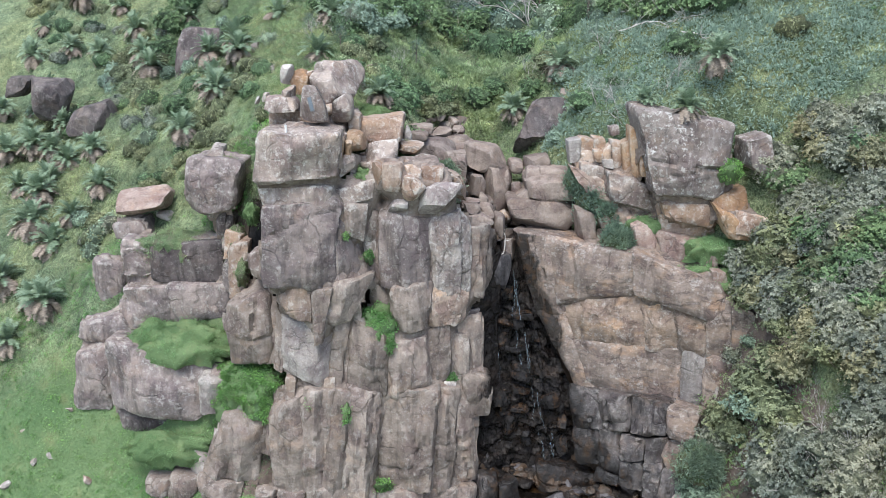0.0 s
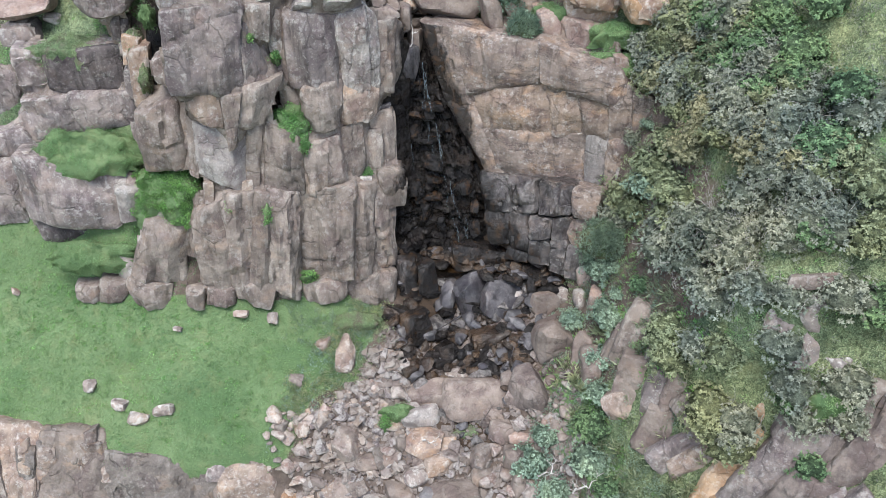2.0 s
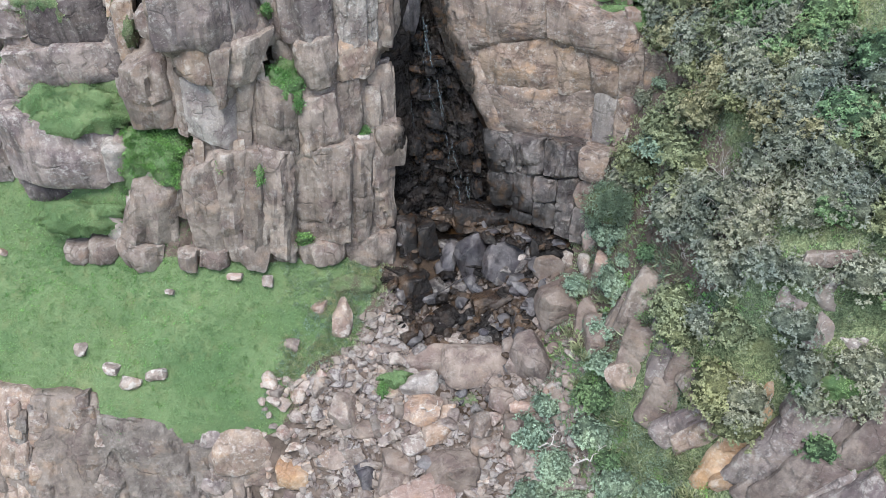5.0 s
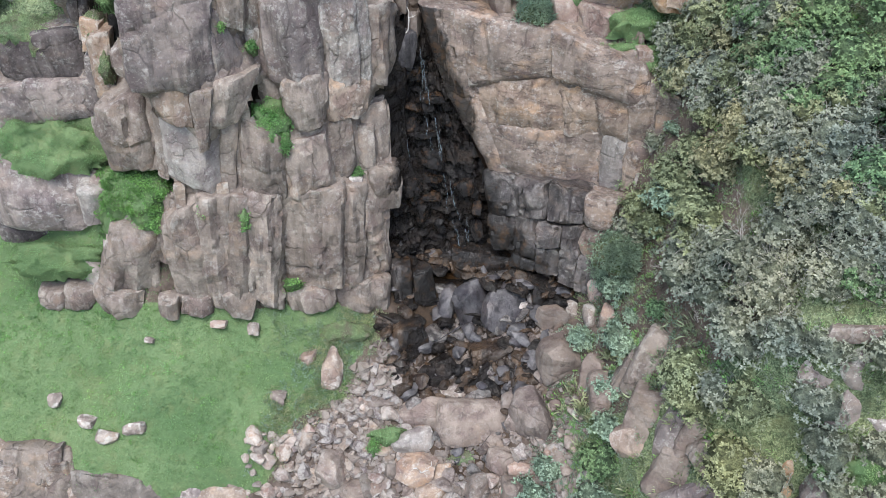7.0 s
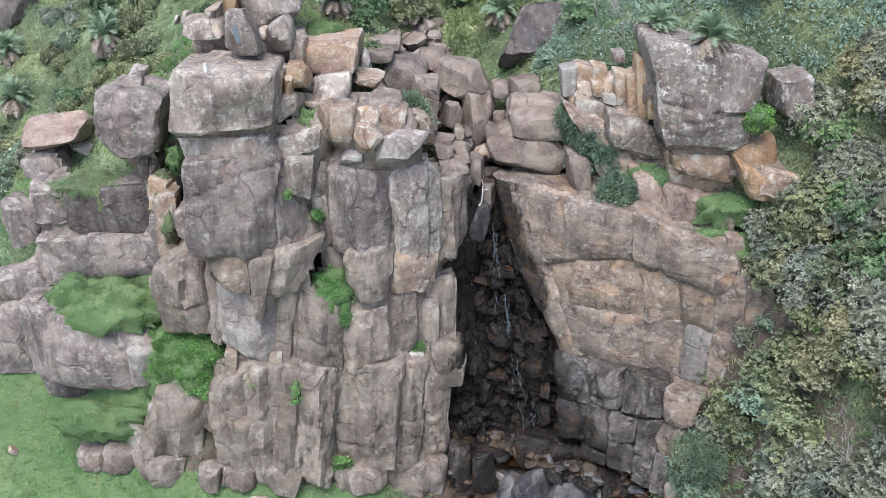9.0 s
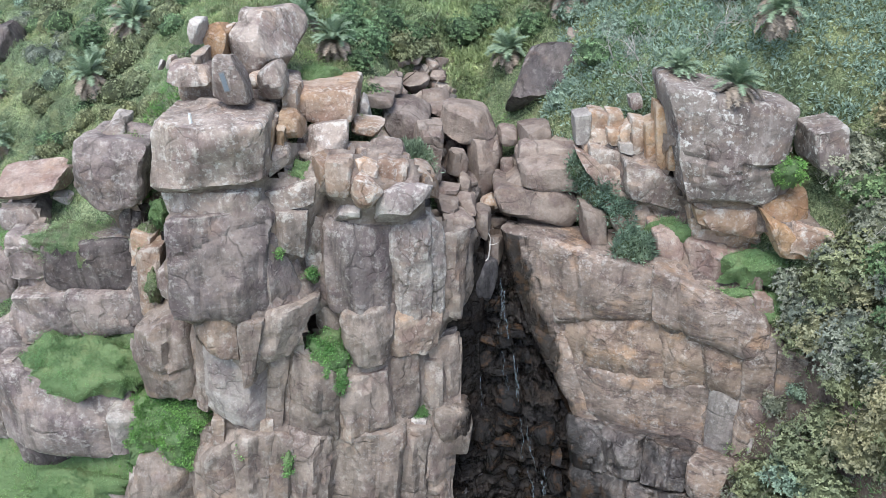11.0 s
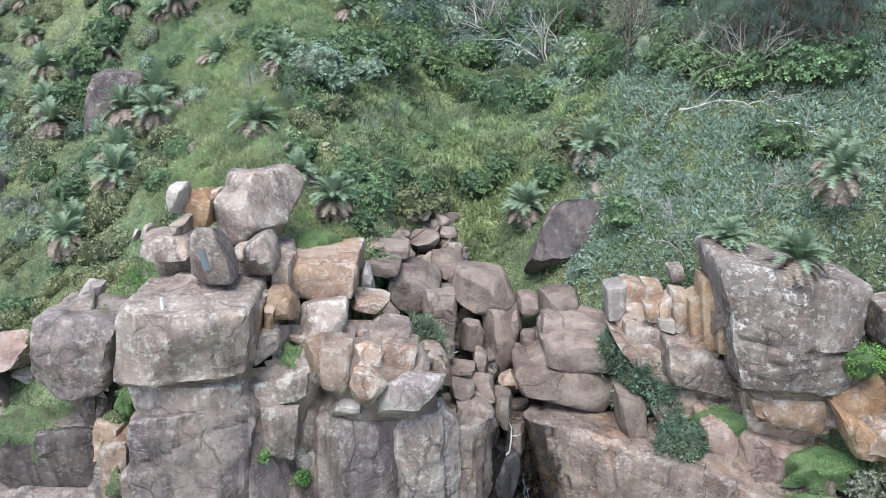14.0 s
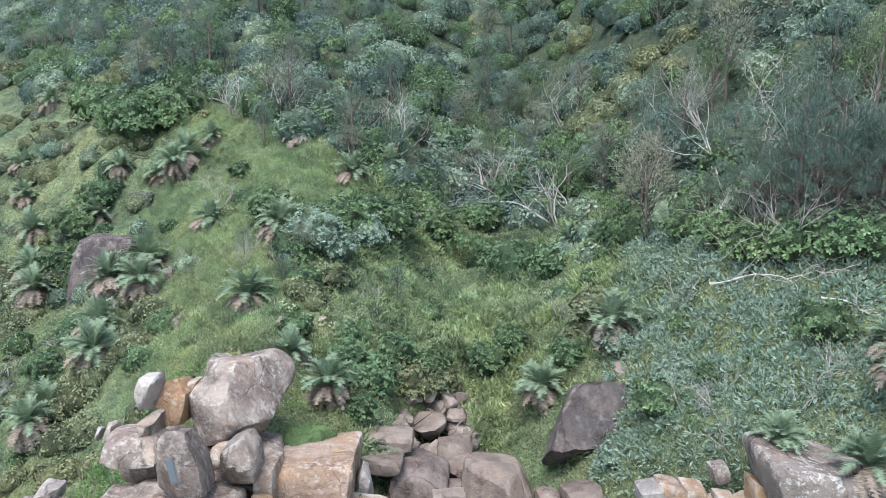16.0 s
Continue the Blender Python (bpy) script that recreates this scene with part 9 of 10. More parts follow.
shrub("olive", 16.7, 34.3, 1.02)
shrub("olive", 13.8, 30.8, 1.19)
shrub("olive", 13.6, 30.0, 1.05)
shrub("olive", 13.7, 32.5, 1.11)
shrub("olive", 12.9, 32.7, 1.04)
shrub("olive", 12.8, 33.6, 1.14)
shrub("deep", 17.4, 32.2, 1.05)
shrub("deep", 16.4, 30.3, 1.14)
shrub("deep", 15.9, 32.2, 1.05)
shrub("deep", -6.2, 55.6, 1.20)
shrub("deep", -3.7, 60.1, 1.76)
shrub("deep", -8.1, 59.8, 1.18)
shrub("deep", 4.2, 72.5, 1.88)
shrub("deep", 6.2, 70.4, 1.45)
shrub("deep", -16.5, 53.6, 0.99)
shrub("deep", -18.9, 73.3, 2.41)
shrub("deep", -1.2, 65.8, 1.49)
shrub("deep", 8.9, 45.2, 0.57)
shrub("deep", -2.2, 48.9, 1.12)
shrub("deep", -5.1, 50.1, 0.81)
shrub("deep", -4.7, 59.1, 1.44)
shrub("deep", -2.4, 60.9, 1.49)
shrub("deep", -0.5, 64.6, 1.46)
shrub("deep", -5.8, 59.2, 1.15)
shrub("deep", 2.4, 68.8, 1.41)
shrub("deep", -3.1, 49.0, 0.90)
shrub("deep", -1.6, 51.9, 1.10)
shrub("deep", -3.4, 46.9, 0.74)
shrub("deep", -0.2, 52.0, 0.98)
shrub("deep", -2.4, 46.2, 0.73)
shrub("deep", -18.7, 72.8, 2.39)
shrub("deep", -17.2, 73.9, 2.41)
shrub("deep", -23.3, 78.2, 2.21)
shrub("deep", -20.0, 65.9, 1.63)
shrub("deep", -19.0, 67.0, 1.46)
shrub("deep", -20.0, 63.4, 1.39)
shrub("deep", 2.2, 52.8, 1.13)
shrub("deep", 3.2, 53.6, 0.89)
shrub("deep", 5.2, 50.8, 0.95)
shrub("silver", -5.5, 57.2, 1.38)
shrub("silver", -4.5, 57.1, 1.24)
shrub("silver", -3.4, 59.2, 1.30)
shrub("silver", 8.2, 46.5, 0.74)
shrub("silver", 6.8, 49.4, 0.80)
shrub("grey", 17.6, 27.9, 0.91)
shrub("grey", 17.4, 27.9, 1.04)
shrub("grey", 19.6, 26.7, 1.01)
shrub("grey", 18.8, 26.9, 1.16)
shrub("grey", 17.2, 24.2, 0.98)
shrub("grey", 16.9, 23.9, 1.13)
shrub("grey", 16.1, 26.7, 0.90)
shrub("grey", 17.2, 26.6, 1.04)
shrub("grey", 17.5, 22.4, 1.20)
shrub("grey", 17.5, 28.8, 1.08)
shrub("grey", 18.0, 29.2, 0.92)
shrub("grey", 15.8, 24.6, 0.97)
shrub("olive", 17.2, 25.8, 0.92)
shrub("olive", 18.0, 26.0, 1.04)
shrub("olive", 18.3, 23.1, 1.04)
shrub("olive", 17.9, 23.1, 0.91)
shrub("olive", 17.2, 29.4, 1.08)
shrub("olive", 16.5, 29.8, 0.93)
shrub("olive", 18.5, 24.4, 1.20)
shrub("deep", 18.6, 21.8, 1.22)
shrub("deep", 18.9, 27.8, 1.14)
shrub("deep", 16.5, 24.0, 0.95)
shrub("grey", 14.4, 22.1, 0.98)
shrub("grey", 15.6, 22.6, 1.07)
shrub("grey", 16.0, 21.6, 1.12)
shrub("grey", 16.4, 21.1, 1.01)
shrub("grey", 14.6, 22.3, 1.03)
shrub("grey", 17.8, 20.5, 0.94)
shrub("grey", 17.6, 21.0, 1.17)
shrub("bluegreen", 7.1, 26.3, 1.18)
shrub("bluegreen", 8.0, 24.6, 0.93)
shrub("bluegreen", 8.1, 24.6, 1.05)
shrub("bluegreen", 9.8, 25.1, 1.15)
shrub("bluegreen", 8.3, 22.7, 1.15)
shrub("bluegreen", 8.6, 22.6, 1.00)
shrub("bluegreen", 10.3, 22.8, 1.13)
shrub("bluegreen", 7.0, 23.7, 1.01)
shrub("bluegreen", 11.8, 21.7, 0.97)
shrub("bluegreen", 8.1, 27.1, 0.89)
shrub("deep", 10.0, 26.4, 1.01)
shrub("deep", 10.5, 21.2, 1.12)
shrub("deep", 10.1, 23.9, 0.85)
shrub("deep", 16.7, 20.1, 0.90)
shrub("deep", 16.0, 21.5, 0.89)
shrub("grey", 15.2, 38.2, 1.19)
shrub("grey", 15.2, 37.8, 1.15)
shrub("grey", 16.0, 36.0, 1.18)
shrub("grey", 15.9, 36.6, 0.92)
shrub("grey", 17.5, 36.7, 1.14)
shrub("grey", 17.3, 36.6, 1.17)
shrub("grey", 17.5, 34.4, 0.92)
shrub("grey", 18.0, 34.8, 1.20)
shrub("grey", 17.0, 34.2, 0.98)
shrub("grey", 16.1, 34.5, 1.02)
shrub("grey", 14.9, 36.3, 1.14)
shrub("grey", 14.8, 34.1, 1.15)
shrub("grey", 15.8, 34.8, 0.96)
shrub("grey", 14.3, 35.9, 1.14)
shrub("grey", 17.9, 37.2, 1.18)
shrub("grey", 18.9, 37.3, 1.22)
shrub("grey", 17.3, 38.2, 1.05)
shrub("grey", 17.8, 37.4, 1.09)
shrub("grey", 17.1, 38.6, 0.94)
shrub("grey", 16.8, 38.3, 0.92)
shrub("grey", 14.0, 36.0, 1.15)
shrub("grey", 14.7, 34.3, 1.07)
shrub("grey", 14.5, 33.9, 0.98)
shrub("grey", 13.7, 37.2, 0.87)
shrub("deep", 18.0, 36.4, 1.15)
shrub("deep", 15.5, 37.4, 1.15)
shrub("deep", 15.8, 33.3, 1.08)
shrub("deep", 17.5, 32.6, 1.07)
shrub("olive", 6.3, 52.7, 1.12)
shrub("olive", 5.6, 51.9, 0.85)
shrub("olive", 0.3, 51.1, 0.96)
shrub("olive", -1.0, 50.8, 1.07)
mound("grass", (-12.68, 37.90, -7.19), (5.94, 3.20, 0.45), 28, 356)
mound("grass", (-14.18, 38.30, -7.07), (3.02, 2.86, 0.45), 28, 357)
mound("lush", (-9.41, 36.50, -8.88), (3.81, 3.11, 0.45), 40, 358)
mound("lush", (-8.58, 35.90, -9.97), (0.92, 1.50, 0.44), 50, 359)
mound("lush", (-3.03, 36.70, -5.64), (1.85, 2.03, 0.45), 45, 360)
mound("lush", (-2.45, 36.20, -6.53), (0.62, 1.33, 0.40), 55, 361)
mound("lush", (0.35, 37.20, -8.97), (0.95, 0.95, 0.32), 40, 362)
mound("dry", (-13.14, 40.70, -2.95), (5.04, 2.64, 0.45), 12, 363)
mound("dry", (-10.16, 39.60, -2.44), (0.94, 2.01, 0.45), 40, 364)
mound("dry", (-11.31, 41.00, 0.89), (3.12, 1.98, 0.45), 12, 365)
mound("grass", (-3.71, 38.30, 0.96), (1.14, 1.56, 0.45), 30, 366)
mound("blue", (8.37, 39.10, -2.46), (1.70, 1.70, 0.45), 40, 367)
mound("grass", (6.25, 40.20, -3.03), (1.56, 1.01, 0.33), 15, 368)
mound("grass", (10.19, 39.40, -1.61), (3.26, 1.43, 0.42), 15, 369)
mound("grass", (12.54, 37.70, -2.20), (2.78, 1.73, 0.45), 25, 370)
mound("grass", (11.65, 37.30, -3.31), (2.68, 0.78, 0.28), 20, 371)
mound("grass", (13.24, 36.80, -3.58), (2.26, 1.94, 0.45), 35, 372)
mound("blue", (7.36, 40.70, -0.63), (1.72, 1.73, 0.45), 35, 373)
mound("blue", (7.96, 40.30, -1.28), (1.36, 1.26, 0.39), 35, 374)
mound("blue", (0.08, 41.00, 0.28), (1.32, 1.48, 0.44), 25, 375)
mound("lush", (-1.32, 39.80, 0.89), (0.59, 0.72, 0.26), 30, 376)
mound("dry", (-1.80, 40.80, 1.65), (0.87, 1.50, 0.44), 25, 377)
mound("lush", (-4.39, 36.80, -1.43), (0.41, 0.44, 0.20), 50, 378)
mound("lush", (-3.45, 37.20, -2.56), (0.50, 0.59, 0.23), 50, 379)
mound("lush", (-6.27, 35.30, -9.21), (0.44, 0.78, 0.28), 55, 380)
mound("lush", (-4.52, 35.00, -9.59), (0.44, 1.24, 0.38), 65, 381)
mound("lush", (-2.91, 35.00, -13.45), (0.93, 0.49, 0.21), 30, 382)
mound("grass", (-13.40, 35.90, -11.95), (4.29, 2.26, 0.45), 35, 383)
mound("grass", (0.49, 37.20, -9.01), (0.79, 0.84, 0.29), 35, 384)
mound("grass", (-9.06, 38.60, -0.81), (0.71, 1.39, 0.42), 45, 385)
mound("dry", (-9.63, 38.20, -3.67), (0.65, 1.85, 0.45), 55, 386)
mound("blue", (6.57, 41.20, -0.06), (1.09, 0.93, 0.31), 25, 387)
mound("lush", (12.98, 37.60, 1.50), (1.02, 0.85, 0.29), 40, 388)
mound("grass", (16.67, 23.60, -6.15), (1.89, 1.60, 0.45), 25, 389)
mound("grass", (17.06, 20.60, -9.84), (1.94, 1.71, 0.45), 30, 390)
mound("grass", (17.13, 22.80, -7.46), (1.44, 1.28, 0.39), 30, 391)
mound("blue", (11.54, 32.50, -10.55), (2.29, 1.76, 0.45), 40, 392)
mound("grass", (1.16, 29.60, -18.09), (1.79, 1.02, 0.33), 20, 393)
mound("dry", (4.60, 28.80, -19.19), (2.42, 0.93, 0.31), 15, 394)
mound("lush", (0.46, 29.40, -18.68), (0.72, 0.89, 0.30), 20, 395)
mound("grass", (-3.61, 42.60, 3.06), (1.81, 1.42, 0.42), 15, 396)
mound("lush", (7.39, 26.00, -19.29), (1.76, 1.54, 0.45), 30, 397)
mound("blue", (10.09, 26.60, -18.74), (3.56, 2.40, 0.45), 30, 398)
mound("blue", (-3.55, 31.20, -19.45), (3.78, 2.57, 0.45), 30, 399)
mound("dry", (-0.77, 34.30, -16.15), (3.12, 1.75, 0.45), 25, 400)
mound("blue", (-4.95, 30.60, -19.86), (2.53, 1.93, 0.45), 30, 401)
shrub("deep", 11.4, 48.6, 1.35)
shrub("deep", 12.4, 47.6, 1.32)
shrub("deep", 13.4, 46.6, 1.30)
shrub("deep", 14.4, 46.1, 1.29)
shrub("deep", 10.8, 50.6, 1.18)
shrub("deep", 10.2, 53.2, 1.13)
shrub("deep", 8.9, 59.3, 1.16)
shrub("grey", 13.1, 47.6, 0.99)
shrub("grey", 12.0, 48.9, 0.91)
shrub("grey", 14.4, 47.0, 0.88)
shrub("grey", -2.2, 61.9, 1.22)
tree("needle", 12.6, 48.7, 4.97)
tree("needle", 13.6, 47.7, 4.24)
tree("needle", 11.6, 49.9, 3.32)
tree("needle", 14.6, 46.9, 3.79)
tree("needle", 11.9, 49.0, 3.25)
tree("needle", 14.1, 47.1, 3.15)
tree("needle", 14.9, 46.5, 4.18)
tree("needle", 13.0, 48.1, 3.42)
tree("needle", 9.0, 66.9, 2.93)
tree("needle", 12.5, 55.3, 2.81)
tree("needle", 10.9, 53.2, 2.17)
tree("needle", 9.6, 61.9, 2.06)
tree("far", 7.6, 70.8, 3.85)
tree("far", 5.1, 75.3, 3.77)
tree("far", 3.4, 92.4, 5.33)
tree("far", 7.1, 90.4, 4.73)
tree("far", -22.7, 86.1, 3.74)
tree("far", -25.7, 88.3, 2.93)
tree("far", -16.9, 76.4, 2.78)
tree("far", -2.6, 69.2, 3.02)
tree("far", -5.0, 66.7, 2.56)
tree("far", -5.7, 55.4, 1.77)
tree("far", -1.7, 55.8, 1.91)
tree("far", -6.2, 53.6, 1.46)
tree("far", -8.5, 56.5, 1.58)
tree("far", -11.2, 57.5, 1.51)
tree("far", 12.2, 62.8, 3.61)
tree("far", 11.6, 69.6, 3.77)
tree("far", -0.9, 77.6, 3.11)
tree("far", 1.9, 82.3, 3.36)
tree("far", -10.0, 68.4, 3.02)
tree("far", -7.4, 73.2, 2.54)
tree("far", -27.4, 85.4, 2.38)
tree("far", 9.8, 83.1, 4.28)
tree("far", -3.8, 81.9, 3.74)
tree("far", 15.1, 54.3, 2.53)
tree("far", -15.5, 81.7, 2.56)
tree("far", -10.5, 80.8, 2.90)


for kind, x, y, size in (
        ("grey", 13.3, 35.2, 0.6), ("bluegreen", 12.1, 33.9, 0.6), ("grey", 12.6, 33.4, 0.65), ("bluegreen", 12.0, 31.9, 0.6),
        ("olive", 13.6, 33.5, 0.7), ("grey", 14.2, 35.4, 0.75), ("olive", 14.4, 33.3, 0.8), ("bluegreen", 13.0, 32.4, 0.6), ("grey", 13.4, 30.6, 0.8), ("bluegreen", 11.9, 30.6, 0.5), ("deep", 12.5, 29.6, 0.6),
        ("bluegreen", 11.4, 31.4, 0.5), ("grey", 13.9, 36.4, 0.6), ("bluegreen", 13.7, 34.7, 0.5), ("grey", 13.5, 34.0, 0.5)):
    shrub(kind, x, y, size)


def thicket(x, y, rnd, scale=0.3, cut=0.0):
    """Whether a place lies in a thick patch."""
    return noise.noise(Vector((x * scale, y * scale, 7))) > cut + rnd.gauss(0, 0.12)


def off_rock(x, y, rnd):
    return stony(x, y) < rnd.random() * 0.6


cover("meadow_turf", "short green turf of the sloping meadow", (-25, 3, 28.6, 37), 34, "turf", 8, 0.11, 0.11, 0.026, 101, off_rock, 0.3)
cover("upper_turf", "short green turf beside the rock terrace", (-26, -15.5, 37, 43.5), 30, "turf", 8, 0.11, 0.11, 0.026, 155, off_rock, 0.3)
cover("upper_clover", "leafy yellow-green growth beside the rock terrace", (-26, -11, 34, 43), 12, "lush", 11, 0.15, 0.08, 0.055, 156, lambda x, y, r: thicket(x + 3, y, r, 0.3, -0.05), 0.3)
cover("meadow_herbs", "low leafy herbs in the meadow", (-25, 3, 28.6, 37), 1.6, "lush", 16, 0.16, 0.10, 0.06, 102, lambda x, y, r: off_rock(x, y, r) and thicket(x, y, r, 0.35, 0.05))


def on_bank(x, y, rnd):
    """The ragged bank where the meadow gives way to the scree."""
    left = np.interp(y, [29.3, 30.2, 31.4, 32.4, 33.4, 34.4, 35.2], [-5.4, -5.0, -4.4, -3.4, -2.6, -1.4, -0.9])
    right = np.interp(y, [29.3, 30.2, 31.4, 32.4, 33.4, 34.4, 35.2], [-4.2, -3.0, -1.4, -0.5, -0.4, 0.8, 1.0])
    stray = 0.7 * noise.noise(Vector((x * 0.9, y * 0.9, 5))) + rnd.gauss(0, 0.15)
    return left < x + stray < right


cover("bank_creeper", "silvery creeping herbs on the bank above the scree", (-6, 1.5, 29, 35.4), 20, "silver", 12, 0.17, 0.10, 0.06, 141, on_bank)
cover("bank_straw", "bleached straggling grass on the bank above the scree", (-6, 1.5, 29, 35.4), 26, "straw", 12, 0.17, 0.16, 0.045, 142, lambda x, y, r: on_bank(x, y, r) and thicket(x + 9, y, r, 0.6, -0.12))
cover("meadow_clover", "leafy yellow-green growth in the meadow", (-25, -6.5, 29, 37), 9, "lush", 12, 0.15, 0.07, 0.05, 143, lambda x, y, r: off_rock(x, y, r) and thicket(x + 3, y, r, 0.28, 0.02), 0.3)
cover("stream_herbs", "pale tangled herbs beside the scree", (-4.5, 2.5, 32.6, 35.8), 14, "bluegreen", 16, 0.2, 0.14, 0.035, 103, lambda x, y, r: 0.02 < stony(x, y) + r.random() * 0.4 and thicket(x, y, r, 0.4, -0.1))
cover("fringe_herbs", "pale straggling herbs between meadow and scree", (-4.0, 2.2, 28.8, 35.6), 13, "straw", 15, 0.2, 0.17, 0.04, 125, lambda x, y, r: stony(x + 1.6, y) > 0.3 + r.random() * 0.3 and stony(x - 0.4, y) < 0.8 and thicket(x, y, r, 0.5, -0.2))
cover("fringe_grass", "green tufts between meadow and scree", (-4.5, 2.2, 28.8, 35.6), 12, "mix", 15, 0.2, 0.16, 0.04, 126, lambda x, y, r: stony(x + 1.9, y) > 0.3 + r.random() * 0.3 and stony(x - 0.2, y) < 0.8)
cover("scree_herbs", "pale herbs between scree and spur", (7.5, 13, 19, 33), 20, "bluegreen", 15, 0.22, 0.15, 0.035, 121, lambda x, y, r: thicket(x, y, r, 0.45, -0.15), steep=0.2)
cover("spur_tussocks", "long pale tussock grass below the spur", (6.8, 14, 17, 31), 3.0, "straw", 24, 0.24, 0.42, 0.032, 127, lambda x, y, r: stony(x, y) < 0.6 and thicket(x, y, r, 0.6, -0.05), 0.7, steep=0.2)
cover("spur_green", "bright green leafy clumps below the spur", (6.8, 14, 17, 31), 3.2, "lush", 22, 0.26, 0.17, 0.07, 128, lambda x, y, r: stony(x, y) < 0.6 and thicket(x + 30, y, r, 0.5, 0.05), 0.55, steep=0.2)
cover("slope_grass", "rough tussock grass on the hillside", (-30, -5, 40, 70), 6, "mix", 15, 0.24, 0.14, 0.022, 104, None, 0.7)
cover("slope_straw", "dry straw-coloured tussocks on the hillside", (-38, -2, 40, 80), 2.0, "straw", 18, 0.22, 0.24, 0.022, 105, lambda x, y, r: thicket(x, y, r, 0.25, 0.02), 0.7)
cover("valley_herbs", "tangled herbs and ferns in the valley", (-9, 10, 41.5, 70), 8, "mix", 19, 0.28, 0.12, 0.034, 106, off_rock, 0.5)
cover("valley_leaves", "lush green leafy growth in the valley", (-9, 12, 41.5, 72), 1.8, "lush", 22, 0.3, 0.09, 0.042, 107, lambda x, y, r: off_rock(x, y, r) and thicket(x, y, r, 0.3, 0.08), 0.5)
cover("valley_straw", "pale dry grass stems in the valley", (-8, 9, 43, 66), 3.0, "straw", 16, 0.26, 0.24, 0.022, 108, lambda x, y, r: off_rock(x, y, r) and thicket(x + 40, y, r, 0.28, 0.0), 0.65)
cover("silver_creeper", "thick mat of silvery green broad leaves", (5.5, 22, 39.2, 57), 20, "silver", 15, 0.28, 0.20, 0.075, 109, lambda x, y, r: off_rock(x, y, r) and x > 5.5 + max(0, (y - 46)) * 0.25, 0.12, steep=0.12)
cover("creeper_shoots", "bright green shoots in the silvery mat", (6, 22, 40, 60), 1.0, "lush", 24, 0.28, 0.13, 0.06, 122, lambda x, y, r: thicket(x, y, r, 0.5, 0.28), 0.5)
cover("spur_undergrowth", "tangled undergrowth of the spur", (10.5, 24, 14, 39), 7, "grey", 13, 0.24, 0.13, 0.045, 110, None, 0.5, steep=0.2)
cover("shoulder_grass", "pale grass and herbs on the shoulder below the wall", (10.2, 14.5, 26, 36), 16, "mix", 14, 0.2, 0.15, 0.04, 154, None, 0.6, steep=0.1)
cover("spur_herbs", "green herbs and grass on the spur", (9.5, 22, 13, 36), 6, "lush", 18, 0.22, 0.14, 0.035, 111, lambda x, y, r: thicket(x, y, r, 0.4, 0.12), 0.6, steep=0.2)
cover("ridge_turf", "short yellowish turf on the grassy ridge", (-19, -2.5, 46.5, 79.5), 24, "straw", 8, 0.16, 0.13, 0.026, 151, lambda x, y, r: knoll(x, y) > r.random(), 0.5)
cover("ridge_grass", "green grass on the grassy ridge", (-19, -2.5, 46.5, 79.5), 20, "mix", 8, 0.16, 0.13, 0.026, 152, lambda x, y, r: knoll(x, y) > r.random(), 0.5)
cover("valley_ferns", "pale leafy mat of ferns and herbs in the valley", (-4.5, 8.5, 49, 66), 20, "mix", 11, 0.26, 0.27, 0.075, 153, lambda x, y, r: off_rock(x, y, r) and thicket(x, y, r, 0.35, -0.25), 0.35)
cover("slope_lush", "bright green growth beside the summit rocks", (-14, -8.2, 40.5, 47), 9, "lush", 18, 0.22, 0.14, 0.05, 120, lambda x, y, r: x > -13 + (y - 41) * 0.5 and x < -9.0 + (y - 41) * 0.3)


def hillside_bushes():
    """Bushes of the hillside and valley, kind by kind in patches, none on the grassy ridge and few in the leafy mat."""
    rnd = random.Random(70)
    spots = {k: [] for k in ("deep", "olive", "bluegreen", "grey", "mix")}
    made = 0
    while made < 360:
        y = rnd.uniform(39.5, 92)
        x = rnd.uniform(-0.54, 0.54) * (y - 8)
        if not in_view(x, y) or stony(x, y) > 0.2 or y > forest_edge(x) + 2 or (y < 43.5 and -9.5 < x < 9.5):
            continue
        if x < -9.5 and y < 41.5 + 0.5 * max(0, x + 18):
            continue
        patch = noise.noise(Vector((x * 0.2, y * 0.2, 5)))
        small = noise.noise(Vector((x * 0.55, y * 0.55, 9)))
        valley = -3.5 < x < 8 and y < 66
        leafy_mat = x > 5.0 + max(0, y - 46) * 0.25 and y < 58
        if rnd.random() < 0.94 * knoll(x, y) or (valley and rnd.random() < 0.72) or (leafy_mat and rnd.random() < 0.9) or patch + 0.7 * small + rnd.gauss(0, 0.12) < (0.04 if x < -11 else 0.12):
            continue
        made += 1
        if x < -11:
            kind = "olive" if patch > 0.2 else rnd.choice(("deep", "grey", "olive", "bluegreen"))
        else:
            kind = "deep" if patch + 0.3 * small > 0.2 else rnd.choice(("mix", "deep", "olive", "mix"))
        spots[kind].append((x, y, rnd.uniform(0.35, 0.95)))
    for i, (kind, label) in enumerate((("deep", "dark green bushes of the hillside"), ("olive", "olive-green bushes of the hillside"), ("bluegreen", "pale blue-green bushes of the hillside"), ("grey", "grey-green brush of the hillside"), ("mix", "light green brush of the valley"))):
        bush_mass(kind + "_bushes", label, kind, spots[kind], 171 + i, 0.8)


hillside_bushes()


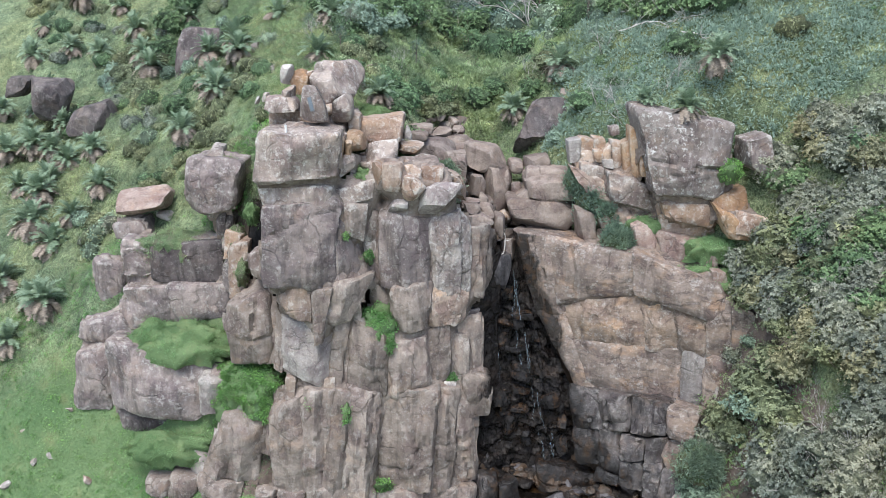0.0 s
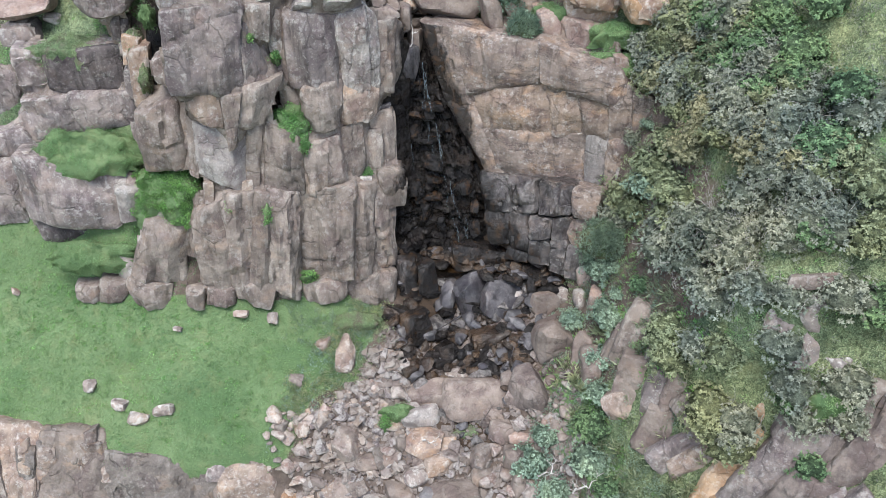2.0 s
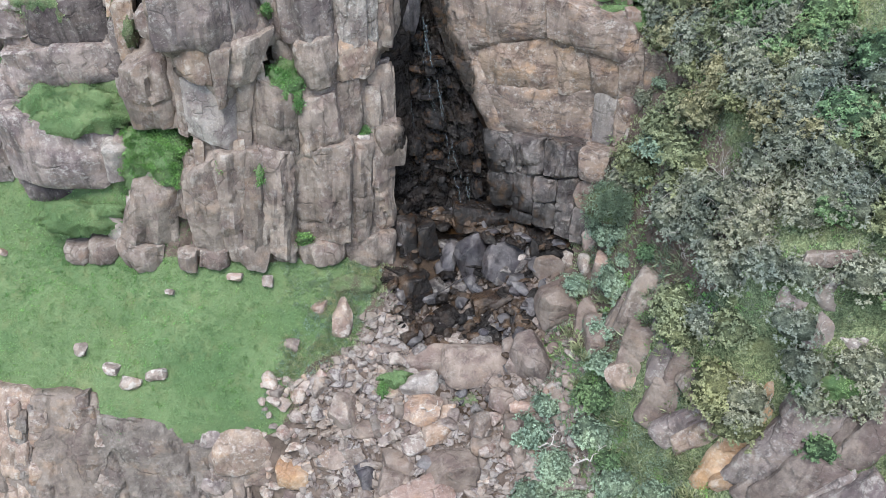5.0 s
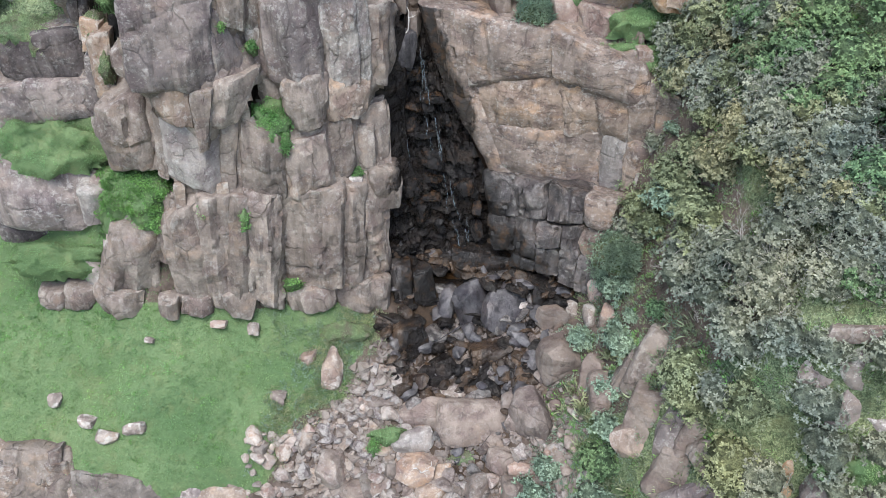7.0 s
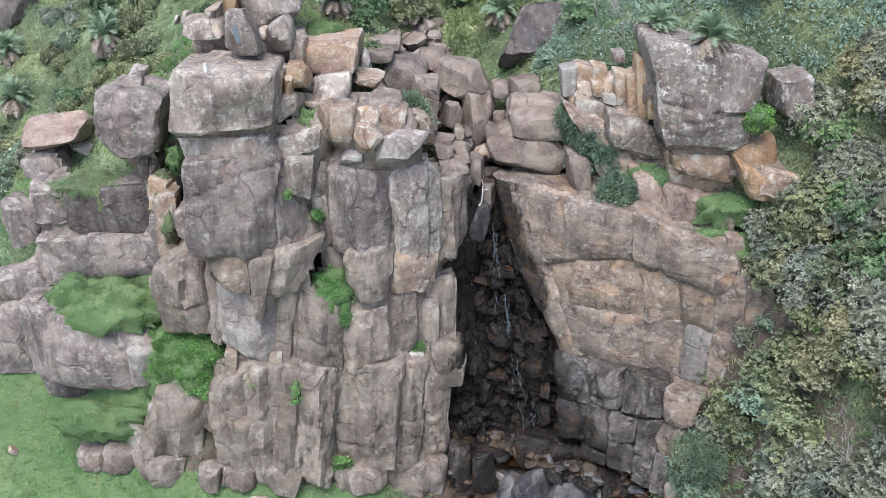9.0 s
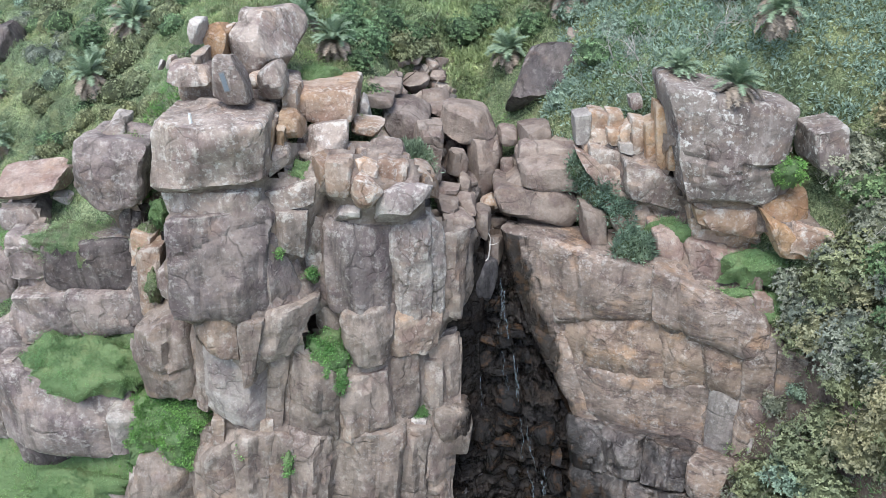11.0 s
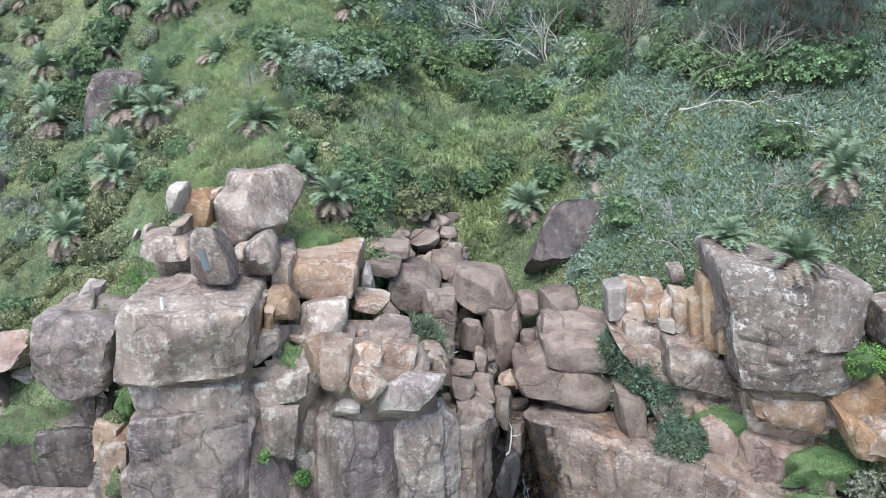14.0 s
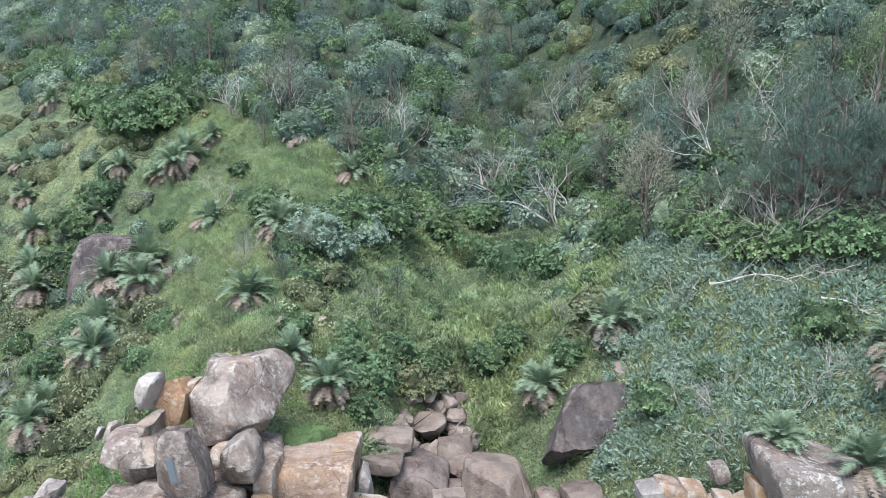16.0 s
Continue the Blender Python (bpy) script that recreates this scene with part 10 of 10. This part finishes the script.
def forest_bushes():
    """Undergrowth of the far woods, thick to the last."""
    rnd = random.Random(90)
    spots = {k: [] for k in ("deep", "needle", "silver", "olive", "bluegreen")}
    made = 0
    while made < 1000:
        y = 46 + 90 * rnd.random() ** 1.1
        x = rnd.uniform(-0.54, 0.54) * (y - 15)
        if y < forest_edge(x) - 0.5:
            continue
        made += 1
        patch = noise.noise(Vector((x * 0.11, y * 0.11, 15))) + rnd.gauss(0, 0.12)
        kind = "silver" if patch > 0.55 else "olive" if patch < -0.48 else rnd.choice(("deep", "deep", "needle", "needle", "needle", "bluegreen"))
        spots[kind].append((x, y, rnd.uniform(0.7, 1.4) * (1 + 0.008 * (y - 50))))
    for i, (kind, label) in enumerate((("deep", "dark green undergrowth of the far woods"), ("needle", "dusky undergrowth of the far woods"), ("silver", "silvery bushes among the far woods"), ("olive", "olive-green leafy clearings in the far woods"), ("bluegreen", "blue-green bushes among the far woods"))):
        bush_mass("wood_" + kind, label, kind, spots[kind], 191 + i, 0.9, 250, 0.2)


forest_bushes()



def far_woods():
    """Trees that fill the far valley sides."""
    rnd = random.Random(3)
    made = 0
    while made < 230:
        y = 47 + 95 * rnd.random() ** 1.25
        x = rnd.uniform(-0.54, 0.54) * (y - 16)
        if y < forest_edge(x) + 0.5:
            continue
        made += 1
        if noise.noise(Vector((x * 0.09, y * 0.09, 12))) + rnd.gauss(0, 0.2) > -0.05:
            tree("far", x, y, rnd.uniform(2.8, 5.6))
        else:
            plant(rnd.choice(TREES["broad"]), on_land(x, y)[0], rnd.uniform(0.6, 1.25), rnd.uniform(0, 360))


far_woods()


def scrub():
    """Bushes scattered over hillside and valley in loose thickets."""
    rnd = random.Random(8)
    low = {k: [shrub_pattern(s, k, t, 170, 0.11, 0.75, 0.35, None, 0, 5, 1) for s in (51, 52)] for k, t in (
        ("deep", "dark green bush on the hillside"), ("olive", "olive-green bush on the hillside"), ("silver", "silvery green bush on the hillside"), ("mix", "mixed green bramble on the hillside"))}
    made = 0
    while made < 24:
        y = rnd.uniform(44, 84)
        x = rnd.uniform(-0.52, 0.52) * (y - 10)
        if not in_view(x, y) or stony(x, y) > 0 or (x < -7 and y < 58 and rnd.random() < 0.75):
            continue
        if noise.noise(Vector((x * 0.12, y * 0.12, 2))) < -0.02 and y < 62:
            continue
        kind = rnd.choice(("deep", "deep", "deep", "olive", "silver", "mix"))
        plant(rnd.choice(low[kind]), on_land(x, y)[0], rnd.uniform(0.5, 1.15), rnd.uniform(0, 360))
        made += 1


scrub()


# ---- small things ----
def paint(name, colour, rough=0.6):
    mat, n, l, bsdf = nodes(name)
    geo = n.new("ShaderNodeNewGeometry")
    f = ramp(n, l, tex_noise(n, l, geo.outputs["Position"], 18, 4, 0.6), 0.3, 0.7)
    l.new(blend(n, l, f, tuple(0.8 * c for c in colour), colour), bsdf.inputs["Base Color"])
    bsdf.inputs["Roughness"].default_value = rough
    return mat


def marker_post(place):
    """A short white survey post with a chamfered cap."""
    post = tagged(new("marker_post"), "short white marker post standing on the flat rock top", "post")
    post.location = place
    bm = bmesh.new()
    bmesh.ops.create_cone(bm, cap_ends=True, segments=14, radius1=0.055, radius2=0.05, depth=0.30, matrix=Matrix.Translation((0, 0, 0.13)))
    part("shaft", bm, paint("white_paint", (0.72, 0.74, 0.72)), post)
    bm = bmesh.new()
    bmesh.ops.create_cone(bm, cap_ends=True, segments=14, radius1=0.058, radius2=0.03, depth=0.03, matrix=Matrix.Translation((0, 0, 0.295)))
    part("cap", bm, paint("grey_cap", (0.45, 0.46, 0.46)), post)


def plaque(place, turn, lean):
    """A narrow dark plate in a pale frame, set on the face of a boulder."""
    plate = tagged(new("plaque"), "narrow dark metal plaque fixed to a boulder", "plaque")
    plate.matrix_world = Matrix.Translation(place) @ pose(0, 0, 0, 0, 0, turn) @ pose(0, 0, 0, -lean, -12, 0)
    for name, size, mat, y in (("backing", (0.20, 0.05, 0.66), paint("grey_mortar", (0.16, 0.155, 0.15)), 0.03), ("plate", (0.14, 0.03, 0.58), paint("dull_metal", (0.13, 0.16, 0.19), 0.35), 0.0)):
        bm = bmesh.new()
        bmesh.ops.create_cube(bm, size=1.0, matrix=Matrix.Translation((0, y, 0)) @ Matrix.Diagonal((*size, 1)))
        bmesh.ops.bevel(bm, geom=bm.edges[:], offset=0.008, segments=2, affect="EDGES")
        part(name, bm, mat, plate)


def dead_branch(points, radius, seed, label, forks=5):
    """A bleached fallen branch with broken side twigs."""
    rnd = random.Random(seed)
    out, tips = [], []
    pts = [Vector(p) for p in points]
    fine = []
    for a, b in zip(pts, pts[1:]):
        for k in range(4):
            fine.append(a.lerp(b, k / 4) + Vector((rnd.gauss(0, 0.06), rnd.gauss(0, 0.06), rnd.gauss(0, 0.06))))
    fine.append(pts[-1])
    out.append(limb(fine, [radius * (1 - 0.75 * i / len(fine)) for i in range(len(fine))], 7))
    for _ in range(forks):
        p = rnd.choice(fine[2:])
        branching(rnd, p, (rnd.gauss(0, 1), rnd.gauss(0, 0.6), rnd.gauss(0.3, 0.5)), (pts[-1] - pts[0]).length * 0.28, radius * 0.45, 1, out, tips, 0.3, 2, 5)
    ob = new("dead_branch", mesh_of("dead_branch", *joined(out), DRYWOOD))
    return tagged(ob, label, "branch", "dead branches")


bpy.context.view_layer.update()
ROCKS = [ob for ob in scene.objects if ob.type == "MESH" and ob.name.startswith(("boulder", "rock_block"))]


def touch(start, way):
    """Where a line first meets a stone."""
    best = None
    for ob in ROCKS:
        back = ob.matrix_world.inverted()
        hit, where, normal, _ = ob.ray_cast(back @ Vector(start), back.to_3x3() @ Vector(way))
        if hit and (best is None or (ob.matrix_world @ where - Vector(start)).length < (best - Vector(start)).length):
            best = ob.matrix_world @ where
    return best


marker_post(touch((-6.79, 36.85, 9), (0, 0, -1)) + Vector((0, 0, 0.02)))
plaque(touch((-5.80, 30, 4.30), (0, 1, 0)) + Vector((0, -0.03, 0)), 8, 8)
dead_branch([(2.75, 39.7, -3.9), (3.0, 39.75, -3.3), (3.05, 39.9, -2.6)], 0.05, 1, "bleached branch wedged at the lip of the falls", 3)
dead_branch([(9.2, 47.2, 6.3), (10.6, 46.3, 6.9), (11.4, 45.7, 6.9), (12.6, 45.2, 7.3)], 0.032, 2, "long fallen branch bleached white above the leaves", 14)
dead_branch([(12.0, 44.6, 6.6), (12.8, 44.2, 6.5), (13.4, 44.0, 6.2)], 0.04, 3, "fallen bleached branch on the leafy slope", 7)
dead_branch([(2.2, 28.0, -18.7), (2.6, 27.6, -18.5), (3.0, 27.9, -18.1)], 0.04, 4, "driftwood stick lying on the scree", 2)
dead_branch([(7.4, 25.4, -18.8), (7.9, 25.0, -18.2), (8.1, 25.2, -17.6)], 0.04, 5, "pale dead stem among scree plants", 5)
dead_branch([(8.6, 24.0, -18.4), (9.3, 23.8, -17.9), (10.0, 24.2, -17.6)], 0.04, 6, "tangled pale dead stems beside the scree", 8)
dead_branch([(10.6, 52.5, 7.7), (11.2, 51.0, 8.0), (11.6, 49.8, 7.9), (12.3, 48.6, 7.5)], 0.05, 7, "long crooked bleached branch over the bushes", 16)
dead_branch([(10.0, 50.2, 6.9), (11.0, 49.2, 7.4), (12.2, 48.0, 7.4), (12.8, 47.0, 7.1)], 0.032, 8, "long dead white limb fallen across the bushes", 16)
